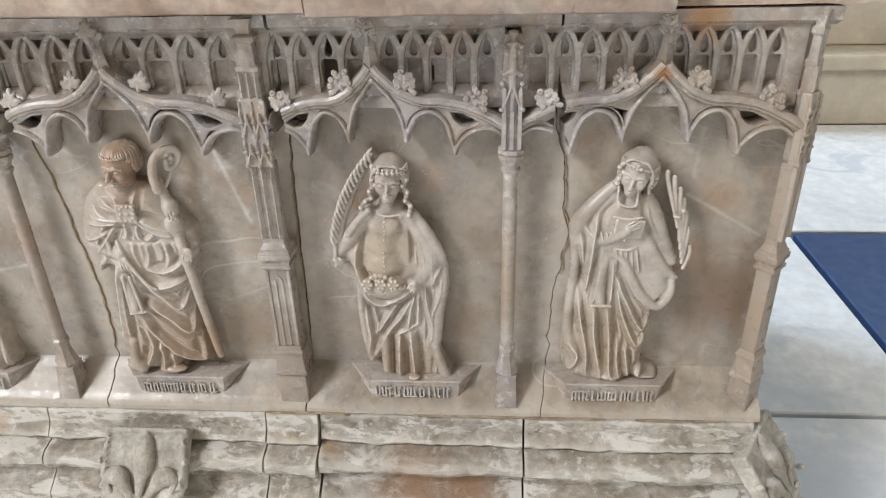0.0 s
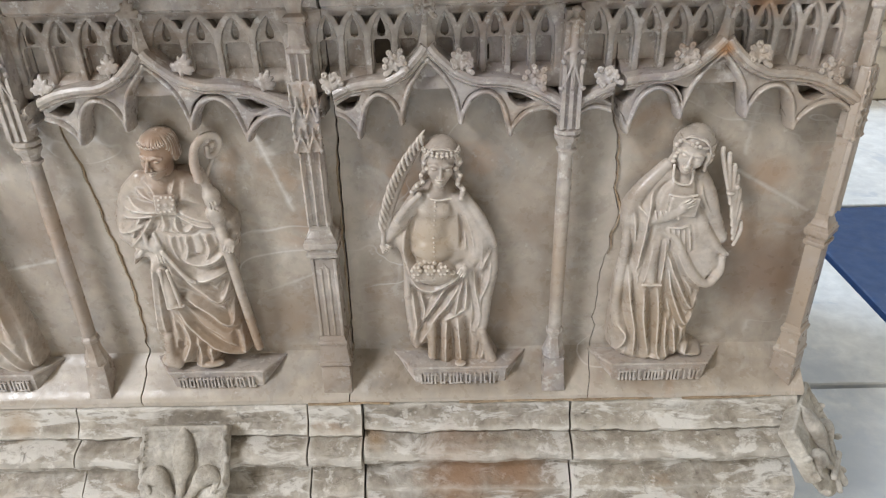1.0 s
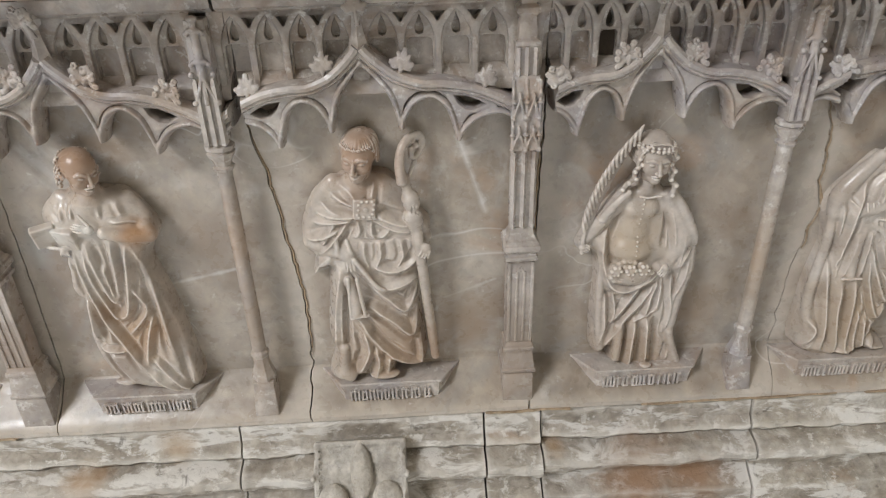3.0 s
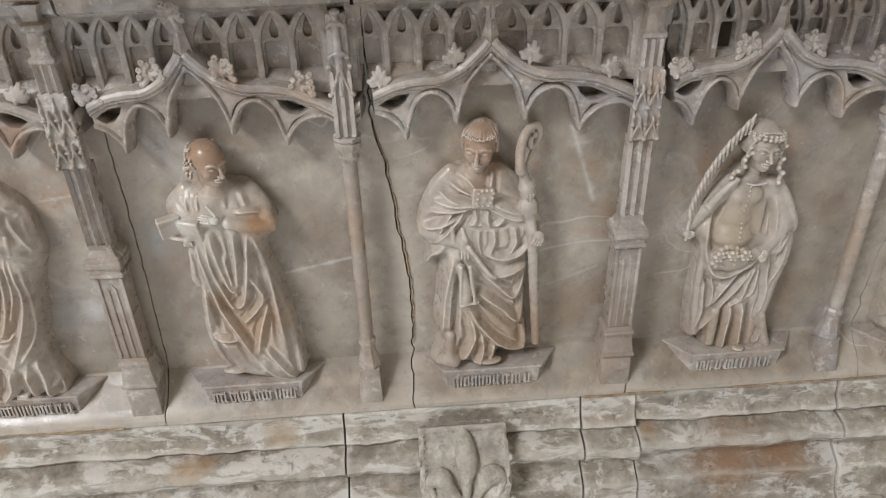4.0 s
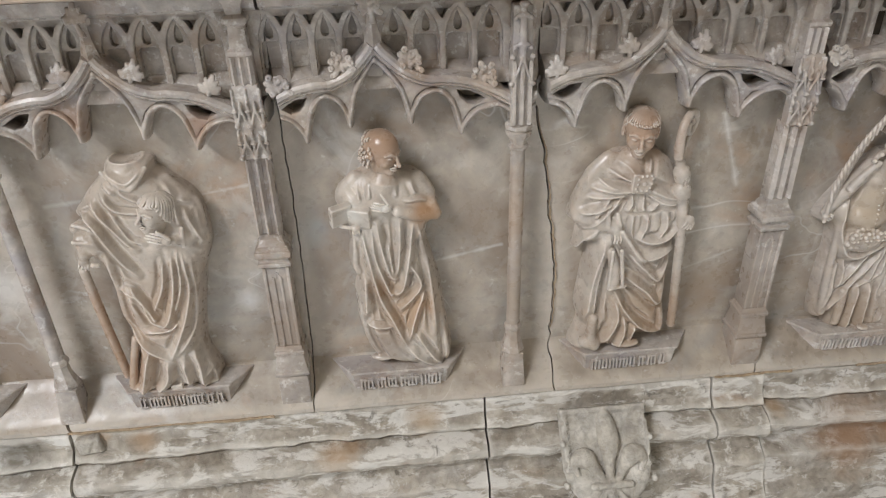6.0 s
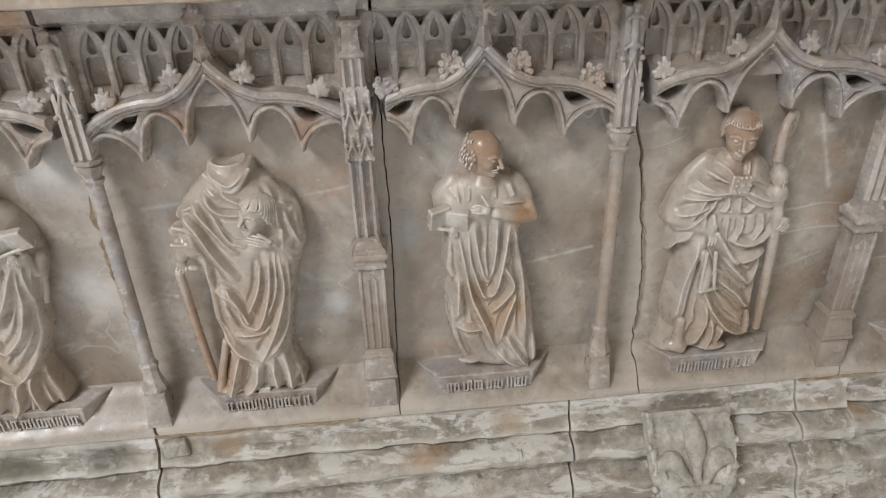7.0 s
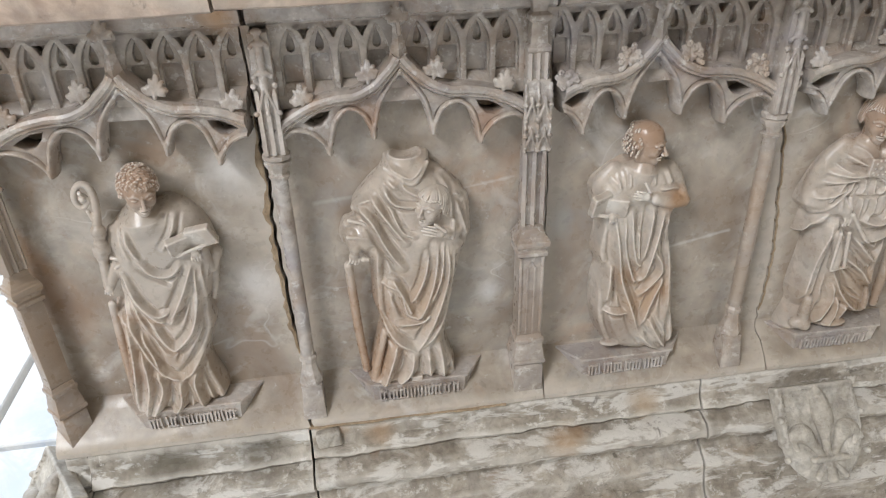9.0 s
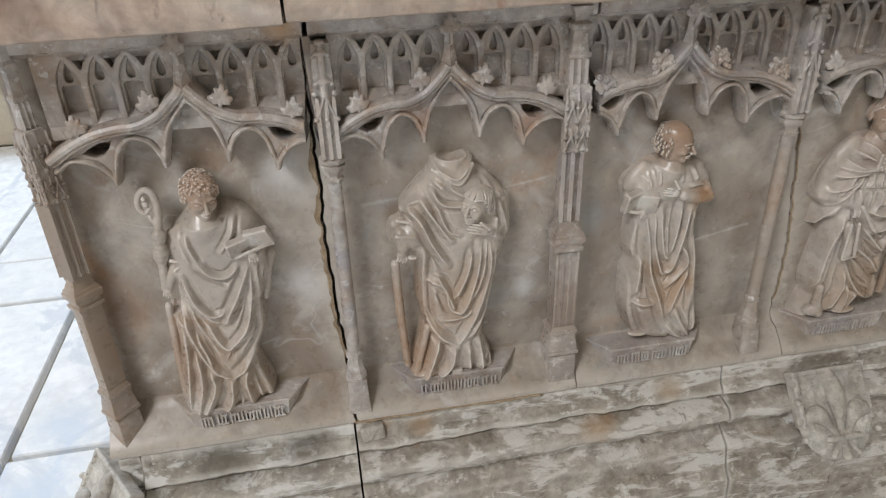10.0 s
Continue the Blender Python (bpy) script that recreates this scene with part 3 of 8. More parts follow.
def blind_arcade(i):
    """Moulded mullions that rise into pointed arches, in front of a plate with flat-headed lights and drop-shaped eyelets."""
    x0, x1 = COLUMN[i] + 0.010, COLUMN[i + 1] - 0.010
    rim = [(x0, 0.945), (x1, 0.945), (x1, 1.0555), (x0, 1.0555)]
    front, back = [rim], [rim]
    for row in light_rows(i):
        for c, p in row:
            hw = p / 2 - 0.0043
            side = [(hw, 0.956), (hw, 1.010), (0.95 * hw, 1.0185), (0.80 * hw, 1.0275), (0.52 * hw, 1.0370), (0.22 * hw, 1.0440)]
            front.append([(c + x, z) for x, z in side] + [(c, 1.0475)] + [(c - x, z) for x, z in side[::-1]])
            hw = p / 2 - 0.0066
            back.append([(c - hw, 0.956), (c + hw, 0.956), (c + hw, 1.0050), (c + hw * 0.92, 1.0100), (c + hw * 0.65, 1.0125), (c - hw * 0.65, 1.0125), (c - hw * 0.92, 1.0100), (c - hw, 1.0050)])
            e = 0.0057
            back.append([(c, 1.0160), (c + e * 0.75, 1.0180), (c + e, 1.0230), (c + e * 0.85, 1.0290), (c + e * 0.45, 1.0355), (c, 1.0410), (c - e * 0.45, 1.0355), (c - e * 0.85, 1.0290), (c - e, 1.0230), (c - e * 0.75, 1.0180)])
        for (a, p), (b, q) in zip(row, row[1:]):
            m, w = (a + b) / 2, 0.33 * p
            for plane in (front, back):
                plane.append([(m - w, 1.0530), (m - 0.66 * w, 1.0475), (m - 0.34 * w, 1.0415), (m - 0.08 * w, 1.0345), (m + 0.08 * w, 1.0345), (m + 0.34 * w, 1.0415), (m + 0.66 * w, 1.0475), (m + w, 1.0530)])
    return merged([(plate(front, -0.0125, -0.0030, 0.0024), Matrix()), (plate(back, -0.0045, BG + 0.002, 0.0012), Matrix())])


def arcade_ground(i):
    """The blind ground of the arcade, broken through in one niche."""
    x0, x1 = COLUMN[i] + 0.011, COLUMN[i + 1] - 0.011
    holes = []
    if i == 4:
        rows = list(light_rows(i))
        c, p = rows[0][2]
        holes.append([(c - 0.012, 0.977), (c + 0.012, 0.976), (c + 0.012, 1.038), (c - 0.004, 1.040), (c - 0.012, 1.010)])
        c, p = rows[1][1]
        holes.append([(c + 0.010, 0.976), (c + 0.027, 0.979), (c + 0.027, 1.001), (c + 0.018, 0.997), (c + 0.010, 0.992)])
        # near-black sheet just behind the holes puts their shade into colour
        part("broken_hole", box_mesh(x0 + 0.02, x1 - 0.02, 0.0105, 0.0114, 0.965, 1.045, 0), core_stone, tomb, "near-black sheet behind the arcade's broken holes, painting their shade")
    return plate(holes + [[(x0, 0.946), (x1, 0.946), (x1, 1.0545), (x0, 1.0545)]], 0.0055, 0.0100, 0.0004)


def ogee_line(h):
    """The ogee from the springing by one side to the top, for a half span h."""
    pts = [(-h, 0.918), (-0.86 * h, 0.934), (-0.68 * h, 0.949), (-0.50 * h, 0.9555), (-0.36 * h, 0.957), (-0.21 * h, 0.968), (-0.11 * h, 0.983), (-0.035 * h, 0.997), (0, 1.006)]
    return [(p[0], p[1]) for p in spline(pts, 6)]


def sweep(line, section):
    """A section (out, depth) carried along a line in (x, z)."""
    vs, fs = [], []
    n = len(section)
    for j, (x, z) in enumerate(line):
        a, b = line[max(j - 1, 0)], line[min(j + 1, len(line) - 1)]
        t = Vector((b[0] - a[0], b[1] - a[1])).normalized()
        for o, y in section:
            vs.append((x - t.y * o, y, z + t.x * o))
    for j in range(len(line) - 1):
        for k in range(n):
            fs.append((j * n + k, j * n + (k + 1) % n, (j + 1) * n + (k + 1) % n, (j + 1) * n + k))
    fs.append(tuple(range(n))[::-1])
    fs.append(tuple((len(line) - 1) * n + k for k in range(n)))
    return mesh_of("sweep", vs, fs, 0.8)


def cusp_plate(hl, hr):
    """The foiled lower edge of the arch, running back to the ground of the niche."""
    top, left, eye = cusp_half(hl)
    rtop, right, reye = [[(-x, z) for x, z in part_[::-1]] for part_ in cusp_half(hr)]
    return top + rtop + (left + right[1:])[::-1], [eye, reye]


def cusp_half(h):
    """The foiled lower edge of the arch, running back to the ground of the niche."""
    top = ogee_line(h)
    top = [(x, z - 0.003) for x, z in top if x < -0.004]
    left = [(-h, 0.905)]
    left += arc_pts(-0.795 * h, 0.884, 0.185 * h, 150, 12, 8)[1:]
    left += [(-0.605 * h, 0.887), (-0.575 * h, 0.889)]
    left += arc_pts(-0.405 * h, 0.9155, 0.162 * h, 192, 8, 10)
    left += [(-0.236 * h, 0.911), (-0.212 * h, 0.911), (-0.198 * h, 0.922), (-0.178 * h, 0.940), (-0.135 * h, 0.958), (-0.07 * h, 0.974), (0, 0.990)]
    eye = [(-0.72 * h, 0.9195), (-0.645 * h, 0.922), (-0.585 * h, 0.933), (-0.56 * h, 0.944), (-0.66 * h, 0.942), (-0.75 * h, 0.934), (-0.80 * h, 0.928)]
    eye = [(-0.665 * h + 0.85 * (x + 0.665 * h), 0.931 + 0.85 * (z - 0.933)) for x, z in eye]
    return top, left, eye


def cusp_moulding(hl, hr):
    """Rounded tracery bars along the foils, meeting in blunt horns."""
    c = Clay((-hl - 0.006, -0.042, 0.874), (hr + 0.006, 0.016, 1.002), 0.0014)
    for s, h in ((-1, hl), (1, hr)):
        def line(*pts, k=0.003):
            c.tube(*[(s * x * h, -0.010 + 0.002 * (r < 0.004), z, r) for x, z, r in pts], k=k, flat=3.9)
        line((0.99, 0.905, 0.0054), (0.88, 0.918, 0.0056), (0.74, 0.913, 0.0056), (0.645, 0.897, 0.0052), (0.605, 0.880, 0.0044))
        line((0.605, 0.880, 0.0044), (0.578, 0.905, 0.0054), (0.53, 0.929, 0.0056), (0.43, 0.9430, 0.0056), (0.32, 0.935, 0.0054), (0.262, 0.917, 0.0050), (0.235, 0.899, 0.0044))
        line((0.235, 0.899, 0.0044), (0.212, 0.925, 0.0052), (0.17, 0.949, 0.0056), (0.09, 0.971, 0.0056), (0.0, 0.990, 0.0056))
    return c.skin()


def leaf_mesh(curly, seed):
    """A crocket: a lobed leaf on a stalk, its lobes flat or curled into knobs."""
    r = random.Random(seed)
    c = Clay((-0.024, -0.022, -0.022), (0.024, 0.012, 0.026), 0.0011)
    c.tube((0, 0.008, -0.020, 0.004), (0, -0.002, -0.010, 0.0035), (0, -0.006, 0.0, 0.003), k=0.003)
    if curly:
        # a clump of crinkled leaf ends, each rolled into a small ring
        for a in range(-120, 121, 30):
            d = 0.0125 + r.uniform(-0.003, 0.004)
            x, z = d * math.sin(radians(a + r.uniform(-9, 9))), d * math.cos(radians(a)) * 1.1
            c.tube((0, -0.004, -0.004, 0.0028), (0.5 * x, -0.008, 0.5 * z, 0.0026), (x, -0.008, z, 0.0030), k=0.0012)
            e, y = r.uniform(0.0020, 0.0028), -0.009 - r.uniform(0, 0.005)
            turn = r.uniform(0, 360)
            c.tube(*[(x + e * math.cos(radians(turn + q)), y, z + e * math.sin(radians(turn + q)), 0.0020) for q in range(0, 281, 56)], k=0.0007)
            c.oval((0.75 * x, -0.008, 0.75 * z), (0.0045, 0.0030, 0.0045), k=0.001)
        for q in range(5):
            x, z = r.uniform(-0.007, 0.007), r.uniform(-0.006, 0.008)
            c.oval((x, -0.011, z), (0.0028, 0.0030, 0.0028), k=0.0008)
        c.tube((0, -0.004, -0.010, 0.0030), (0, -0.011, -0.002, 0.0024), k=0.001)
    else:
        # three broad fingers, each ending in three notched lobes
        for a, d in ((-70, 0.0150), (0, 0.0215), (70, 0.0150)):
            a = a + r.uniform(-7, 7)
            for b, q, w in ((a, d, 0.0046), (a - 27, 0.78 * d, 0.0034), (a + 27, 0.78 * d, 0.0034)):
                x, z = math.sin(radians(b)), math.cos(radians(b))
                c.oval((0.60 * q * x, -0.0085, 0.60 * q * z), (w, 0.0024, 0.42 * q), k=0.0007, turn=-b)
                c.oval((0.95 * q * x, -0.0065, 0.95 * q * z), (w * 0.85, 0.0024, 0.0030), k=0.0010, turn=-b)
                c.cut((0.25 * q * x, -0.0118, 0.25 * q * z, 0.0006), (0.95 * q * x, -0.0112, 0.95 * q * z, 0.0006), k=0.001)
        c.tube((0, 0.002, -0.019, 0.0032), (0, -0.009, -0.004, 0.0024), k=0.001)
    c.oval((0, -0.008, 0), (0.0050, 0.0034, 0.0050), k=0.0015)
    return c.skin()


LEAF = {(cu, s): leaf_mesh(cu, s) for cu in (False, True) for s in (1, 2)}
for me in LEAF.values():
    me.materials.append(carved)


def niche_head(i):
    x0, x1, cx = COLUMN[i], COLUMN[i + 1], CENTRE[i]
    curly = i in (2, 4, 5)
    hl, hr = cx - x0 - 0.006, x1 - cx - 0.006
    arcade = part("blind_arcade", blind_arcade(i), carved, tomb, "blind arcade of small pointed lights")
    part("arcade_ground", arcade_ground(i), carved, tomb)
    part("arcade_sill", bar(x0 + 0.012, x1 - 0.012, [(BG + 0.003, 0.945), (-0.0155, 0.945), (-0.0145, 0.958), (-0.0115, 0.9640), (-0.0010, 0.9745), (BG + 0.003, 0.9765)], 0.0010, 20, i), carved, tomb)
    arch = thing("canopy_arch", (cx, 0, 0))
    arch.parent = tomb
    sec = [(-0.007, 0.0), (-0.007, -0.030), (-0.0045, -0.0345), (-0.002, -0.0335), (0.0005, -0.0375), (0.005, -0.0385), (0.009, -0.036), (0.0108, -0.030), (0.0108, 0.0)]
    rib = sweep(ogee_line(hl), sec)
    rib2 = sweep(ogee_line(hr), sec)
    rib2.transform(Matrix.Scale(-1, 4, (1, 0, 0)))
    rib2.flip_normals()
    o = part("ogee_rib", merged([(rib, Matrix()), (rib2, Matrix())]), carved, arch, at=(cx, 0, 0))
    o.matrix_parent_inverse = arch.matrix_world.inverted()
    outline, holes = cusp_plate(hl, hr)
    o = part("cusped_tracery", plate([outline] + holes, -0.026, BG + 0.002, 0.003), carved, arch, at=(cx, 0, 0))
    o.matrix_parent_inverse = arch.matrix_world.inverted()
    o = part("cusp_moulding", cusp_moulding(hl, hr), carved, arch, at=(cx, 0, 0))
    o.matrix_parent_inverse = arch.matrix_world.inverted()
    for k, (fx, z) in enumerate(((-0.77, 0.957), (-0.25, 0.982), (0.25, 0.982), (0.77, 0.957))):
        lx = fx * (hl if fx < 0 else hr)
        o = part("crocket", LEAF[(curly, 1 + k % 2)], None, arch, at=pose(cx + lx, -0.024, z, -14, 10 * (1 if fx > 0 else -1) + rng.uniform(-6, 6), 0) @ Matrix.Scale(1.0 if not curly else 1.06, 4))
        o.matrix_parent_inverse = arch.matrix_world.inverted()
    stem = loft([(0.994, 0.011, 0.007), (1.008, 0.0085, 0.006), (1.026, 0.0055, 0.005), (1.03, 0.005, 0.005), (1.046, 0.004, 0.004), (1.05, 0.008, 0.006), (1.056, 0.008, 0.006), (1.06, 0.004, 0.004)], 4, 0)
    o = part("finial_stem", stem, carved, arch, at=(cx, -0.024, 0))
    o.matrix_parent_inverse = arch.matrix_world.inverted()
    o = part("finial_leaf", LEAF[(curly, 1)], None, arch, at=pose(cx, -0.034, 1.056, -14, rng.uniform(-8, 8), 0) @ Matrix.Scale(0.95, 4))
    o.matrix_parent_inverse = arch.matrix_world.inverted()


def slit(ob, x, gap):
    """Cuts a standing gap through a part at x, and closes the cut faces."""
    bm = bmesh.new()
    src = ob.data
    inv = ob.matrix_world.inverted()
    for sign in (-1, 1):
        half = bmesh.new()
        half.from_mesh(src)
        co = inv @ Vector((x + sign * gap / 2, 0, 1))
        r = bmesh.ops.bisect_plane(half, geom=half.verts[:] + half.edges[:] + half.faces[:], plane_co=co, plane_no=(sign, 0.12, 0.05), clear_inner=True)
        bmesh.ops.holes_fill(half, edges=[e for e in half.edges if e.is_boundary], sides=0)
        tmp = bpy.data.meshes.new("half")
        half.to_mesh(tmp)
        half.free()
        bm.from_mesh(tmp)
        bpy.data.meshes.remove(tmp)
    me = bpy.data.meshes.new(src.name)
    bm.to_mesh(me)
    bm.free()
    for m in src.materials:
        me.materials.append(m)
    me.shade_smooth()
    me.set_sharp_from_angle(angle=0.7)
    ob.data = me


for i in range(6):
    niche_head(i)
bpy.context.view_layer.update()
for ob in [o for o in scene.objects if o.name.split(".")[0] in ("blind_arcade", "arcade_sill", "ogee_rib", "cusped_tracery", "cusp_moulding", "arcade_ground")]:
    xs = [(ob.matrix_world @ v.co).x for v in ob.data.vertices]
    for x, gap in ((-0.743, 0.0045), (-0.330, 0.0024), (0.036, 0.003), (0.445, 0.003), (0.847, 0.0016)):
        if min(xs) + 0.004 < x < max(xs) - 0.004:
            slit(ob, x, gap)


# ---- the piers and colonnettes between the niches ----
def slim_column(x):
    col = thing("colonnette", (x, 0, 0))
    col.parent = tomb
    y = -0.024
    ps = [
        ("foot_block", loft([(0.428, 0.019, 0.020, 0, -0.006), (0.484, 0.016, 0.015), (0.4895, 0.017, 0.016)], bevel=0.0015)),
        ("foot_moulding", loft([(0.490, 0.019, 0.018), (0.494, 0.020, 0.019), (0.502, 0.018, 0.017), (0.512, 0.0145, 0.014), (0.522, 0.0125, 0.0125), (0.532, 0.012, 0.012), (0.535, 0.0145, 0.0145), (0.541, 0.0145, 0.0145), (0.545, 0.011, 0.011)], 8, 22.5)),
        ("shaft", loft([(0.545, 0.0108, 0.0108), (0.62, 0.0112, 0.0112), (0.70, 0.0108, 0.0108), (0.78, 0.0112, 0.0112), (0.851, 0.0105, 0.0105)], 20, 0, smooth=1.2)),
        ("capital", loft([(0.851, 0.0135, 0.0135), (0.856, 0.0155, 0.0155), (0.859, 0.012, 0.012), (0.866, 0.014, 0.014), (0.872, 0.0185, 0.018), (0.877, 0.0195, 0.019), (0.879, 0.0165, 0.016), (0.882, 0.020, 0.019), (0.887, 0.020, 0.019), (0.890, 0.016, 0.015)], 8, 22.5)),
    ]
    for name, me in ps:
        part(name, me, carved, col, at=(x, y, 0)).matrix_parent_inverse = col.matrix_world.inverted()
    # upper buttress: three shallow ribs, a gablet and a pinnacle
    ribs = [(loft([(0.890, 0.0145, 0.014), (0.985, 0.0135, 0.013), (1.045, 0.012, 0.012), (1.05, 0.012, 0.012)], bevel=0.001), Matrix())]
    for dx in (-0.011, 0.0, 0.011):
        ribs.append((loft([(0.891, 0.0028, 0.004), (0.975, 0.0026, 0.004), (0.98, 0.001, 0.001)]), pose(dx, -0.0145, 0)))
    part("buttress", merged(ribs), carved, col, at=(x, y, 0)).matrix_parent_inverse = col.matrix_world.inverted()
    g = Clay((-0.022, -0.014, -0.002), (0.022, 0.006, 0.115), 0.0012)
    for s in (-1, 1):
        g.tube((s * 0.013, -0.003, 0.004, 0.0022), (s * 0.006, -0.005, 0.022, 0.0022), (0, -0.006, 0.042, 0.0024), k=0.001)
        g.oval((s * 0.0145, -0.004, 0.004), (0.0042, 0.004, 0.0036), k=0.001)
        g.oval((s * 0.0135, -0.003, 0.040), (0.004, 0.004, 0.004), k=0.001)
        g.oval((s * 0.011, -0.003, 0.052), (0.0036, 0.004, 0.0036), k=0.001)
        g.oval((s * 0.010, -0.003, 0.090), (0.0035, 0.004, 0.0035), k=0.001)
    g.tube((0, -0.004, 0.004, 0.0035), (0, -0.005, 0.02, 0.001), k=0.002)
    g.tube((0, -0.002, 0.04, 0.006), (0, -0.002, 0.085, 0.0052), (0, -0.002, 0.108, 0.0036), k=0.002)
    g.oval((0, -0.004, 0.056), (0.010, 0.005, 0.004), k=0.002).oval((0, -0.004, 0.094), (0.009, 0.005, 0.004), k=0.002).oval((0, -0.004, 0.108), (0.007, 0.005, 0.004), k=0.002)
    part("gablet", g.skin(), carved, col, at=(x, y - 0.013, 0.945)).matrix_parent_inverse = col.matrix_world.inverted()


def tabernacle(wide):
    """The cluster of gablets and leaves that closes a pier's lower stage."""
    g = Clay((-0.036, -0.022, -0.012), (0.036, 0.016, 0.115), 0.0013)
    g.block((0, 0.004, 0.05), (wide, 0.010, 0.052), soft=0.002)
    for level, s in ((0.0, 1.0), (0.045, 0.86)):
        for cx in (-wide * 0.55, wide * 0.55):
            for sg in (-1, 1):
                g.tube((cx + sg * 0.011 * s, -0.007, level, 0.0022), (cx, -0.010, level + 0.026, 0.0022), k=0.001)
                g.oval((cx + sg * 0.011 * s, -0.008, level + 0.001), (0.0042, 0.0045, 0.0028), k=0.002, turn=sg * 25)
            g.oval((cx, -0.009, level + 0.030), (0.0030, 0.004, 0.0052), k=0.002)
        for cx in (-wide * 1.05, 0, wide * 1.05):
            g.oval((cx, -0.008, level + 0.022), (0.0052, 0.0042, 0.0022), k=0.0015).oval((cx, -0.008, level + 0.034), (0.0030, 0.004, 0.0048), k=0.0015)
            g.tube((cx, -0.006, level + 0.0, 0.003), (cx, -0.006, level + 0.05, 0.0026), k=0.001)
    for cx in (-wide * 0.5, wide * 0.5):
        g.cut((cx, -0.009, 0.004, 0.0032), (cx, -0.009, 0.014, 0.002))
    return g.skin()


TAB = tabernacle(0.020)
TAB.materials.append(carved)


def pier(x, corner=0):
    col = thing("pier", (x, 0, 0))
    col.parent = tomb
    y = -0.020
    spin = 0.0
    slim = 0.84
    if corner:
        spin = 45.0
        y = -0.020
        slim = 0.72
    at = pose(x, y, 0, 0, 0, spin) @ Matrix.Diagonal((slim, 1.0 if not corner else slim, 1, 1))
    w = 1.0 if not corner else 0.98

    def put(name, me, m=None):
        part(name, me, carved, col, at=m or at).matrix_parent_inverse = col.matrix_world.inverted()

    put("foot_block", loft([(0.424, 0.029 * w, 0.026), (0.478, 0.0285 * w, 0.025), (0.484, 0.027 * w, 0.023)], bevel=0.0018))
    put("foot_moulding", loft([(0.485, 0.0300 * w, 0.024), (0.487, 0.0325 * w, 0.0265), (0.493, 0.0325 * w, 0.0265), (0.4945, 0.0300 * w, 0.024), (0.504, 0.0290 * w, 0.023), (0.518, 0.0262 * w, 0.0202), (0.526, 0.0258 * w, 0.0198), (0.5275, 0.0285 * w, 0.0225), (0.534, 0.0285 * w, 0.0225), (0.5355, 0.0255 * w, 0.0195), (0.542, 0.0240 * w, 0.018)], bevel=0.0005))
    put("panelled_shaft", loft([(0.542, 0.0235 * w, 0.0165), (0.690, 0.0235 * w, 0.0165)], bevel=0.001))
    faces = (0,) if not corner else ()
    for f in faces:
        for dx, r in ((-0.0205, 0.0030), (-0.0065, 0.0022), (0.0065, 0.0022), (0.0205, 0.0030)):
            put("shaft_rib", loft([(0.543, r, 0.0035), (0.672 if abs(dx) < 0.01 else 0.689, r, 0.0035)], bevel=0.0006), at @ pose(0, 0, 0, 0, 0, f) @ pose(dx * w, -0.0150 if not corner else -0.0218, 0))
        for sg in (-1, 1):
            put("shaft_cusp", loft([(0, 0.0018, 0.0028), (0.014, 0.0018, 0.0028)]), at @ pose(0, 0, 0, 0, 0, f) @ pose(sg * 0.0065, -0.0150 if not corner else -0.0218, 0.668, 0, -sg * 28, 0))
    put("middle_cap", loft([(0.690, 0.0240 * w, 0.018), (0.692, 0.0280 * w, 0.022), (0.698, 0.0285 * w, 0.0225), (0.6995, 0.0250 * w, 0.019), (0.704, 0.0252 * w, 0.0195), (0.709, 0.0305 * w, 0.0245), (0.718, 0.0310 * w, 0.025), (0.7195, 0.0285 * w, 0.022), (0.7235, 0.0280 * w, 0.0215), (0.7255, 0.0245 * w, 0.018), (0.732, 0.0215 * w, 0.0155), (0.735, 0.0195 * w, 0.0135), (0.744, 0.0190 * w, 0.013)], bevel=0.0005))
    put("upper_shaft", loft([(0.744, 0.0205 * w, 0.012), (0.865, 0.0195 * w, 0.012)], bevel=0.001))
    for dx in (-0.0165, 0.0, 0.0165):
        put("upper_rib", loft([(0.745, 0.0036, 0.0055), (0.862, 0.0032, 0.005)], 4, 0), at @ pose(dx, -0.0125, 0))
        if corner:
            put("upper_rib", loft([(0.745, 0.0036, 0.0055), (0.862, 0.0032, 0.005)], 4, 0), at @ pose(0, 0, 0, 0, 0, 90 * corner) @ pose(dx, -0.0185, 0))
    put("tabernacle", TAB, at @ pose(0, -0.012, 0.865))
    if corner:
        put("tabernacle", TAB, at @ pose(0, 0, 0, 0, 0, 90 * corner) @ pose(0, -0.012, 0.865))
    top = [(loft([(0.965, 0.018, 0.014), (1.0, 0.0165, 0.013), (1.004, 0.019, 0.016), (1.009, 0.019, 0.016), (1.012, 0.014, 0.012), (1.040, 0.012, 0.011), (1.044, 0.018, 0.016), (1.050, 0.018, 0.016), (1.054, 0.011, 0.011), (1.066, 0.013, 0.013), (1.074, 0.018, 0.017)], bevel=0.0006), Matrix())]
    for dx in (-0.013, 0, 0.013):
        top.append((loft([(0.966, 0.003, 0.004), (1.002, 0.0028, 0.004)], 4, 0), pose(dx, -0.014, 0)))
    put("pinnacle", merged(top), at @ Matrix.Diagonal((0.72, 0.72, 1, 1)) if corner else at)


for k in (1, 3, 5):
    slim_column(COLUMN[k])
for k in (2, 4):
    pier(COLUMN[k])
pier(COLUMN[0] - 0.012, -1)
pier(COLUMN[6], 1)


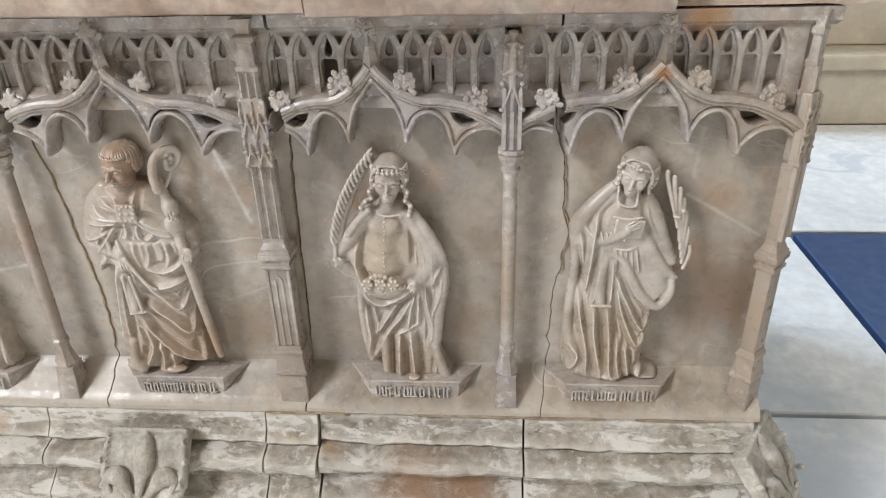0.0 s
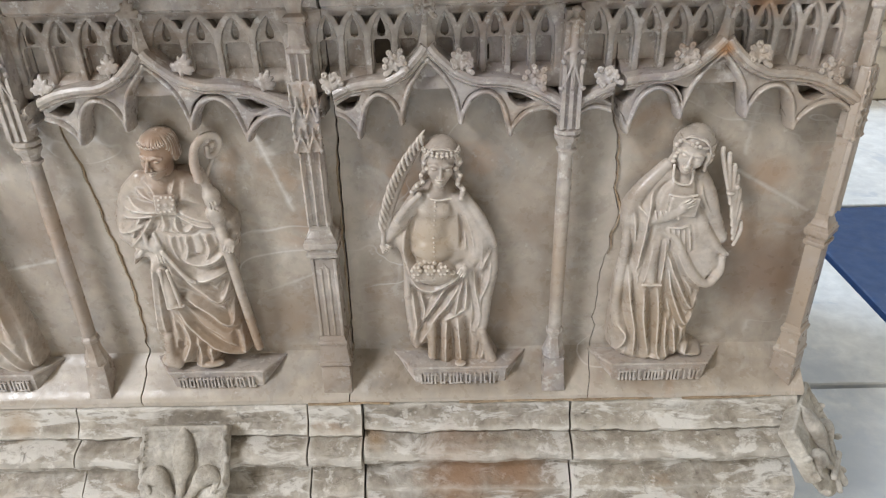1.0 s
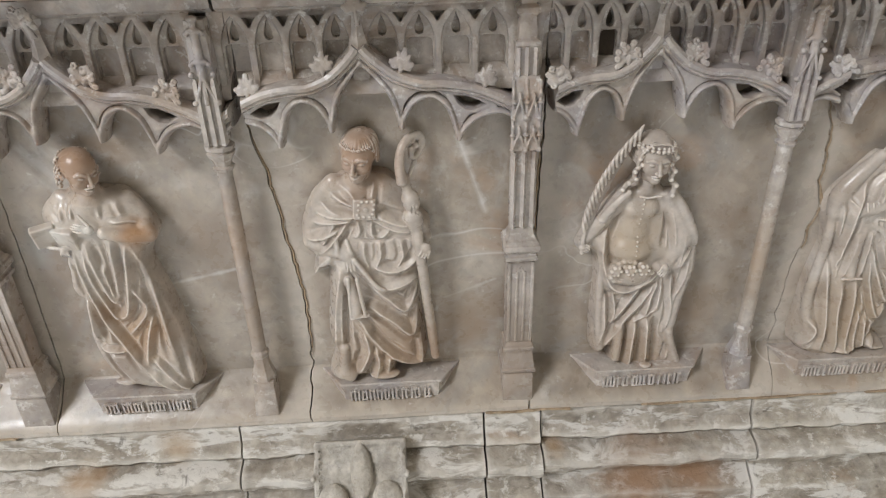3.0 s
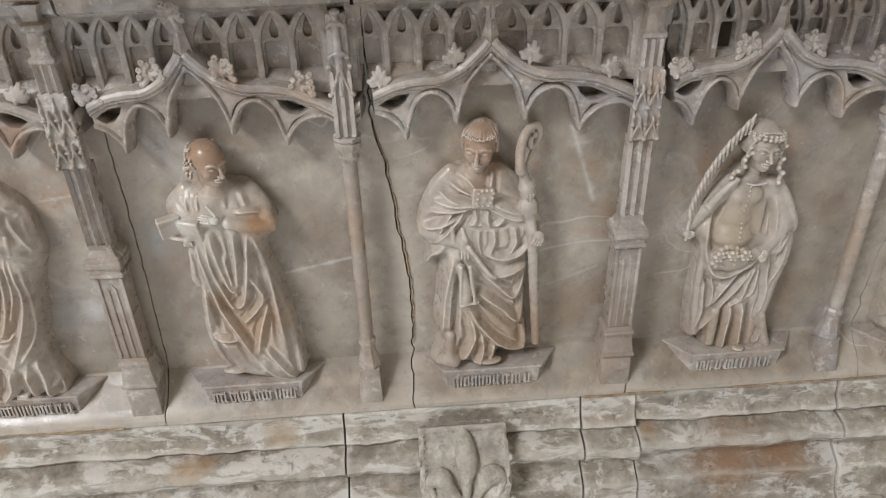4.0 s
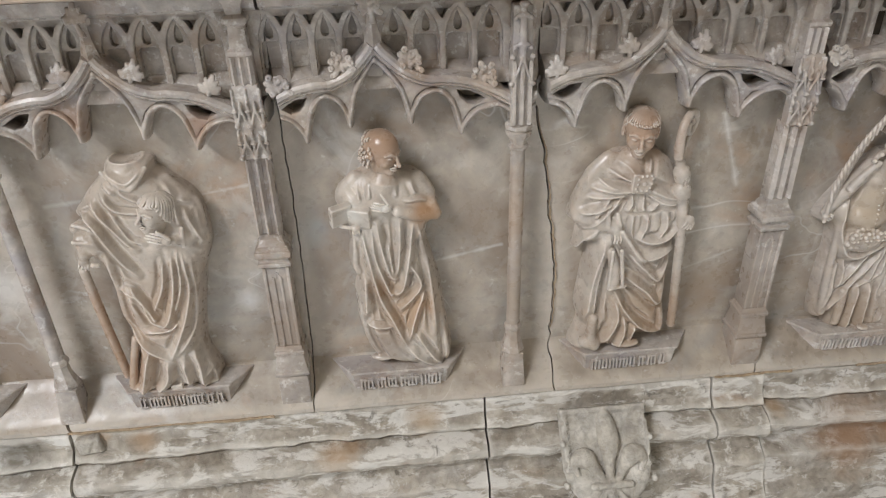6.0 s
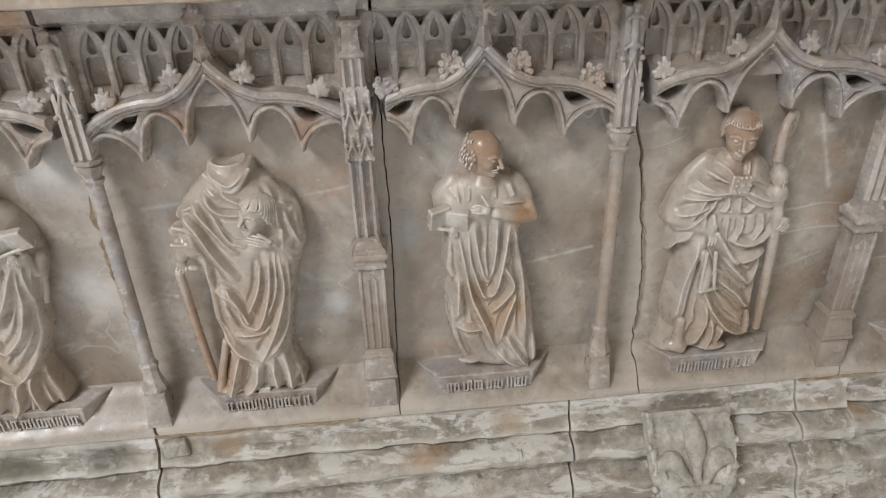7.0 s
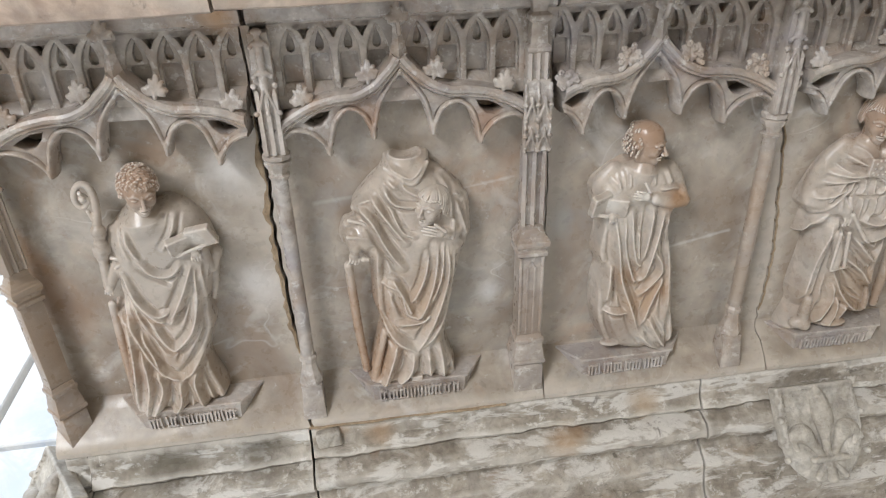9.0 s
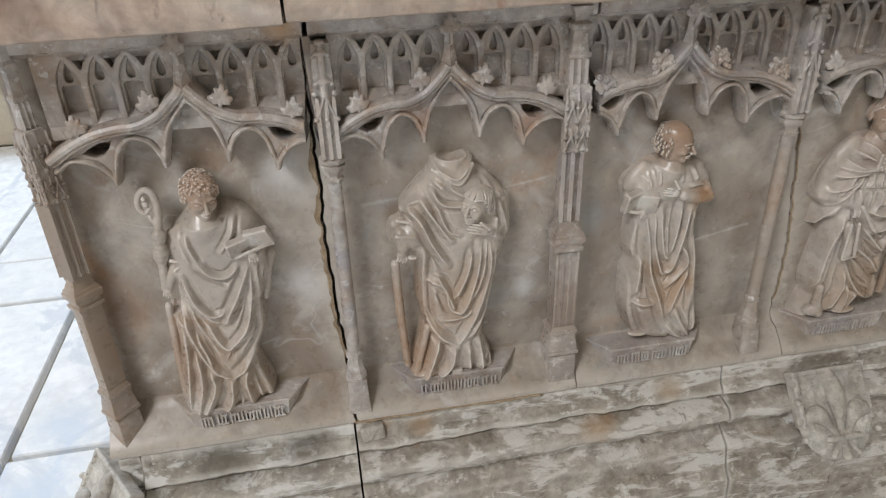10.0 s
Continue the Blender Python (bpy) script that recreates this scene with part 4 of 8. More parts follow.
# ---- consoles with their raised lettering, and the statues ----
def console(i):
    cx = [-0.915, -0.545, -0.185, 0.208, 0.622, 0.958][i]
    ob = thing("console", (cx, 0, 0.437))
    ob.parent = tomb
    hw, back, z0, z1 = 0.078, 0.116, 0.430, 0.474
    vs = []
    for z, g in ((z0 - 0.012, -0.004), (z1 - 0.006, 0.0), (z1 - 0.003, 0.003), (z1, 0.002)):
        vs += [(-back - g, BG + 0.003, z), (-hw - g, -0.036 - g, z), (hw + g, -0.036 - g, z), (back + g, BG + 0.003, z)]
    fs = []
    for j in range(3):
        for k in range(4):
            fs.append((4 * j + k, 4 * j + (k + 1) % 4, 4 * j + 4 + (k + 1) % 4, 4 * j + 4 + k))
    fs += [(3, 2, 1, 0), (12, 13, 14, 15)]
    bm = bmesh.new()
    me = mesh_of("console", vs, fs)
    bm.from_mesh(me)
    part("plinth", bm, carved, ob, at=(cx, 0, 0)).matrix_parent_inverse = ob.matrix_world.inverted()
    # raised bars in place of the inscription
    r = random.Random(30 + i)
    bars = []
    x = -0.066
    unit = box_mesh(-0.5, 0.5, -0.5, 0.5, -0.5, 0.5, 0)
    um = bpy.data.meshes.new("unit")
    unit.to_mesh(um)
    unit.free()
    while x < 0.066:
        w, hgt = r.choice((0.0026, 0.003)), r.choice((0.020, 0.021, 0.0195))
        bars.append((um, pose(x, -0.0375, 0.450, 0, r.uniform(-3, 3), 0) @ Matrix.Diagonal((w, 0.005, hgt, 1))))
        for zz in (-1, 1):
            if r.random() < 0.6:
                bars.append((um, pose(x + 0.0022, -0.0375, 0.450 + zz * hgt * 0.42, 0, r.choice((-35, 35)), 0) @ Matrix.Diagonal((0.0052, 0.0046, 0.0026, 1))))
        x += r.choice((0.0056, 0.0062, 0.0062, 0.0095))
    part("lettering", merged(bars), carved, ob, "raised gothic inscription, shown as bars", at=(cx, 0, 0)).matrix_parent_inverse = ob.matrix_world.inverted()


for i in range(6):
    console(i)

def joined(*meshes):
    """One smooth mesh of several."""
    bm = bmesh.new()
    for me in meshes:
        bm.from_mesh(me)
        bpy.data.meshes.remove(me)
    out = bpy.data.meshes.new("statue")
    bm.to_mesh(out)
    bm.free()
    out.shade_smooth()
    return out


def carve_head(at, s, yaw, pitch, tilt, hair):
    """A carved head of half height s at a place, facing -y, turned, bowed and tilted, with one of five heads of hair."""
    m = Matrix.Rotation(radians(tilt), 3, "Y") @ Matrix.Rotation(radians(yaw), 3, "Z") @ Matrix.Rotation(radians(pitch), 3, "X")
    low, high = np.array(at) - 1.42 * s, np.array(at) + 1.42 * s
    c = Clay(low, high, 0.00085)
    r = random.Random(hair)

    def p(x, y, z, rad=None):
        v = Vector(at) + s * (m @ Vector((x, y, z)))
        return (*v, rad * s) if rad else tuple(v)

    def lump(x, y, z, rx, ry, rz, k=0.08, cut=False):
        c.lump(p(x, y, z), (rx * s, ry * s, rz * s), m, k * s, cut)

    def cord(*pts, k=0.05, cut=False):
        c.tube(*[p(*q) for q in pts], k=k * s, cut=cut, steps=4)

    lump(0, 0.10, 0.26, 0.70, 0.84, 0.72)
    lump(0, -0.26, -0.12, 0.56, 0.54, 0.70, 0.15)
    lump(0, -0.56, -0.74, 0.24, 0.22, 0.20, 0.20)
    lump(0, 0.0, -0.62, 0.44, 0.46, 0.50, 0.2)
    for q in (-1, 1):
        lump(q * 0.33, -0.52, -0.24, 0.20, 0.20, 0.22, 0.15)
        lump(q * 0.26, -0.86, 0.01, 0.19, 0.13, 0.12, 0.10, True)
        cord((q * 0.46, -0.60, 0.12, 0.06), (q * 0.28, -0.73, 0.20, 0.07), (q * 0.08, -0.78, 0.12, 0.06), k=0.08)
        lump(q * 0.27, -0.67, 0.0, 0.15, 0.12, 0.10, 0.03)
        cord((q * 0.40, -0.72, -0.03, 0.022), (q * 0.27, -0.80, -0.05, 0.022), (q * 0.14, -0.76, -0.02, 0.022), k=0.02, cut=True)
        lump(q * 0.10, -0.90, -0.30, 0.075, 0.09, 0.07, 0.04)
        cord((q * 0.16, -0.86, -0.32, 0.02), (q * 0.26, -0.76, -0.50, 0.02), k=0.05, cut=True)
        lump(q * 0.68, 0.08, -0.05, 0.09, 0.17, 0.24, 0.04)
    cord((0, -0.78, 0.16, 0.06), (0, -0.90, -0.08, 0.075), (0, -1.03, -0.27, 0.10), k=0.05)
    cord((-0.19, -0.74, -0.50, 0.035), (-0.07, -0.84, -0.46, 0.05), (0.07, -0.84, -0.46, 0.05), (0.19, -0.74, -0.50, 0.035), k=0.03)
    cord((-0.15, -0.75, -0.58, 0.035), (0, -0.83, -0.60, 0.06), (0.15, -0.75, -0.58, 0.035), k=0.03)
    cord((-0.20, -0.84, -0.525, 0.018), (0, -0.93, -0.53, 0.02), (0.20, -0.84, -0.525, 0.018), k=0.02, cut=True)

    def around(a, ring, z):
        return math.sin(radians(a)) * 0.74 * ring, 0.10 - math.cos(radians(a)) * 0.88 * ring, z

    if hair in ("tonsure", "fringe", "curls", "bald"):
        if hair in ("tonsure", "fringe"):
            # a cap of short hair, combed down in fine locks to an even edge
            step, fat = (8, 0.030) if hair == "tonsure" else (9, 0.042)
            for k in range(-180 // step, 180 // step):
                a = k * step + r.uniform(-2, 2)
                side = min(1, max(0, (abs(a) - 55) / 40))
                end = (0.64 if hair == "tonsure" else 0.54) - 0.84 * side + r.uniform(-0.03, 0.03)
                cord((*around(a, 0.12, 0.965), fat), (*around(a + 2, 0.55, 0.88), fat), (*around(a + 3, 0.86, 0.68), fat), (*around(a, 0.985, 0.5 * end + 0.26), fat), (*around(a - 3, 0.99, end), fat * 1.1), k=0.06)
        else:
            # thick curls over the skull, or only round the back and the ears of a bald one
            for n in range(230 if hair == "curls" else 170):
                a = r.uniform(-180, 180)
                top = 1.0 if hair == "curls" else 0.25
                low = 0.42 if abs(a) < 62 else -0.30
                if hair == "bald" and abs(a) < 78:
                    continue
                z = r.uniform(low, top) if hair == "curls" else r.uniform(-0.52, 0.30 if abs(a) < 105 else 0.70)
                ring = 0.97 * math.sqrt(max(0.03, 1 - max(0, (z - 0.26) / 0.72) ** 2)) if hair == "curls" else (1.0 + 0.08 * (z < -0.1)) * math.sqrt(1 - max(0, (z - 0.26) / 0.75) ** 2)
                x, y, z = around(a, ring, z)
                b = r.uniform(0, 360)
                e = r.uniform(0.045, 0.070)
                cord(*[(x + e * math.cos(radians(b + q)), y, z + e * math.sin(radians(b + q)), r.uniform(0.040, 0.055)) for q in range(0, 241, 60)], k=0.035)
    else:
        # hair drawn from a parting, in strands, behind a wreath or band
        lump(0, 0.16, 0.36, 0.80, 0.86, 0.80, 0.04)
        for q in (-1, 1):
            for k in range(9):
                b = 0.12 * k
                cord((q * 0.02, -0.55 + 1.1 * b, 0.98 - 0.25 * abs(b - 0.5), 0.045), (q * 0.42, -0.58 + 1.1 * b, 0.80 - 0.1 * b, 0.055), (q * (0.70 + 0.1 * b), -0.46 + 0.95 * b, 0.36, 0.055), (q * (0.76 + 0.1 * b), -0.32 + 0.85 * b, -0.12, 0.05), k=0.02)
            cord((q * 0.60, -0.42, 0.30, 0.07), (q * 0.74, -0.36, 0.02, 0.09), (q * 0.70, -0.30, -0.30, 0.08), (q * 0.78, -0.26, -0.62, 0.08), k=0.03)
        for a in range(-110, 111, 4 if hair == "band" else 16):
            x, y, z = around(a, 1.06, 0.62 - 0.10 * abs(a) / 110)
            if hair == "band":
                lump(x, y + 0.02, z, 0.05, 0.05, 0.06, 0.03)
            else:
                lump(x, y, z + 0.06 + r.uniform(-0.03, 0.03), 0.095, 0.09, 0.085, 0.02)
                lump(x * 0.98, y + 0.03, z + 0.17, 0.07, 0.07, 0.06, 0.02)
                lump(x * 0.99, y + 0.03, z - 0.04, 0.06, 0.06, 0.05, 0.02)
        if hair == "band":
            for x, z in ((-0.16, 0.66), (0.0, 0.78), (0.16, 0.66), (0.0, 0.60)):
                lump(x, -0.84, z, 0.085, 0.07, 0.085, 0.02)
    return c.skin(behind=0.02)


def set_statue(model, cx, label, spots):
    me = model()
    z0 = 0.4735
    here = [(x + cx, y + BG, z + z0, *rest) for x, y, z, *rest in spots]
    # worn=0.8 also paints the highlights on the fold ridges as paler stone
    me.materials.append(stone("statue_alabaster", STATUE, 8.0, 0.31, 0.07, 160, stain=[(ORANGE, 11.0, 0.62, 0.8, 0.45), (UMBER, 7.0, 0.56, 0.76, 0.5), ((0.36, 0.36, 0.34), 6.0, 0.55, 0.72, 0.4)], speck=(WHITE, 70, 0.66, 0.2), sss=0.06, mottle=0.65, spots=here, worn=0.8))
    ob = part("statue", me, None, at=(cx, BG, z0))
    tagged(ob, label, "statue", "statues in the niches")


def palm_saint():
    c = Clay((-0.133, -0.077, -0.006), (0.08, 0.012, 0.423), 0.0014)
    c.pillow(((-0.041, 0.328), (-0.061, 0.310), (-0.096, 0.265), (-0.121, 0.222), (-0.109, 0.206), (-0.094, 0.208), (-0.087, 0.159), (-0.089, 0.097), (-0.085, 0.026), (-0.070, 0.015), (-0.055, 0.026), (-0.053, -0.005), (-0.030, -0.016), (0.003, -0.021), (0.022, -0.012), (0.031, -0.024), (0.068, -0.020), (0.066, 0.000), (0.046, 0.039), (0.042, 0.071), (0.048, 0.119), (0.059, 0.160), (0.058, 0.218), (0.042, 0.256), (0.022, 0.288), (0.006, 0.306), (-0.011, 0.328)), 0.0325, 0.0192)
    c.fold((-0.105, 0.243, 0.0048), (-0.08, 0.274, 0.004), (-0.064, 0.296, 0.0032))
    c.fold((0.009, 0.291, 0.0028), (0.02, 0.251, 0.0032), (0.025, 0.219, 0.0032))
    c.fold((0.022, 0.284, 0.0024), (0.036, 0.242, 0.0032), (0.037, 0.2, 0.0036), (0.033, 0.18, 0.0024))
    c.fold((0.056, 0.218, 0.0036), (0.046, 0.204, 0.0036), (0.035, 0.18, 0.0032))
    c.fold((0.052, 0.205, 0.0028), (0.049, 0.162, 0.0032), (0.035, 0.119, 0.0032), (0.038, 0.057, 0.0028))
    c.fold((0.024, 0.18, 0.0032), (0.027, 0.141, 0.0036), (0.035, 0.097, 0.0032), (0.029, 0.062, 0.0028))
    c.fold((-0.068, 0.282, 0.0036), (-0.074, 0.251, 0.0052), (-0.076, 0.213, 0.0036), rise=-1.2)
    c.fold((0.005, 0.287, 0.0032), (0.007, 0.256, 0.0044), (0.006, 0.223, 0.0032), rise=-1.2)
    c.fold((-0.084, 0.242, 0.0056), (-0.084, 0.204, 0.0056), (-0.069, 0.159, 0.0056), (-0.044, 0.146, 0.0056), (-0.015, 0.16, 0.0056), (0.007, 0.178, 0.0052))
    c.fold((-0.075, 0.147, 0.0032), (-0.073, 0.108, 0.0032), (-0.07, 0.076, 0.0032), (-0.079, 0.037, 0.0032))
    c.fold((-0.063, 0.145, 0.0028), (-0.056, 0.109, 0.0028), (-0.061, 0.083, 0.0024))
    c.fold((0.004, 0.158, 0.0036), (-0.017, 0.12, 0.0036), (-0.04, 0.089, 0.0036), (-0.064, 0.042, 0.0036))
    c.fold((-0.02, 0.15, 0.0036), (-0.039, 0.12, 0.0036), (-0.058, 0.088, 0.0032))
    c.fold((0.007, 0.161, 0.004), (-0.001, 0.13, 0.0036), (-0.007, 0.092, 0.0024))
    c.fold((0.013, 0.156, 0.0032), (0.01, 0.105, 0.0024))
    c.fold((0.011, 0.107, 0.0028), (-0.007, 0.094, 0.0024), (-0.027, 0.083, 0.0024))
    c.fold((-0.021, 0.084, 0.0048), (-0.023, 0.046, 0.0052), (-0.024, -0.004, 0.0052))
    c.fold((-0.003, 0.089, 0.0048), (0, 0.046, 0.0052), (0.002, 0, 0.0056))
    c.fold((-0.032, 0.078, 0.0028), (-0.038, 0.006, 0.0036), rise=-1.2)
    c.fold((-0.011, 0.078, 0.0024), (-0.012, 0.003, 0.0028), rise=-1.2)
    c.fold((0.015, 0.084, 0.0028), (0.014, 0.011, 0.0032), rise=-1.2)
    c.fold((0.042, 0.043, 0.0024), (0.037, 0.006, 0.0028))
    c.fold((0.035, -0.007, 0.0024), (0.067, -0.021, 0.0024))
    c.drape()
    c.oval((-0.036, -0.024, 0.287), (0.0264, 0.018, 0.032), k=0.005)
    c.oval((-0.039, -0.024, 0.25), (0.0224, 0.018, 0.028), k=0.005)
    c.oval((-0.04, -0.026, 0.217), (0.032, 0.021, 0.024), k=0.005)
    c.oval((-0.046, -0.036, 0.287), (0.0096, 0.007, 0.0104), k=0.005)
    c.oval((-0.02, -0.036, 0.287), (0.0096, 0.007, 0.0104), k=0.005)
    c.tube((-0.027, -0.026, 0.34, 0.0104), (-0.029, -0.026, 0.314, 0.012), k=0.005)
    c.tube((-0.043, -0.04, 0.379, 0.0036), (-0.048, -0.04, 0.367, 0.0036), (-0.044, -0.04, 0.358, 0.0036), (-0.052, -0.04, 0.348, 0.0036), (-0.051, -0.04, 0.337, 0.0036), (-0.06, -0.04, 0.331, 0.0036), (-0.067, -0.04, 0.32, 0.0036), k=0.001)
    c.oval((-0.043, -0.043, 0.38), (0.0036, 0.004, 0.0036), k=0.0008)
    c.oval((-0.047, -0.043, 0.368), (0.0036, 0.004, 0.0036), k=0.0008)
    c.oval((-0.043, -0.043, 0.359), (0.0036, 0.004, 0.0036), k=0.0008)
    c.oval((-0.052, -0.043, 0.349), (0.0036, 0.004, 0.0036), k=0.0008)
    c.oval((-0.05, -0.043, 0.338), (0.0036, 0.004, 0.0036), k=0.0008)
    c.oval((-0.059, -0.043, 0.332), (0.0036, 0.004, 0.0036), k=0.0008)
    c.oval((-0.067, -0.043, 0.322), (0.0036, 0.004, 0.0036), k=0.0008)
    c.tube((0, -0.04, 0.377, 0.0036), (0.005, -0.04, 0.367, 0.0036), (-0.002, -0.04, 0.357, 0.0036), (0.004, -0.04, 0.346, 0.0036), (0.001, -0.04, 0.333, 0.0036), (0.008, -0.04, 0.324, 0.0036), (0.006, -0.04, 0.309, 0.0036), k=0.001)
    c.oval((0, -0.043, 0.378), (0.0036, 0.004, 0.0036), k=0.0008)
    c.oval((0.005, -0.043, 0.368), (0.0036, 0.004, 0.0036), k=0.0008)
    c.oval((-0.002, -0.043, 0.358), (0.0036, 0.004, 0.0036), k=0.0008)
    c.oval((0.005, -0.043, 0.347), (0.0036, 0.004, 0.0036), k=0.0008)
    c.oval((0.001, -0.043, 0.334), (0.0036, 0.004, 0.0036), k=0.0008)
    c.oval((0.009, -0.043, 0.325), (0.0036, 0.004, 0.0036), k=0.0008)
    c.oval((0.006, -0.043, 0.31), (0.0036, 0.004, 0.0036), k=0.0008)
    c.tube((-0.058, -0.026, 0.308, 0.012), (-0.076, -0.026, 0.283, 0.012), (-0.095, -0.026, 0.258, 0.0108), (-0.113, -0.026, 0.23, 0.0068), k=0.005)
    c.tube((-0.091, -0.04, 0.276, 0.0064), (-0.075, -0.04, 0.298, 0.0056), (-0.057, -0.04, 0.316, 0.0048), k=0.003)
    c.oval((-0.116, -0.034, 0.227), (0.0054, 0.0055, 0.0054), k=0.002)
    c.tube((-0.111, -0.036, 0.231, 0.0014), (-0.107, -0.038, 0.23, 0.0014), (-0.104, -0.036, 0.227, 0.0011), k=0.0007)
    c.tube((-0.113, -0.036, 0.228, 0.0014), (-0.108, -0.038, 0.227, 0.0014), (-0.105, -0.037, 0.223, 0.0011), k=0.0007)
    c.tube((-0.115, -0.036, 0.226, 0.0014), (-0.111, -0.038, 0.224, 0.0014), (-0.107, -0.036, 0.22, 0.0011), k=0.0007)
    c.tube((-0.116, -0.036, 0.223, 0.0014), (-0.113, -0.038, 0.221, 0.0014), (-0.11, -0.036, 0.218, 0.0011), k=0.0007)
    c.tube((-0.116, -0.034, 0.217, 0.0032), (-0.114, -0.034, 0.255, 0.0032), (-0.102, -0.032, 0.304, 0.0032), (-0.08, -0.03, 0.353, 0.0032), (-0.048, -0.026, 0.401, 0.0028), k=0.0015)
    c.tube((-0.113, -0.034, 0.248, 0.0024), (-0.118, -0.038, 0.264, 0.0026), (-0.118, -0.035, 0.277, 0.0014), k=0.0006)
    c.tube((-0.111, -0.034, 0.259, 0.0024), (-0.116, -0.038, 0.276, 0.0026), (-0.116, -0.035, 0.289, 0.0014), k=0.0006)
    c.tube((-0.109, -0.034, 0.271, 0.0024), (-0.113, -0.038, 0.287, 0.0026), (-0.113, -0.035, 0.299, 0.0014), k=0.0006)
    c.tube((-0.106, -0.034, 0.281, 0.0024), (-0.111, -0.038, 0.297, 0.0026), (-0.11, -0.035, 0.309, 0.0014), k=0.0006)
    c.tube((-0.104, -0.034, 0.291, 0.0024), (-0.108, -0.038, 0.307, 0.0026), (-0.106, -0.035, 0.318, 0.0014), k=0.0006)
    c.tube((-0.1, -0.034, 0.3, 0.0024), (-0.104, -0.038, 0.316, 0.0026), (-0.103, -0.035, 0.328, 0.0014), k=0.0006)
    c.tube((-0.097, -0.034, 0.31, 0.0024), (-0.101, -0.038, 0.326, 0.0026), (-0.099, -0.035, 0.336, 0.0014), k=0.0006)
    c.tube((-0.094, -0.034, 0.319, 0.0024), (-0.097, -0.038, 0.335, 0.0026), (-0.095, -0.035, 0.345, 0.0014), k=0.0006)
    c.tube((-0.09, -0.034, 0.328, 0.0024), (-0.093, -0.038, 0.344, 0.0026), (-0.09, -0.035, 0.353, 0.0014), k=0.0006)
    c.tube((-0.086, -0.034, 0.337, 0.0024), (-0.088, -0.038, 0.352, 0.0026), (-0.086, -0.035, 0.362, 0.0014), k=0.0006)
    c.tube((-0.081, -0.034, 0.346, 0.0024), (-0.084, -0.038, 0.361, 0.0026), (-0.08, -0.035, 0.37, 0.0014), k=0.0006)
    c.tube((-0.076, -0.034, 0.354, 0.0024), (-0.079, -0.038, 0.369, 0.0026), (-0.075, -0.035, 0.378, 0.0014), k=0.0006)
    c.tube((-0.071, -0.034, 0.362, 0.0024), (-0.073, -0.038, 0.377, 0.0026), (-0.069, -0.035, 0.385, 0.0014), k=0.0006)
    c.tube((-0.066, -0.034, 0.37, 0.0024), (-0.068, -0.038, 0.385, 0.0026), (-0.064, -0.035, 0.393, 0.0014), k=0.0006)
    c.tube((-0.061, -0.034, 0.378, 0.0024), (-0.062, -0.038, 0.392, 0.0026), (-0.057, -0.035, 0.4, 0.0014), k=0.0006)
    c.tube((-0.055, -0.034, 0.385, 0.0024), (-0.056, -0.038, 0.4, 0.0026), (-0.052, -0.035, 0.407, 0.0014), k=0.0006)
    c.tube((-0.049, -0.034, 0.393, 0.0024), (-0.05, -0.038, 0.407, 0.0026), (-0.045, -0.035, 0.414, 0.0014), k=0.0006)
    c.tube((-0.049, -0.034, 0.393, 0.0024), (-0.05, -0.038, 0.407, 0.0026), (-0.045, -0.035, 0.414, 0.0014), k=0.0006)
    c.tube((-0.113, -0.028, 0.224, 0.004), (-0.108, -0.028, 0.261, 0.0056), (-0.097, -0.027, 0.301, 0.0064), (-0.077, -0.026, 0.347, 0.0056), (-0.048, -0.024, 0.396, 0.0036), k=0.001)
    c.tube((0.005, -0.026, 0.303, 0.0128), (0.022, -0.026, 0.27, 0.0144), (0.038, -0.026, 0.233, 0.0152), (0.024, -0.026, 0.197, 0.0104), (0.009, -0.026, 0.18, 0.0072), k=0.006)
    c.tube((0.012, -0.03, 0.307, 0.0072), (0.035, -0.032, 0.272, 0.008), (0.051, -0.03, 0.235, 0.008), (0.056, -0.028, 0.222, 0.0048), k=0.003)
    c.tube((0.054, -0.02, 0.211, 0.0088), (0.053, -0.022, 0.173, 0.0104), (0.043, -0.022, 0.122, 0.0112), (0.038, -0.022, 0.07, 0.0104), (0.033, -0.022, 0.043, 0.0072), k=0.006)
    c.oval((0.009, -0.046, 0.191), (0.006, 0.0055, 0.006), k=0.002)
    c.tube((0.012, -0.048, 0.187, 0.0016), (0.01, -0.05, 0.183, 0.0015), (0.007, -0.049, 0.176, 0.0012), k=0.0007)
    c.tube((0.01, -0.049, 0.189, 0.0016), (0.007, -0.05, 0.184, 0.0015), (0.003, -0.049, 0.177, 0.0012), k=0.0007)
    c.tube((0.007, -0.048, 0.191, 0.0016), (0.004, -0.05, 0.187, 0.0015), (0.001, -0.048, 0.18, 0.0012), k=0.0007)
    c.tube((0.004, -0.048, 0.193, 0.0016), (0.001, -0.05, 0.189, 0.0015), (-0.002, -0.048, 0.183, 0.0012), k=0.0007)
    c.oval((-0.04, -0.034, 0.179), (0.0352, 0.017, 0.0224), k=0.004)
    c.oval((-0.038, -0.044, 0.168), (0.0048, 0.0042, 0.0048), k=0.0008)
    c.oval((-0.038, -0.049, 0.171), (0.0016, 0.0016, 0.0016), k=0.0005, cut=True)
    c.oval((-0.058, -0.044, 0.172), (0.0048, 0.0042, 0.0048), k=0.0008)
    c.oval((-0.057, -0.048, 0.174), (0.0016, 0.0016, 0.0016), k=0.0005, cut=True)
    c.oval((-0.045, -0.047, 0.189), (0.0048, 0.0042, 0.0048), k=0.0008)
    c.oval((-0.044, -0.051, 0.192), (0.0016, 0.0016, 0.0016), k=0.0005, cut=True)
    c.oval((-0.009, -0.043, 0.182), (0.0048, 0.0042, 0.0048), k=0.0008)
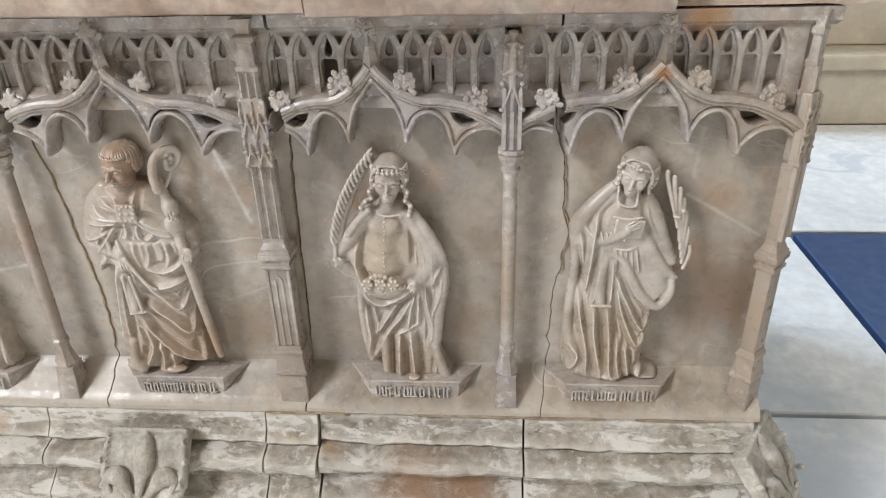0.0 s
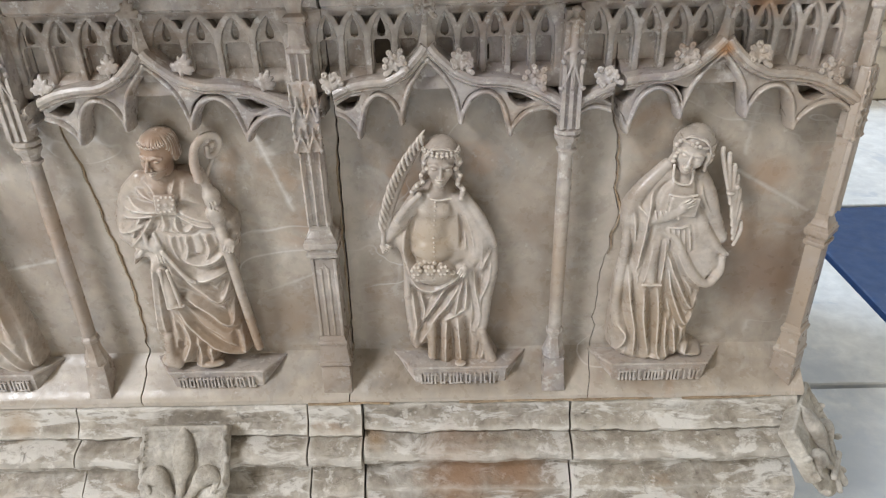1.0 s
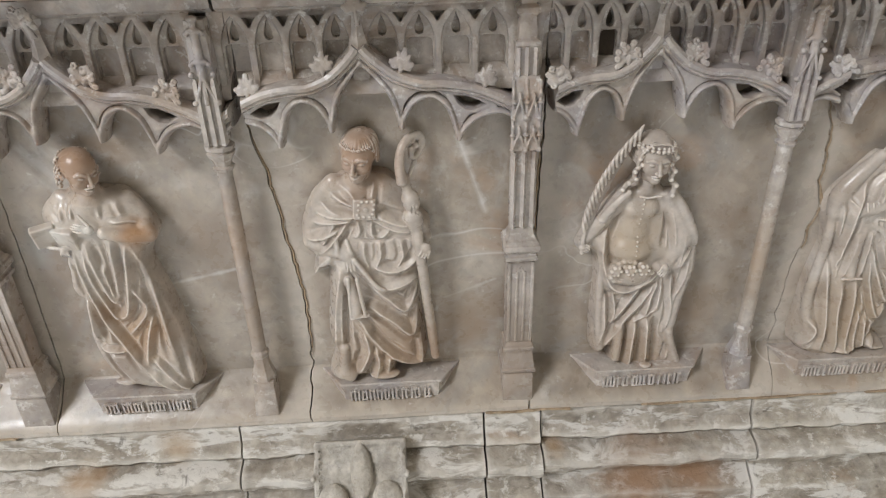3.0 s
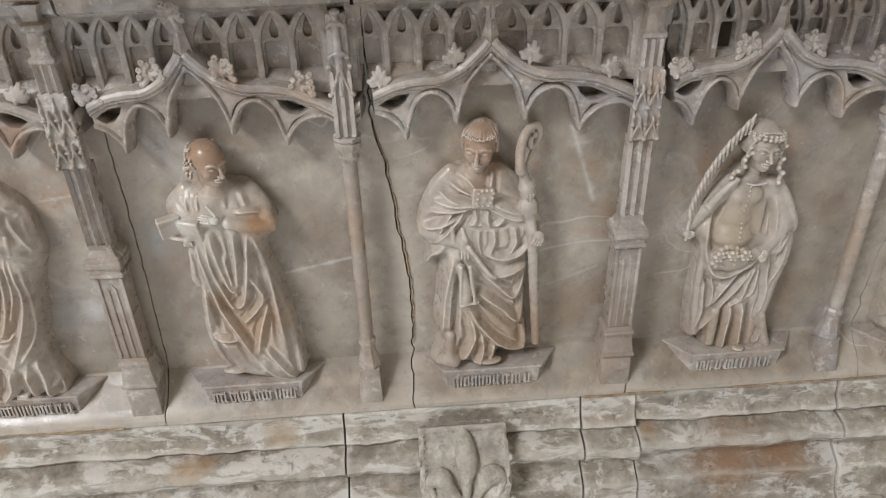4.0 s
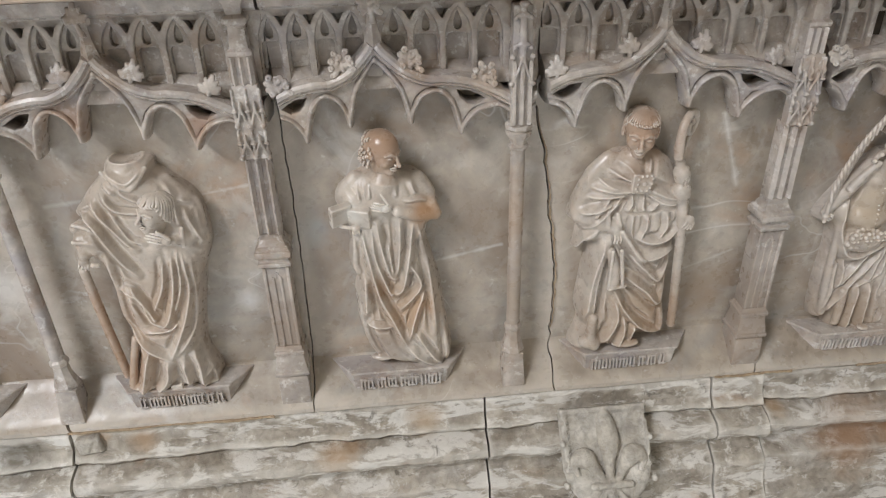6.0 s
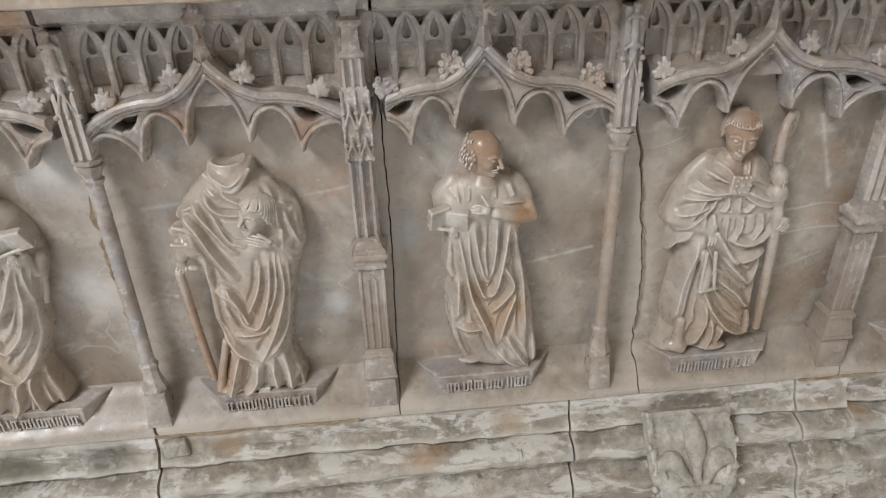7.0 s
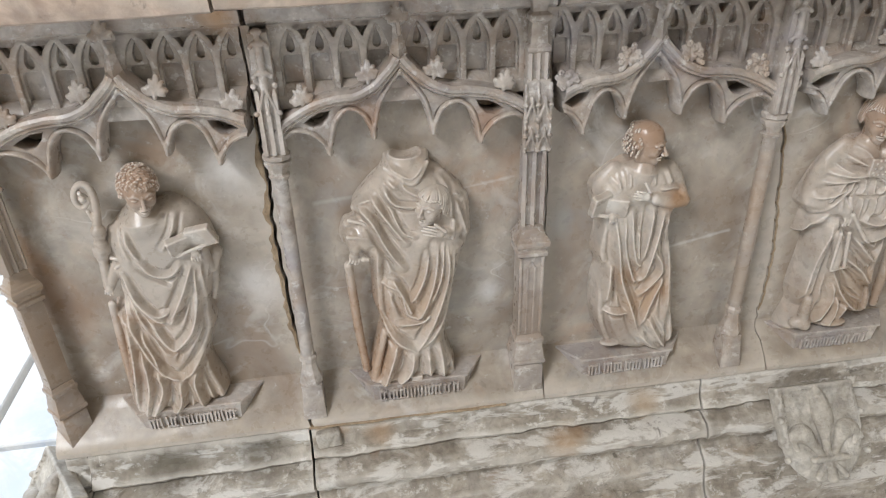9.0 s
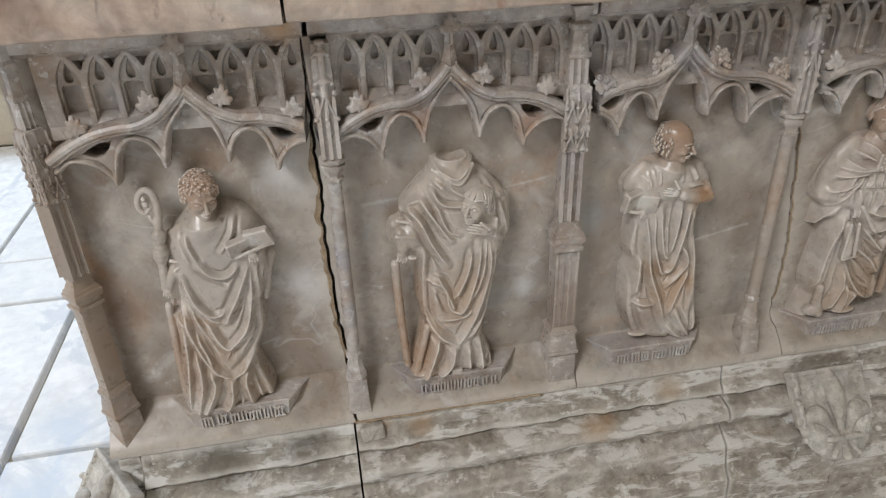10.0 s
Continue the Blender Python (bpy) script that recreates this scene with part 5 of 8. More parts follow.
    c.oval((-0.009, -0.047, 0.184), (0.0016, 0.0016, 0.0016), k=0.0005, cut=True)
    c.oval((-0.04, -0.046, 0.175), (0.0048, 0.0042, 0.0048), k=0.0008)
    c.oval((-0.04, -0.05, 0.177), (0.0016, 0.0016, 0.0016), k=0.0005, cut=True)
    c.oval((-0.017, -0.045, 0.185), (0.0048, 0.0042, 0.0048), k=0.0008)
    c.oval((-0.016, -0.049, 0.187), (0.0016, 0.0016, 0.0016), k=0.0005, cut=True)
    c.oval((-0.027, -0.045, 0.197), (0.0048, 0.0042, 0.0048), k=0.0008)
    c.oval((-0.026, -0.049, 0.199), (0.0016, 0.0016, 0.0016), k=0.0005, cut=True)
    c.oval((-0.047, -0.046, 0.192), (0.0048, 0.0042, 0.0048), k=0.0008)
    c.oval((-0.046, -0.051, 0.194), (0.0016, 0.0016, 0.0016), k=0.0005, cut=True)
    c.oval((-0.059, -0.043, 0.198), (0.0048, 0.0042, 0.0048), k=0.0008)
    c.oval((-0.058, -0.047, 0.2), (0.0016, 0.0016, 0.0016), k=0.0005, cut=True)
    c.oval((-0.067, -0.043, 0.186), (0.0048, 0.0042, 0.0048), k=0.0008)
    c.oval((-0.067, -0.048, 0.189), (0.0016, 0.0016, 0.0016), k=0.0005, cut=True)
    c.oval((-0.042, -0.047, 0.19), (0.0048, 0.0042, 0.0048), k=0.0008)
    c.oval((-0.042, -0.051, 0.193), (0.0016, 0.0016, 0.0016), k=0.0005, cut=True)
    c.oval((-0.037, -0.044, 0.2), (0.0048, 0.0042, 0.0048), k=0.0008)
    c.oval((-0.036, -0.049, 0.203), (0.0016, 0.0016, 0.0016), k=0.0005, cut=True)
    c.oval((-0.041, -0.047, 0.182), (0.0048, 0.0042, 0.0048), k=0.0008)
    c.oval((-0.04, -0.051, 0.185), (0.0016, 0.0016, 0.0016), k=0.0005, cut=True)
    c.oval((-0.024, -0.045, 0.195), (0.0048, 0.0042, 0.0048), k=0.0008)
    c.oval((-0.023, -0.049, 0.198), (0.0016, 0.0016, 0.0016), k=0.0005, cut=True)
    c.oval((-0.044, -0.043, 0.203), (0.0048, 0.0042, 0.0048), k=0.0008)
    c.oval((-0.044, -0.047, 0.205), (0.0016, 0.0016, 0.0016), k=0.0005, cut=True)
    c.oval((-0.045, -0.042, 0.203), (0.0048, 0.0042, 0.0048), k=0.0008)
    c.oval((-0.045, -0.047, 0.205), (0.0016, 0.0016, 0.0016), k=0.0005, cut=True)
    c.oval((-0.064, -0.043, 0.171), (0.0048, 0.0042, 0.0048), k=0.0008)
    c.oval((-0.063, -0.047, 0.174), (0.0016, 0.0016, 0.0016), k=0.0005, cut=True)
    c.oval((-0.07, -0.042, 0.176), (0.0048, 0.0042, 0.0048), k=0.0008)
    c.oval((-0.069, -0.047, 0.178), (0.0016, 0.0016, 0.0016), k=0.0005, cut=True)
    c.oval((-0.031, -0.047, 0.19), (0.0048, 0.0042, 0.0048), k=0.0008)
    c.oval((-0.031, -0.051, 0.193), (0.0016, 0.0016, 0.0016), k=0.0005, cut=True)
    c.oval((-0.029, -0.046, 0.178), (0.0048, 0.0042, 0.0048), k=0.0008)
    c.oval((-0.029, -0.05, 0.18), (0.0016, 0.0016, 0.0016), k=0.0005, cut=True)
    c.oval((-0.018, -0.045, 0.188), (0.0048, 0.0042, 0.0048), k=0.0008)
    c.oval((-0.017, -0.049, 0.19), (0.0016, 0.0016, 0.0016), k=0.0005, cut=True)
    c.oval((-0.051, -0.045, 0.193), (0.0048, 0.0042, 0.0048), k=0.0008)
    c.oval((-0.05, -0.05, 0.196), (0.0016, 0.0016, 0.0016), k=0.0005, cut=True)
    c.oval((-0.06, -0.045, 0.185), (0.0048, 0.0042, 0.0048), k=0.0008)
    c.oval((-0.059, -0.05, 0.188), (0.0016, 0.0016, 0.0016), k=0.0005, cut=True)
    c.oval((-0.055, -0.044, 0.171), (0.0048, 0.0042, 0.0048), k=0.0008)
    c.oval((-0.054, -0.049, 0.173), (0.0016, 0.0016, 0.0016), k=0.0005, cut=True)
    c.oval((-0.066, -0.042, 0.193), (0.0048, 0.0042, 0.0048), k=0.0008)
    c.oval((-0.065, -0.047, 0.196), (0.0016, 0.0016, 0.0016), k=0.0005, cut=True)
    c.oval((-0.052, -0.042, 0.202), (0.0048, 0.0042, 0.0048), k=0.0008)
    c.oval((-0.051, -0.047, 0.204), (0.0016, 0.0016, 0.0016), k=0.0005, cut=True)
    c.oval((-0.066, -0.049, 0.19), (0.0084, 0.005, 0.0084), k=0.0008)
    c.oval((-0.059, -0.052, 0.192), (0.0032, 0.0036, 0.0032), k=0.0006)
    c.oval((-0.063, -0.052, 0.186), (0.0032, 0.0036, 0.0032), k=0.0006)
    c.oval((-0.069, -0.052, 0.186), (0.0032, 0.0036, 0.0032), k=0.0006)
    c.oval((-0.072, -0.052, 0.192), (0.0032, 0.0036, 0.0032), k=0.0006)
    c.oval((-0.068, -0.052, 0.198), (0.0032, 0.0036, 0.0032), k=0.0006)
    c.oval((-0.062, -0.052, 0.198), (0.0032, 0.0036, 0.0032), k=0.0006)
    c.oval((-0.044, -0.049, 0.19), (0.0084, 0.005, 0.0084), k=0.0008)
    c.oval((-0.037, -0.052, 0.192), (0.0032, 0.0036, 0.0032), k=0.0006)
    c.oval((-0.041, -0.052, 0.186), (0.0032, 0.0036, 0.0032), k=0.0006)
    c.oval((-0.047, -0.052, 0.186), (0.0032, 0.0036, 0.0032), k=0.0006)
    c.oval((-0.05, -0.052, 0.192), (0.0032, 0.0036, 0.0032), k=0.0006)
    c.oval((-0.046, -0.052, 0.198), (0.0032, 0.0036, 0.0032), k=0.0006)
    c.oval((-0.04, -0.052, 0.198), (0.0032, 0.0036, 0.0032), k=0.0006)
    c.oval((-0.024, -0.049, 0.19), (0.0084, 0.005, 0.0084), k=0.0008)
    c.oval((-0.017, -0.052, 0.192), (0.0032, 0.0036, 0.0032), k=0.0006)
    c.oval((-0.021, -0.052, 0.186), (0.0032, 0.0036, 0.0032), k=0.0006)
    c.oval((-0.027, -0.052, 0.186), (0.0032, 0.0036, 0.0032), k=0.0006)
    c.oval((-0.03, -0.052, 0.192), (0.0032, 0.0036, 0.0032), k=0.0006)
    c.oval((-0.026, -0.052, 0.198), (0.0032, 0.0036, 0.0032), k=0.0006)
    c.oval((-0.02, -0.052, 0.198), (0.0032, 0.0036, 0.0032), k=0.0006)
    c.tube((-0.092, -0.026, 0.237, 0.0048), (-0.082, -0.028, 0.195, 0.0056), (-0.082, -0.03, 0.137, 0.0064), (-0.079, -0.03, 0.085, 0.0068), (-0.072, -0.028, 0.034, 0.0064), k=0.004)
    c.tube((-0.046, -0.034, 0.077, 0.0072), (-0.046, -0.036, 0.046, 0.0072), (-0.047, -0.036, 0.016, 0.0068), k=0.004)
    c.tube((0.038, -0.03, 0.059, 0.0064), (0.044, -0.03, 0.032, 0.008), (0.055, -0.03, 0.001, 0.0088), k=0.004)
    c.oval((0.001, -0.046, 0.006), (0.0096, 0.008, 0.004), k=0.002)
    c.oval((-0.033, -0.04, 0.304), (0.002, 0.0022, 0.002), k=0.0005)
    c.oval((-0.033, -0.041, 0.297), (0.002, 0.0022, 0.002), k=0.0005)
    c.oval((-0.034, -0.042, 0.29), (0.002, 0.0022, 0.002), k=0.0005)
    c.oval((-0.034, -0.041, 0.282), (0.002, 0.0022, 0.002), k=0.0005)
    c.oval((-0.035, -0.04, 0.273), (0.002, 0.0022, 0.002), k=0.0005)
    c.oval((-0.036, -0.039, 0.265), (0.002, 0.0022, 0.002), k=0.0005)
    c.oval((-0.036, -0.038, 0.257), (0.002, 0.0022, 0.002), k=0.0005)
    c.oval((-0.037, -0.04, 0.25), (0.002, 0.0022, 0.002), k=0.0005)
    c.oval((-0.037, -0.042, 0.244), (0.002, 0.0022, 0.002), k=0.0005)
    c.oval((-0.037, -0.045, 0.237), (0.002, 0.0022, 0.002), k=0.0005)
    c.oval((-0.037, -0.046, 0.23), (0.002, 0.0022, 0.002), k=0.0005)
    c.oval((-0.037, -0.046, 0.222), (0.002, 0.0022, 0.002), k=0.0005)
    c.oval((-0.037, -0.046, 0.214), (0.002, 0.0022, 0.002), k=0.0005)
    c.tube((-0.04, -0.04, 0.309, 0.0016), (-0.027, -0.042, 0.307, 0.0016), (-0.009, -0.04, 0.309, 0.0016), k=0.001)
    return joined(c.skin(behind=0.008), carve_head((-0.0240, -0.029, 0.3630), 0.0335, 2, 4, 4, "wreath"))


set_statue(palm_saint, 0.622, 'pale alabaster statue of a crowned woman holding a palm frond', [(-0.04, -0.04, 0.23, 0.055, (0.46, 0.37, 0.27)), (-0.02, -0.04, 0.02, 0.07, (0.38, 0.29, 0.21))])


def arrow_saint():
    c = Clay((-0.096, -0.099, -0.006), (0.109, 0.012, 0.427), 0.0014)
    c.pillow(((-0.001, 0.339), (-0.021, 0.350), (-0.047, 0.323), (-0.077, 0.287), (-0.082, 0.259), (-0.072, 0.210), (-0.081, 0.149), (-0.084, 0.095), (-0.082, 0.016), (-0.032, -0.015), (0.019, -0.009), (0.042, -0.002), (0.079, -0.005), (0.075, 0.013), (0.049, 0.035), (0.058, 0.097), (0.058, 0.134), (0.085, 0.160), (0.088, 0.191), (0.060, 0.259), (0.041, 0.310), (0.025, 0.336)), 0.0426, 0.0288)
    c.fold((-0.022, 0.341, 0.0032), (-0.045, 0.313, 0.0036), (-0.049, 0.28, 0.0036), (-0.054, 0.212, 0.004), (-0.057, 0.173, 0.0036))
    c.fold((-0.049, 0.311, 0.0028), (-0.065, 0.293, 0.0032), (-0.055, 0.28, 0.0032), (-0.046, 0.273, 0.0024))
    c.fold((-0.073, 0.287, 0.0032), (-0.067, 0.258, 0.0032), (-0.062, 0.219, 0.0032))
    c.fold((-0.078, 0.26, 0.0032), (-0.071, 0.198, 0.0036), (-0.063, 0.132, 0.0036), (-0.049, 0.068, 0.004), (-0.046, 0.014, 0.0036))
    c.fold((-0.076, 0.169, 0.0032), (-0.081, 0.103, 0.0036), (-0.077, 0.074, 0.0036), (-0.062, 0.053, 0.0036), (-0.077, 0.014, 0.0036))
    c.fold((-0.073, 0.146, 0.0028), (-0.066, 0.088, 0.0036), (-0.055, 0.057, 0.0024), rise=-1.2)
    c.fold((-0.015, 0.252, 0.0016), (-0.012, 0.213, 0.002))
    c.fold((-0.007, 0.252, 0.0016), (-0.003, 0.213, 0.002))
    c.fold((0, 0.252, 0.0016), (0.005, 0.214, 0.002))
    c.fold((0.008, 0.252, 0.0016), (0.013, 0.214, 0.002))
    c.fold((0.015, 0.252, 0.0016), (0.022, 0.214, 0.002))
    c.fold((0.026, 0.329, 0.0032), (0.033, 0.298, 0.0032), (0.061, 0.249, 0.0032), (0.086, 0.206, 0.0032))
    c.fold((0.032, 0.261, 0.001), (0.048, 0.262, 0.001))
    c.fold((0.041, 0.25, 0.001), (0.057, 0.249, 0.001))
    c.fold((0.049, 0.238, 0.001), (0.066, 0.236, 0.001))
    c.fold((0.058, 0.226, 0.001), (0.077, 0.218, 0.001))
    c.fold((-0.005, 0.228, 0.0028), (0.022, 0.174, 0.0032), (0.055, 0.145, 0.0032), (0.072, 0.172, 0.0028))
    c.fold((-0.014, 0.213, 0.0032), (0.006, 0.164, 0.0036), (0.037, 0.108, 0.0036), (0.05, 0.133, 0.0032))
    c.fold((-0.01, 0.194, 0.0028), (0.005, 0.133, 0.0032), (0.032, 0.076, 0.0032), (0.049, 0.101, 0.0028))
    c.fold((0.048, 0.145, 0.004), (0.059, 0.085, 0.004), (0.05, 0.037, 0.004), (0.041, 0.012, 0.004), (0.073, 0.004, 0.004))
    c.fold((-0.018, 0.237, 0.0028), (-0.016, 0.194, 0.0028), (-0.017, 0.153, 0.0024))
    c.fold((-0.036, 0.223, 0.0028), (-0.044, 0.153, 0.0024))
    c.fold((-0.045, 0.233, 0.0028), (-0.055, 0.173, 0.0036), rise=-1.2)
    c.fold((-0.008, 0.174, 0.002), (-0.001, 0.101, 0.0028), rise=-1.2)
    c.fold((-0.042, 0.143, 0.0048), (-0.037, 0.085, 0.0052), (-0.02, 0.009, 0.0052))
    c.fold((-0.021, 0.148, 0.0048), (-0.013, 0.085, 0.0052), (-0.007, 0.018, 0.0052), (0.017, -0.007, 0.0036))
    c.fold((0, 0.091, 0.004), (0.003, 0.04, 0.0044), (0.011, 0.006, 0.0036))
    c.fold((0.013, 0.074, 0.0032), (0.024, 0.015, 0.0036))
    c.fold((-0.029, 0.122, 0.0024), (-0.018, 0.026, 0.0032), rise=-1.2)
    c.fold((-0.006, 0.08, 0.0024), (0, 0.026, 0.0028), rise=-1.2)
    c.fold((0.023, 0.067, 0.0036), (0.029, 0.014, 0.004), rise=-1.2)
    c.drape()
    c.oval((0.004, -0.022, 0.292), (0.028, 0.017, 0.032), k=0.006)
    c.oval((0.006, -0.024, 0.241), (0.022, 0.017, 0.024), k=0.006)
    c.tube((0.007, -0.026, 0.345, 0.0096), (0.002, -0.026, 0.321, 0.0112), k=0.005)
    c.tube((-0.016, -0.038, 0.391, 0.0036), (-0.02, -0.038, 0.386, 0.0036), (-0.015, -0.038, 0.378, 0.0036), (-0.021, -0.038, 0.368, 0.0036), (-0.023, -0.038, 0.361, 0.0036), k=0.001)
    c.oval((-0.017, -0.041, 0.392), (0.004, 0.004, 0.0036), k=0.0008)
    c.oval((-0.021, -0.041, 0.387), (0.004, 0.004, 0.0036), k=0.0008)
    c.oval((-0.015, -0.041, 0.379), (0.004, 0.004, 0.0036), k=0.0008)
    c.oval((-0.021, -0.041, 0.369), (0.004, 0.004, 0.0036), k=0.0008)
    c.oval((-0.023, -0.041, 0.362), (0.004, 0.004, 0.0036), k=0.0008)
    c.tube((0.033, -0.038, 0.369, 0.0036), (0.031, -0.038, 0.36, 0.0036), (0.026, -0.038, 0.354, 0.0036), k=0.001)
    c.oval((0.032, -0.041, 0.37), (0.004, 0.004, 0.0036), k=0.0008)
    c.oval((0.03, -0.041, 0.362), (0.004, 0.004, 0.0036), k=0.0008)
    c.oval((0.025, -0.041, 0.355), (0.004, 0.004, 0.0036), k=0.0008)
    c.tube((-0.025, -0.024, 0.349, 0.0088), (-0.051, -0.026, 0.321, 0.012), (-0.072, -0.026, 0.289, 0.0136), (-0.072, -0.026, 0.261, 0.012), k=0.006)
    c.tube((-0.077, -0.026, 0.28, 0.0056), (-0.074, -0.028, 0.223, 0.0072), (-0.078, -0.028, 0.153, 0.008), (-0.079, -0.028, 0.1, 0.0088), (-0.061, -0.028, 0.039, 0.0096), (-0.04, -0.028, 0.004, 0.0072), k=0.004)
    c.tube((-0.038, -0.026, 0.307, 0.0088), (-0.046, -0.032, 0.268, 0.0104), (-0.018, -0.044, 0.277, 0.0088), (-0.002, -0.05, 0.289, 0.0068), k=0.004)
    c.tube((-0.041, -0.047, 0.284, 0.0016), (-0.037, -0.047, 0.27, 0.0016), k=0.001)
    c.tube((-0.033, -0.048, 0.284, 0.0016), (-0.029, -0.048, 0.271, 0.0016), k=0.001)
    c.tube((-0.026, -0.049, 0.285, 0.0016), (-0.021, -0.049, 0.271, 0.0016), k=0.001)
    c.tube((-0.018, -0.05, 0.285, 0.0016), (-0.013, -0.05, 0.272, 0.0016), k=0.001)
    c.tube((-0.01, -0.051, 0.286, 0.0016), (-0.006, -0.051, 0.272, 0.0016), k=0.001)
    c.block((-0.001, -0.046, 0.293), (0.0216, 0.007, 0.0168), k=0.0015, turn=-4, lean=10, spin=0)
    c.tube((-0.025, -0.054, 0.314, 0.002), (-0.005, -0.055, 0.31, 0.002), (0.016, -0.054, 0.312, 0.002), k=0.001)
    c.oval((-0.003, -0.053, 0.293), (0.006, 0.0055, 0.006), k=0.002)
    c.tube((-0.004, -0.055, 0.3, 0.0016), (0.002, -0.057, 0.305, 0.0015), (0.009, -0.055, 0.308, 0.0012), k=0.0007)
    c.tube((-0.002, -0.055, 0.297, 0.0016), (0.005, -0.058, 0.302, 0.0015), (0.013, -0.055, 0.306, 0.0012), k=0.0007)
    c.tube((-0.001, -0.056, 0.294, 0.0016), (0.006, -0.057, 0.299, 0.0015), (0.014, -0.056, 0.301, 0.0012), k=0.0007)
    c.tube((0.001, -0.055, 0.291, 0.0016), (0.007, -0.057, 0.295, 0.0015), (0.014, -0.055, 0.297, 0.0012), k=0.0007)
    c.tube((-0.02, -0.04, 0.355, 0.002), (-0.018, -0.044, 0.331, 0.002), (0.006, -0.044, 0.326, 0.002), (0.008, -0.04, 0.351, 0.002), k=0.001)
    c.tube((-0.015, -0.042, 0.254, 0.002), (0.001, -0.046, 0.254, 0.002), (0.015, -0.042, 0.256, 0.002), k=0.001)
    c.tube((0.027, -0.024, 0.333, 0.0096), (0.04, -0.026, 0.307, 0.012), (0.053, -0.026, 0.27, 0.012), (0.071, -0.026, 0.228, 0.0112), k=0.006)
    c.tube((0.03, -0.032, 0.273, 0.0088), (0.041, -0.036, 0.247, 0.0096), (0.061, -0.038, 0.219, 0.008), (0.074, -0.04, 0.208, 0.0052), k=0.004)
    c.oval((0.074, -0.04, 0.206), (0.0048, 0.0055, 0.0048), k=0.002)
    c.tube((0.077, -0.042, 0.209, 0.0013), (0.08, -0.044, 0.208, 0.0012), (0.083, -0.042, 0.205, 0.001), k=0.0007)
    c.tube((0.076, -0.042, 0.207, 0.0013), (0.079, -0.044, 0.205, 0.0012), (0.083, -0.042, 0.202, 0.001), k=0.0007)
    c.tube((0.075, -0.042, 0.205, 0.0013), (0.077, -0.044, 0.203, 0.0012), (0.08, -0.042, 0.199, 0.001), k=0.0007)
    c.tube((0.073, -0.042, 0.202, 0.0013), (0.075, -0.045, 0.201, 0.0012), (0.078, -0.042, 0.197, 0.001), k=0.0007)
    c.tube((0.05, -0.032, 0.375, 0.0036), (0.051, -0.034, 0.363, 0.0036), (0.071, -0.036, 0.298, 0.0028), k=0.0008)
    c.tube((0.061, -0.032, 0.367, 0.0036), (0.062, -0.034, 0.354, 0.0036), (0.073, -0.036, 0.289, 0.0028), k=0.0008)
    c.tube((0.071, -0.032, 0.349, 0.0036), (0.072, -0.034, 0.337, 0.0036), (0.079, -0.036, 0.266, 0.0028), k=0.0008)
    c.tube((0.078, -0.032, 0.332, 0.0036), (0.079, -0.034, 0.319, 0.0036), (0.082, -0.036, 0.252, 0.0028), k=0.0008)
    c.tube((0.084, -0.032, 0.31, 0.0036), (0.085, -0.034, 0.297, 0.0036), (0.085, -0.036, 0.238, 0.0028), k=0.0008)
    c.tube((0.09, -0.032, 0.287, 0.0036), (0.091, -0.034, 0.274, 0.0036), (0.087, -0.036, 0.228, 0.0028), k=0.0008)
    c.tube((0.096, -0.032, 0.255, 0.0036), (0.097, -0.034, 0.241, 0.0036), (0.09, -0.036, 0.218, 0.0028), k=0.0008)
    c.oval((0.07, -0.038, 0.307), (0.0064, 0.005, 0.0032), k=0.001)
    c.oval((0.078, -0.038, 0.317), (0.004, 0.005, 0.004), k=0.001)
    c.tube((0.077, -0.034, 0.198, 0.0056), (0.075, -0.038, 0.17, 0.0064), (0.055, -0.042, 0.152, 0.0072), (0.028, -0.044, 0.178, 0.0064), (-0.001, -0.044, 0.232, 0.0056), (-0.02, -0.04, 0.244, 0.0048), k=0.003)
    c.tube((-0.025, -0.036, 0.242, 0.0064), (-0.035, -0.04, 0.2, 0.0088), (-0.032, -0.042, 0.156, 0.008), k=0.003)
    c.tube((-0.046, -0.048, 0.155, 0.002), (-0.017, -0.05, 0.155, 0.002), k=0.0015)
    c.oval((-0.005, -0.04, 0.011), (0.016, 0.01, 0.0056), k=0.003)
    return joined(c.skin(behind=0.008), carve_head((0.0070, -0.030, 0.3735), 0.0330, -20, 12, 14, "band"))


set_statue(arrow_saint, 0.958, 'pale alabaster statue of a woman with book and sheaf', [(0.0, -0.04, 0.07, 0.085, (0.40, 0.31, 0.22))])


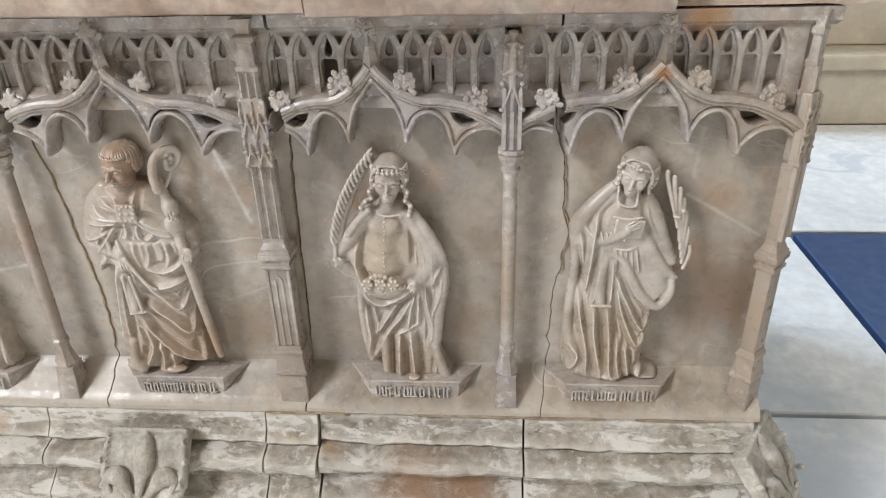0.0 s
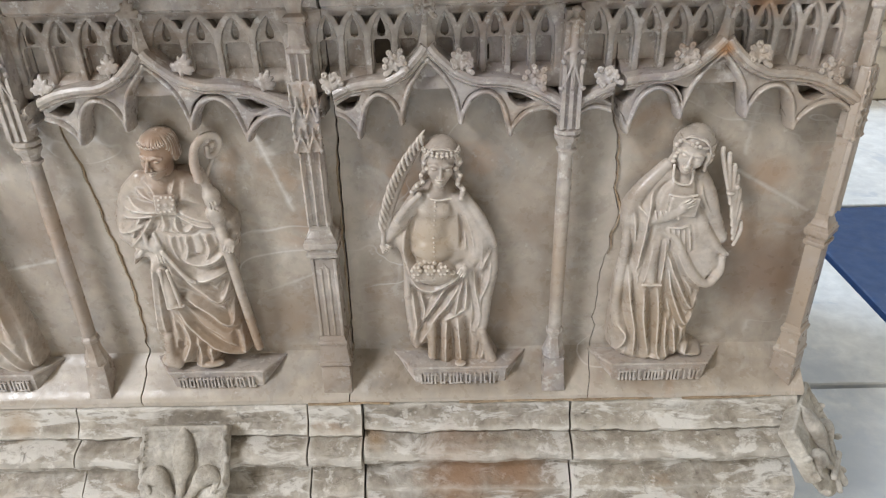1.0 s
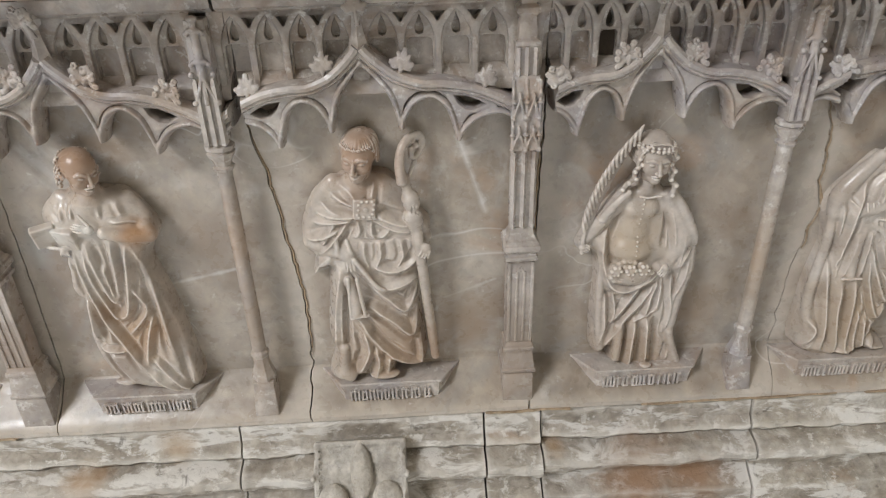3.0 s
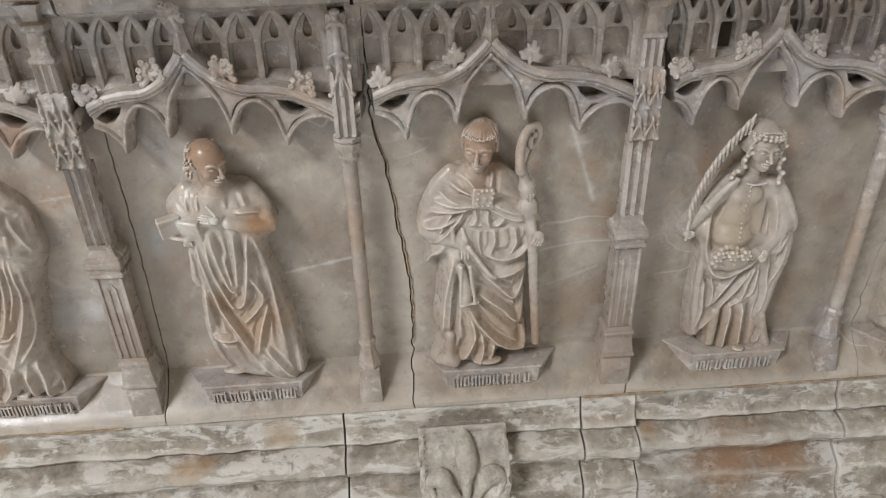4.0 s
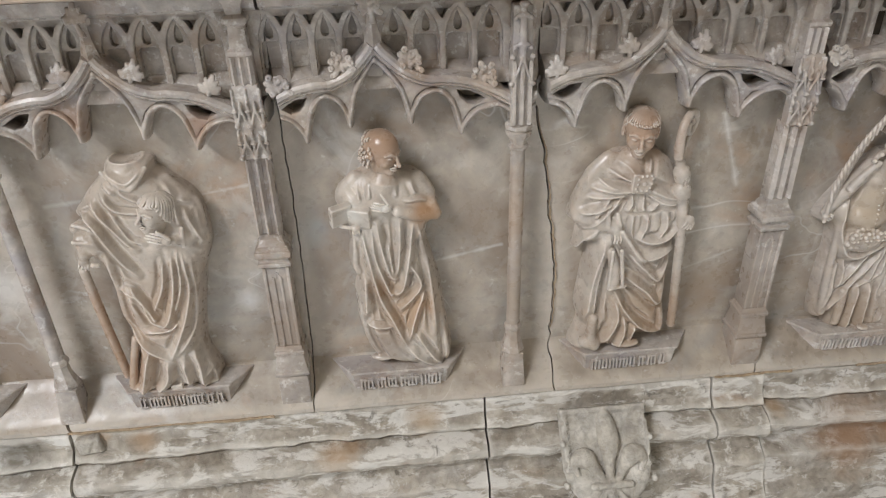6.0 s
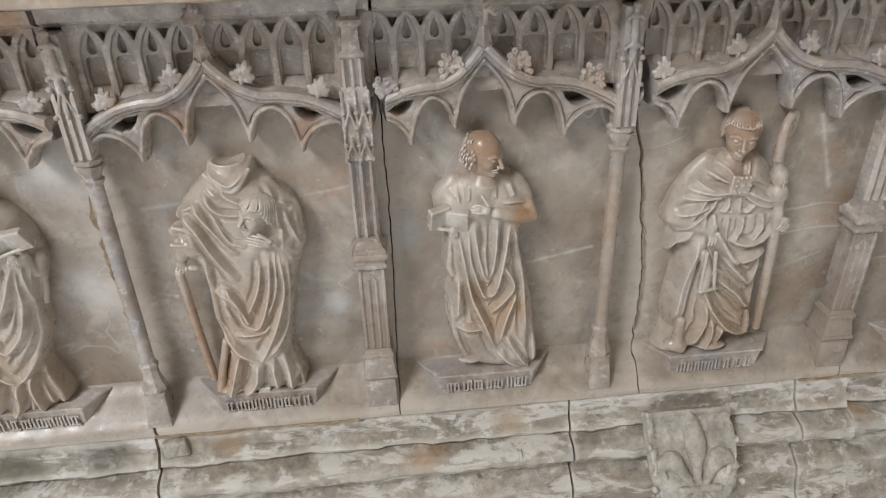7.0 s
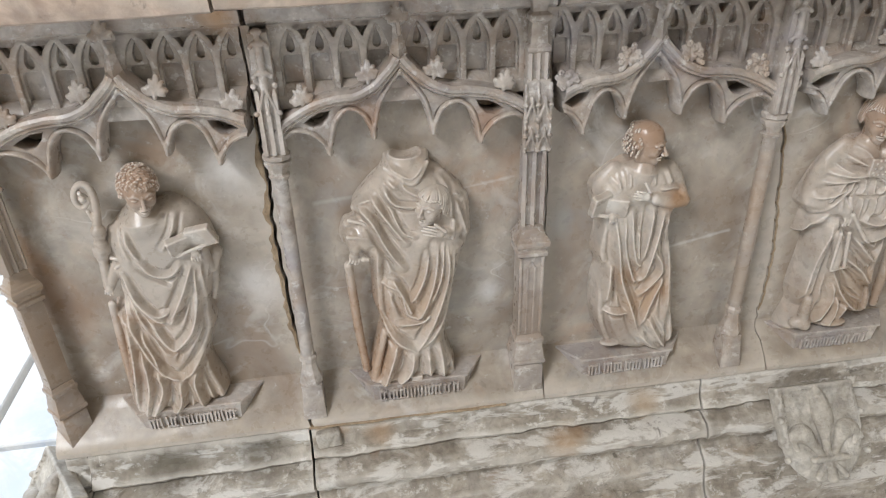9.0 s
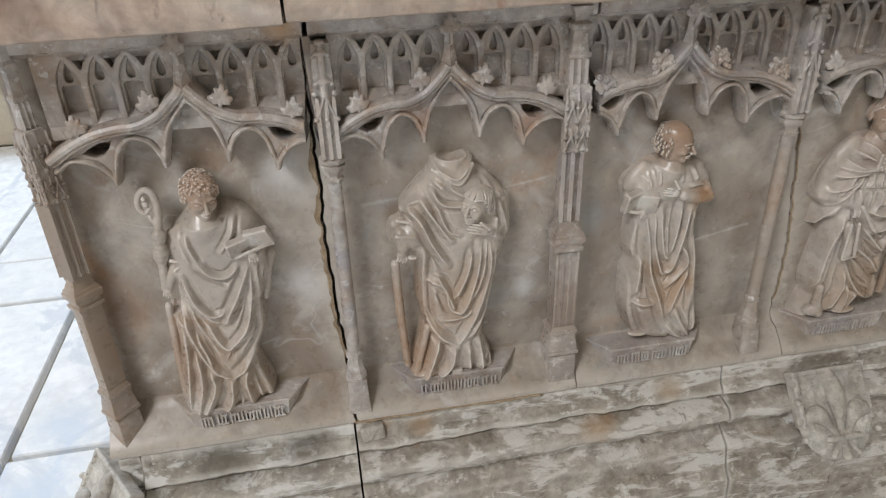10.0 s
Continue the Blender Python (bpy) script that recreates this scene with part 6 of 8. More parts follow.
def crozier_saint():
    c = Clay((-0.127, -0.093, -0.006), (0.089, 0.012, 0.431), 0.0014)
    c.pillow(((-0.051, 0.353), (-0.088, 0.320), (-0.114, 0.266), (-0.115, 0.246), (-0.100, 0.231), (-0.106, 0.189), (-0.084, 0.210), (-0.087, 0.152), (-0.094, 0.084), (-0.087, 0.049), (-0.101, 0.001), (-0.073, -0.014), (-0.056, -0.005), (-0.001, -0.010), (0.014, 0.015), (0.061, 0.024), (0.055, 0.097), (0.057, 0.174), (0.074, 0.266), (0.059, 0.291), (0.028, 0.338), (0.006, 0.357)), 0.0448, 0.038)
    c.fold((-0.066, 0.35, 0.0045), (-0.04, 0.341, 0.005), (-0.022, 0.316, 0.0045))
    c.fold((-0.094, 0.308, 0.006), (-0.058, 0.302, 0.0055), (-0.029, 0.302, 0.004))
    c.fold((-0.109, 0.264, 0.0045), (-0.082, 0.269, 0.0045), (-0.056, 0.281, 0.004))
    c.fold((-0.073, 0.338, 0.0035), (-0.032, 0.316, 0.0035), (-0.026, 0.312, 0.003))
    c.fold((-0.003, 0.35, 0.0035), (-0.009, 0.321, 0.003))
    c.fold((-0.088, 0.326, 0.0035), (-0.065, 0.31, 0.004), (-0.038, 0.3, 0.0035))
    c.fold((-0.098, 0.291, 0.0035), (-0.065, 0.292, 0.004), (-0.037, 0.295, 0.0035))
    c.fold((-0.041, 0.295, 0.0035), (-0.072, 0.256, 0.004), (-0.103, 0.231, 0.0035), (-0.113, 0.258, 0.003))
    c.fold((-0.06, 0.295, 0.003), (-0.084, 0.254, 0.0035))
    c.fold((-0.004, 0.302, 0.0045), (0.028, 0.286, 0.005), (0.062, 0.277, 0.005))
    c.fold((-0.008, 0.295, 0.003), (0.021, 0.276, 0.0035), (0.047, 0.271, 0.0035))
    c.fold((0.057, 0.288, 0.003), (0.07, 0.265, 0.0035), (0.066, 0.245, 0.003))
    c.fold((-0.103, 0.223, 0.008), (-0.103, 0.196, 0.006), (-0.077, 0.227, 0.006))
    c.fold((-0.03, 0.295, 0.0025), (-0.028, 0.278, 0.003), (-0.034, 0.267, 0.002))
    c.fold((-0.01, 0.292, 0.0025), (-0.011, 0.274, 0.003), (-0.007, 0.265, 0.002))
    c.fold((0.018, 0.282, 0.0025), (0.01, 0.271, 0.003), (0, 0.264, 0.002))
    c.fold((-0.001, 0.257, 0.0025), (-0.001, 0.234, 0.0035), (-0.012, 0.209, 0.0025))
    c.fold((0.029, 0.259, 0.0025), (0.032, 0.234, 0.0035), (0.022, 0.214, 0.0025))
    c.fold((-0.024, 0.257, 0.0025), (-0.024, 0.234, 0.003), (-0.018, 0.214, 0.002))
    c.fold((-0.038, 0.265, 0.002), (-0.005, 0.26, 0.0025), (0.04, 0.271, 0.002), rise=-1.2)
    c.fold((-0.04, 0.229, 0.0055), (-0.019, 0.199, 0.0055), (0.003, 0.18, 0.005), (0.039, 0.188, 0.005), (0.056, 0.194, 0.0045))
    c.fold((-0.015, 0.217, 0.0045), (0.016, 0.209, 0.0045), (0.045, 0.219, 0.0045), (0.056, 0.237, 0.0045))
    c.fold((-0.021, 0.188, 0.0045), (0.009, 0.157, 0.0045), (0.034, 0.138, 0.0045), (0.053, 0.18, 0.004))
    c.fold((-0.021, 0.146, 0.0045), (0.011, 0.119, 0.005), (0.042, 0.09, 0.005), (0.051, 0.148, 0.004))
    c.fold((-0.041, 0.124, 0.0045), (-0.017, 0.079, 0.005), (0.016, 0.042, 0.005), (0.052, 0.028, 0.004), (0.051, 0.099, 0.004))
    c.fold((-0.007, 0.167, 0.003), (0.031, 0.149, 0.0035), (0.049, 0.18, 0.003), rise=-1.2)
    c.fold((-0.019, 0.135, 0.003), (0.031, 0.102, 0.0035), rise=-1.2)
    c.fold((-0.026, 0.102, 0.003), (0.022, 0.061, 0.0035), rise=-1.2)
    c.fold((-0.062, 0.213, 0.0065), (-0.075, 0.146, 0.007), (-0.083, 0.062, 0.007))
    c.fold((-0.059, 0.204, 0.003), (-0.068, 0.128, 0.003), (-0.071, 0.072, 0.003))
    c.fold((-0.106, 0.216, 0.004), (-0.087, 0.17, 0.0045), (-0.089, 0.106, 0.0045))
    c.fold((-0.036, 0.102, 0.005), (-0.03, 0.062, 0.005), (-0.051, 0.017, 0.005))
    c.fold((-0.019, 0.068, 0.005), (-0.016, 0.036, 0.005), (-0.025, 0.001, 0.005))
    c.fold((0.001, 0.051, 0.005), (-0.003, 0.01, 0.0055))
    c.fold((-0.049, 0.06, 0.004), (-0.054, 0.019, 0.0045), rise=-1.2)
    c.fold((-0.023, 0.05, 0.0035), (-0.039, 0.006, 0.004), rise=-1.2)
    c.drape()
    c.oval((-0.019, -0.02, 0.304), (0.065, 0.017, 0.055), k=0.006)
    c.oval((-0.025, -0.024, 0.237), (0.05, 0.017, 0.045), k=0.006)
    c.tube((-0.028, -0.026, 0.347, 0.017), (-0.028, -0.026, 0.331, 0.022), k=0.005)
    c.tube((-0.062, -0.018, 0.344, 0.01), (-0.085, -0.018, 0.316, 0.013), (-0.101, -0.018, 0.274, 0.012), (-0.097, -0.022, 0.244, 0.01), k=0.01)
    c.tube((0.006, -0.02, 0.342, 0.008), (0.021, -0.02, 0.309, 0.01), (0.051, -0.02, 0.28, 0.011), (0.064, -0.02, 0.255, 0.01), (0.063, -0.02, 0.235, 0.007), k=0.01)
    c.block((-0.018, -0.05, 0.314), (0.0155, 0.004, 0.0155), k=0.0015, turn=-4, lean=0, spin=0)
    c.oval((-0.005, -0.054, 0.315), (0.0025, 0.002, 0.0025), k=0.0005)
    c.oval((-0.007, -0.054, 0.308), (0.0025, 0.002, 0.0025), k=0.0005)
    c.oval((-0.011, -0.054, 0.304), (0.0025, 0.002, 0.0025), k=0.0005)
    c.oval((-0.019, -0.054, 0.304), (0.0025, 0.002, 0.0025), k=0.0005)
    c.oval((-0.026, -0.054, 0.304), (0.0025, 0.002, 0.0025), k=0.0005)
    c.oval((-0.028, -0.054, 0.308), (0.0025, 0.002, 0.0025), k=0.0005)
    c.oval((-0.026, -0.054, 0.315), (0.0025, 0.002, 0.0025), k=0.0005)
    c.oval((-0.025, -0.054, 0.323), (0.0025, 0.002, 0.0025), k=0.0005)
    c.oval((-0.02, -0.054, 0.327), (0.0025, 0.002, 0.0025), k=0.0005)
    c.oval((-0.013, -0.054, 0.327), (0.0025, 0.002, 0.0025), k=0.0005)
    c.oval((-0.006, -0.054, 0.327), (0.0025, 0.002, 0.0025), k=0.0005)
    c.oval((-0.004, -0.054, 0.323), (0.0025, 0.002, 0.0025), k=0.0005)
    c.oval((-0.016, -0.054, 0.315), (0.004, 0.002, 0.004), k=0.0005)
    c.tube((-0.094, -0.028, 0.254, 0.013), (-0.072, -0.034, 0.247, 0.014), (-0.049, -0.042, 0.239, 0.011), k=0.004)
    c.tube((-0.063, -0.046, 0.268, 0.0035), (-0.061, -0.048, 0.244, 0.0035), k=0.0015)
    c.tube((-0.048, -0.046, 0.263, 0.003), (-0.043, -0.048, 0.244, 0.003), k=0.0015)
    c.oval((-0.046, -0.046, 0.233), (0.0083, 0.0055, 0.0083), k=0.002)
    c.tube((-0.038, -0.048, 0.234, 0.0022), (-0.036, -0.05, 0.227, 0.0021), (-0.036, -0.048, 0.218, 0.0017), k=0.0007)
    c.tube((-0.042, -0.048, 0.232, 0.0022), (-0.04, -0.05, 0.224, 0.0021), (-0.04, -0.049, 0.214, 0.0017), k=0.0007)
    c.tube((-0.046, -0.048, 0.231, 0.0022), (-0.045, -0.05, 0.223, 0.0021), (-0.045, -0.048, 0.213, 0.0017), k=0.0007)
    c.tube((-0.05, -0.049, 0.229, 0.0022), (-0.049, -0.05, 0.223, 0.0021), (-0.05, -0.049, 0.214, 0.0017), k=0.0007)
    c.tube((-0.039, -0.052, 0.234, 0.0035), (-0.012, -0.056, 0.193, 0.0035), (0.001, -0.054, 0.181, 0.003), k=0.0015)
    c.tube((-0.051, -0.044, 0.196, 0.007), (-0.044, -0.046, 0.166, 0.009), (-0.043, -0.046, 0.136, 0.01), k=0.002)
    c.tube((-0.038, -0.054, 0.202, 0.003), (-0.03, -0.054, 0.136, 0.003), k=0.0015)
    c.tube((-0.051, -0.054, 0.132, 0.0025), (-0.026, -0.054, 0.137, 0.0025), k=0.0015)
    c.tube((-0.051, -0.052, 0.201, 0.003), (-0.052, -0.052, 0.132, 0.0025), k=0.0015)
    c.tube((-0.069, -0.04, 0.068, 0.008), (-0.071, -0.042, 0.034, 0.009), (-0.064, -0.042, 0.013, 0.01), k=0.003)
    c.oval((-0.072, -0.038, 0.019), (0.019, 0.014, 0.013), k=0.004)
    c.oval((-0.009, -0.04, 0.012), (0.024, 0.012, 0.007), k=0.004)
    c.tube((0.036, -0.042, 0.35, 0.0075), (0.03439, -0.0435, 0.375, 0.007), (0.03841, -0.03976, 0.397, 0.0065), (0.04965, -0.02928, 0.409, 0.006), (0.0625, -0.01732, 0.407, 0.006), (0.06571, -0.01432, 0.394, 0.0055), (0.06009, -0.01956, 0.381, 0.0045), (0.05126, -0.02779, 0.381, 0.0045), (0.05126, -0.02779, 0.392, 0.0045), k=0.001)
    c.tube((0.036, -0.034, 0.361, 0.0065), (0.045, -0.036, 0.33, 0.0075), k=0.002)
    c.oval((0.0577, -0.0218, 0.395), (0.005, 0.005, 0.005), k=0.001)
    c.oval((0.0529, -0.0263, 0.403), (0.004, 0.004, 0.004), k=0.001)
    c.tube((0.06009, -0.01956, 0.383, 0.0035), (0.04965, -0.02928, 0.361, 0.003), (0.04323, -0.03527, 0.348, 0.003), k=0.001)
    c.tube((0.044, -0.036, 0.329, 0.009), (0.046, -0.037, 0.325, 0.009), k=0.001)
    c.tube((0.047, -0.037, 0.321, 0.013), (0.048, -0.038, 0.314, 0.012), k=0.001)
    c.tube((0.048, -0.038, 0.313, 0.009), (0.05, -0.04, 0.294, 0.009), k=0.001)
    c.tube((0.049, -0.04, 0.294, 0.014), (0.051, -0.04, 0.288, 0.013), k=0.001)
    c.tube((0.05, -0.04, 0.286, 0.01), (0.052, -0.04, 0.279, 0.01), k=0.001)
    c.cut((0.048, -0.048, 0.315, 0.0015), (0.049, -0.048, 0.301, 0.0015), k=0.001)
    c.cut((0.053, -0.048, 0.315, 0.0015), (0.054, -0.048, 0.301, 0.0015), k=0.001)
    c.cut((0.058, -0.048, 0.315, 0.0015), (0.058, -0.048, 0.301, 0.0015), k=0.001)
    c.tube((0.052, -0.04, 0.277, 0.008), (0.055, -0.042, 0.256, 0.0085), (0.058, -0.042, 0.226, 0.008), (0.063, -0.038, 0.162, 0.0075), (0.069, -0.032, 0.092, 0.0075), (0.074, -0.026, 0.033, 0.007), k=0.002)
    c.tube((0.066, -0.026, 0.253, 0.009), (0.056, -0.032, 0.236, 0.01), k=0.004)
    c.oval((0.065, -0.048, 0.245), (0.0083, 0.0055, 0.0083), k=0.002)
    c.tube((0.071, -0.051, 0.242, 0.0022), (0.07, -0.052, 0.238, 0.0021), (0.068, -0.051, 0.231, 0.0017), k=0.0007)
    c.tube((0.067, -0.05, 0.243, 0.0022), (0.066, -0.052, 0.238, 0.0021), (0.063, -0.051, 0.231, 0.0017), k=0.0007)
    c.tube((0.063, -0.051, 0.244, 0.0022), (0.062, -0.052, 0.239, 0.0021), (0.059, -0.05, 0.232, 0.0017), k=0.0007)
    c.tube((0.06, -0.051, 0.245, 0.0022), (0.058, -0.052, 0.241, 0.0021), (0.055, -0.05, 0.235, 0.0017), k=0.0007)
    return joined(c.skin(behind=0.008), carve_head((-0.020, -0.026, 0.386), 0.0355, -14, 9, 4, "tonsure"))


set_statue(crozier_saint, 0.208, 'alabaster statue of a monk with crozier, head stained brown', [(-0.011, -0.042, 0.395, 0.063), (0.02, -0.05, 0.06, 0.085, (0.36, 0.26, 0.18)), (0.075, -0.03, 0.05, 0.05, (0.33, 0.23, 0.16))])


def reading_saint():
    c = Clay((-0.119, -0.096, -0.006), (0.102, 0.012, 0.428), 0.0014)
    c.pillow(((-0.027, 0.354), (-0.057, 0.336), (-0.078, 0.309), (-0.063, 0.249), (-0.067, 0.200), (-0.058, 0.172), (-0.063, 0.139), (-0.058, 0.069), (-0.032, 0.013), (0.011, -0.005), (0.073, -0.012), (0.090, 0.017), (0.083, 0.070), (0.072, 0.160), (0.054, 0.239), (0.074, 0.277), (0.069, 0.302), (0.044, 0.341), (0.021, 0.348)), 0.047, 0.032)
    c.fold((-0.054, 0.334, 0.0024), (-0.045, 0.323, 0.0028))
    c.fold((0.033, 0.337, 0.0024), (0.04, 0.319, 0.0028))
    c.fold((-0.033, 0.347, 0.002), (-0.008, 0.341, 0.0024), (0.023, 0.344, 0.002))
    c.fold((-0.045, 0.339, 0.002), (-0.042, 0.315, 0.002))
    c.fold((0.011, 0.343, 0.002), (0.011, 0.319, 0.002))
    c.fold((-0.027, 0.34, 0.0016), (-0.027, 0.318, 0.0016))
    c.fold((0.024, 0.31, 0.002), (0.048, 0.309, 0.002), (0.073, 0.294, 0.002))
    c.fold((-0.02, 0.276, 0.004), (-0.015, 0.233, 0.0044), (-0.005, 0.188, 0.0044), (0.006, 0.18, 0.0036))
    c.fold((0.014, 0.278, 0.004), (0.012, 0.231, 0.004), (0.006, 0.187, 0.004))
    c.fold((-0.028, 0.264, 0.0036), (-0.025, 0.216, 0.004), (-0.009, 0.16, 0.004), (-0.001, 0.15, 0.0032))
    c.fold((0.033, 0.271, 0.004), (0.026, 0.221, 0.004), (0.014, 0.163, 0.004), (-0.001, 0.15, 0.0036))
    c.fold((0.041, 0.268, 0.0044), (0.053, 0.209, 0.0044), (0.059, 0.148, 0.0044), (0.064, 0.07, 0.0044))
    c.fold((-0.043, 0.26, 0.0044), (-0.034, 0.208, 0.0044), (-0.025, 0.153, 0.0044), (-0.006, 0.103, 0.0044), (0.013, 0.05, 0.004))
    c.fold((-0.055, 0.255, 0.0052), (-0.061, 0.208, 0.0052), (-0.054, 0.179, 0.0044))
    c.fold((0.026, 0.203, 0.0036), (0.042, 0.164, 0.0036), (0.007, 0.121, 0.0036))
    c.fold((0.047, 0.154, 0.0036), (0.031, 0.109, 0.0036), (0.019, 0.06, 0.0036))
    c.fold((0.058, 0.203, 0.0048), (0.074, 0.134, 0.0048), (0.082, 0.059, 0.0048), (0.086, -0.015, 0.0048))
    c.fold((-0.005, 0.241, 0.0032), (0, 0.187, 0.0032))
    c.fold((-0.058, 0.147, 0.0048), (-0.053, 0.072, 0.0052), (-0.034, 0.023, 0.0052), (-0.016, -0.01, 0.004))
    c.fold((-0.044, 0.183, 0.0056), (-0.047, 0.111, 0.0056))
    c.fold((0.016, 0.043, 0.004), (0.044, 0.011, 0.004), (0.074, -0.008, 0.004), (0.088, 0.004, 0.0036))
    c.fold((0.028, 0.074, 0.0032), (0.055, 0.024, 0.0032), (0.073, -0.002, 0.0032))
    c.fold((0.083, 0.071, 0.0032), (0.079, 0.007, 0.0032))
    c.fold((-0.049, 0.094, 0.0032), (-0.03, 0.09, 0.0032), (-0.006, 0.088, 0.0032))
    c.fold((-0.015, 0.198, 0.0024), (-0.005, 0.165, 0.0032), rise=-1.2)
    c.fold((0.021, 0.264, 0.0024), (0.02, 0.204, 0.0032), rise=-1.2)
    c.fold((0.042, 0.199, 0.0028), (0.052, 0.105, 0.0032), rise=-1.2)
    c.fold((-0.035, 0.19, 0.0024), (-0.03, 0.115, 0.0032), rise=-1.2)
    c.drape()
    c.oval((-0.005, -0.022, 0.315), (0.066, 0.02, 0.036), k=0.006)
    c.tube((-0.002, -0.028, 0.352, 0.0168), (-0.004, -0.028, 0.338, 0.024), k=0.006)
    c.tube((-0.047, -0.018, 0.341, 0.008), (-0.063, -0.02, 0.319, 0.0096), (-0.067, -0.022, 0.308, 0.0072), k=0.01)
    c.tube((0.045, -0.018, 0.334, 0.0088), (0.06, -0.02, 0.31, 0.008), (0.066, -0.022, 0.3, 0.0056), k=0.01)
    c.tube((0.066, -0.034, 0.282, 0.0104), (0.04, -0.046, 0.288, 0.0104), (0.013, -0.052, 0.297, 0.0088), k=0.004)
    c.tube((0.062, -0.03, 0.297, 0.0096), (0.068, -0.032, 0.281, 0.0096), k=0.004)
    c.oval((-0.004, -0.056, 0.305), (0.0072, 0.0055, 0.0072), k=0.002)
    c.tube((-0.008, -0.058, 0.301, 0.0019), (-0.016, -0.06, 0.303, 0.0018), (-0.024, -0.058, 0.304, 0.0014), k=0.0007)
    c.tube((-0.008, -0.058, 0.305, 0.0019), (-0.017, -0.06, 0.308, 0.0018), (-0.026, -0.058, 0.309, 0.0014), k=0.0007)
    c.tube((-0.007, -0.058, 0.308, 0.0019), (-0.016, -0.06, 0.311, 0.0018), (-0.024, -0.058, 0.313, 0.0014), k=0.0007)
    c.tube((-0.007, -0.058, 0.312, 0.0019), (-0.014, -0.06, 0.315, 0.0018), (-0.021, -0.058, 0.316, 0.0014), k=0.0007)
    c.tube((-0.001, -0.06, 0.314, 0.0024), (-0.01, -0.06, 0.329, 0.002), k=0.001)
    c.block((-0.071, -0.044, 0.293), (0.016, 0.006, 0.0184), k=0.0015, turn=6, lean=20, spin=22)
    c.block((-0.043, -0.044, 0.287), (0.016, 0.006, 0.0176), k=0.0015, turn=-4, lean=20, spin=-16)
    c.tube((-0.084, -0.04, 0.276, 0.0032), (-0.059, -0.046, 0.272, 0.0028), (-0.029, -0.042, 0.269, 0.0032), k=0.001)
    c.tube((-0.07, -0.026, 0.293, 0.008), (-0.059, -0.03, 0.273, 0.008), k=0.004)
    c.oval((-0.051, -0.046, 0.269), (0.006, 0.0055, 0.006), k=0.002)
    c.tube((-0.046, -0.048, 0.268, 0.0016), (-0.046, -0.05, 0.266, 0.0015), (-0.045, -0.048, 0.261, 0.0012), k=0.0007)
    c.tube((-0.049, -0.048, 0.268, 0.0016), (-0.049, -0.05, 0.265, 0.0015), (-0.048, -0.048, 0.26, 0.0012), k=0.0007)
    c.tube((-0.052, -0.048, 0.268, 0.0016), (-0.052, -0.05, 0.265, 0.0015), (-0.051, -0.048, 0.26, 0.0012), k=0.0007)
    c.tube((-0.055, -0.048, 0.267, 0.0016), (-0.055, -0.05, 0.265, 0.0015), (-0.055, -0.048, 0.261, 0.0012), k=0.0007)
    c.oval((-0.027, -0.022, 0.044), (0.016, 0.014, 0.02), k=0.004)
    c.oval((-0.025, -0.034, 0.021), (0.02, 0.01, 0.0064), k=0.003)
    c.oval((0.04, -0.034, 0.022), (0.028, 0.014, 0.012), k=0.004)
    return joined(c.skin(behind=0.008), carve_head((-0.004, -0.034, 0.384), 0.0320, 48, 8, 3, "bald"))


set_statue(reading_saint, -0.185, 'alabaster statue of a man with open book, stained brown', [(-0.004, -0.046, 0.395, 0.048), (0.048, -0.044, 0.118, 0.014), (0.047, -0.05, 0.292, 0.017), (-0.019, -0.046, 0.159, 0.025, (0.34, 0.23, 0.15)), (-0.057, -0.05, 0.294, 0.018, (0.66, 0.64, 0.6)), (-0.01, -0.06, 0.308, 0.012, (0.66, 0.64, 0.6)), (0.025, -0.05, 0.11, 0.050, (0.42, 0.29, 0.19)), (0.055, -0.05, 0.285, 0.030, (0.45, 0.27, 0.15)), (-0.03, -0.03, 0.05, 0.045, (0.27, 0.21, 0.17))])


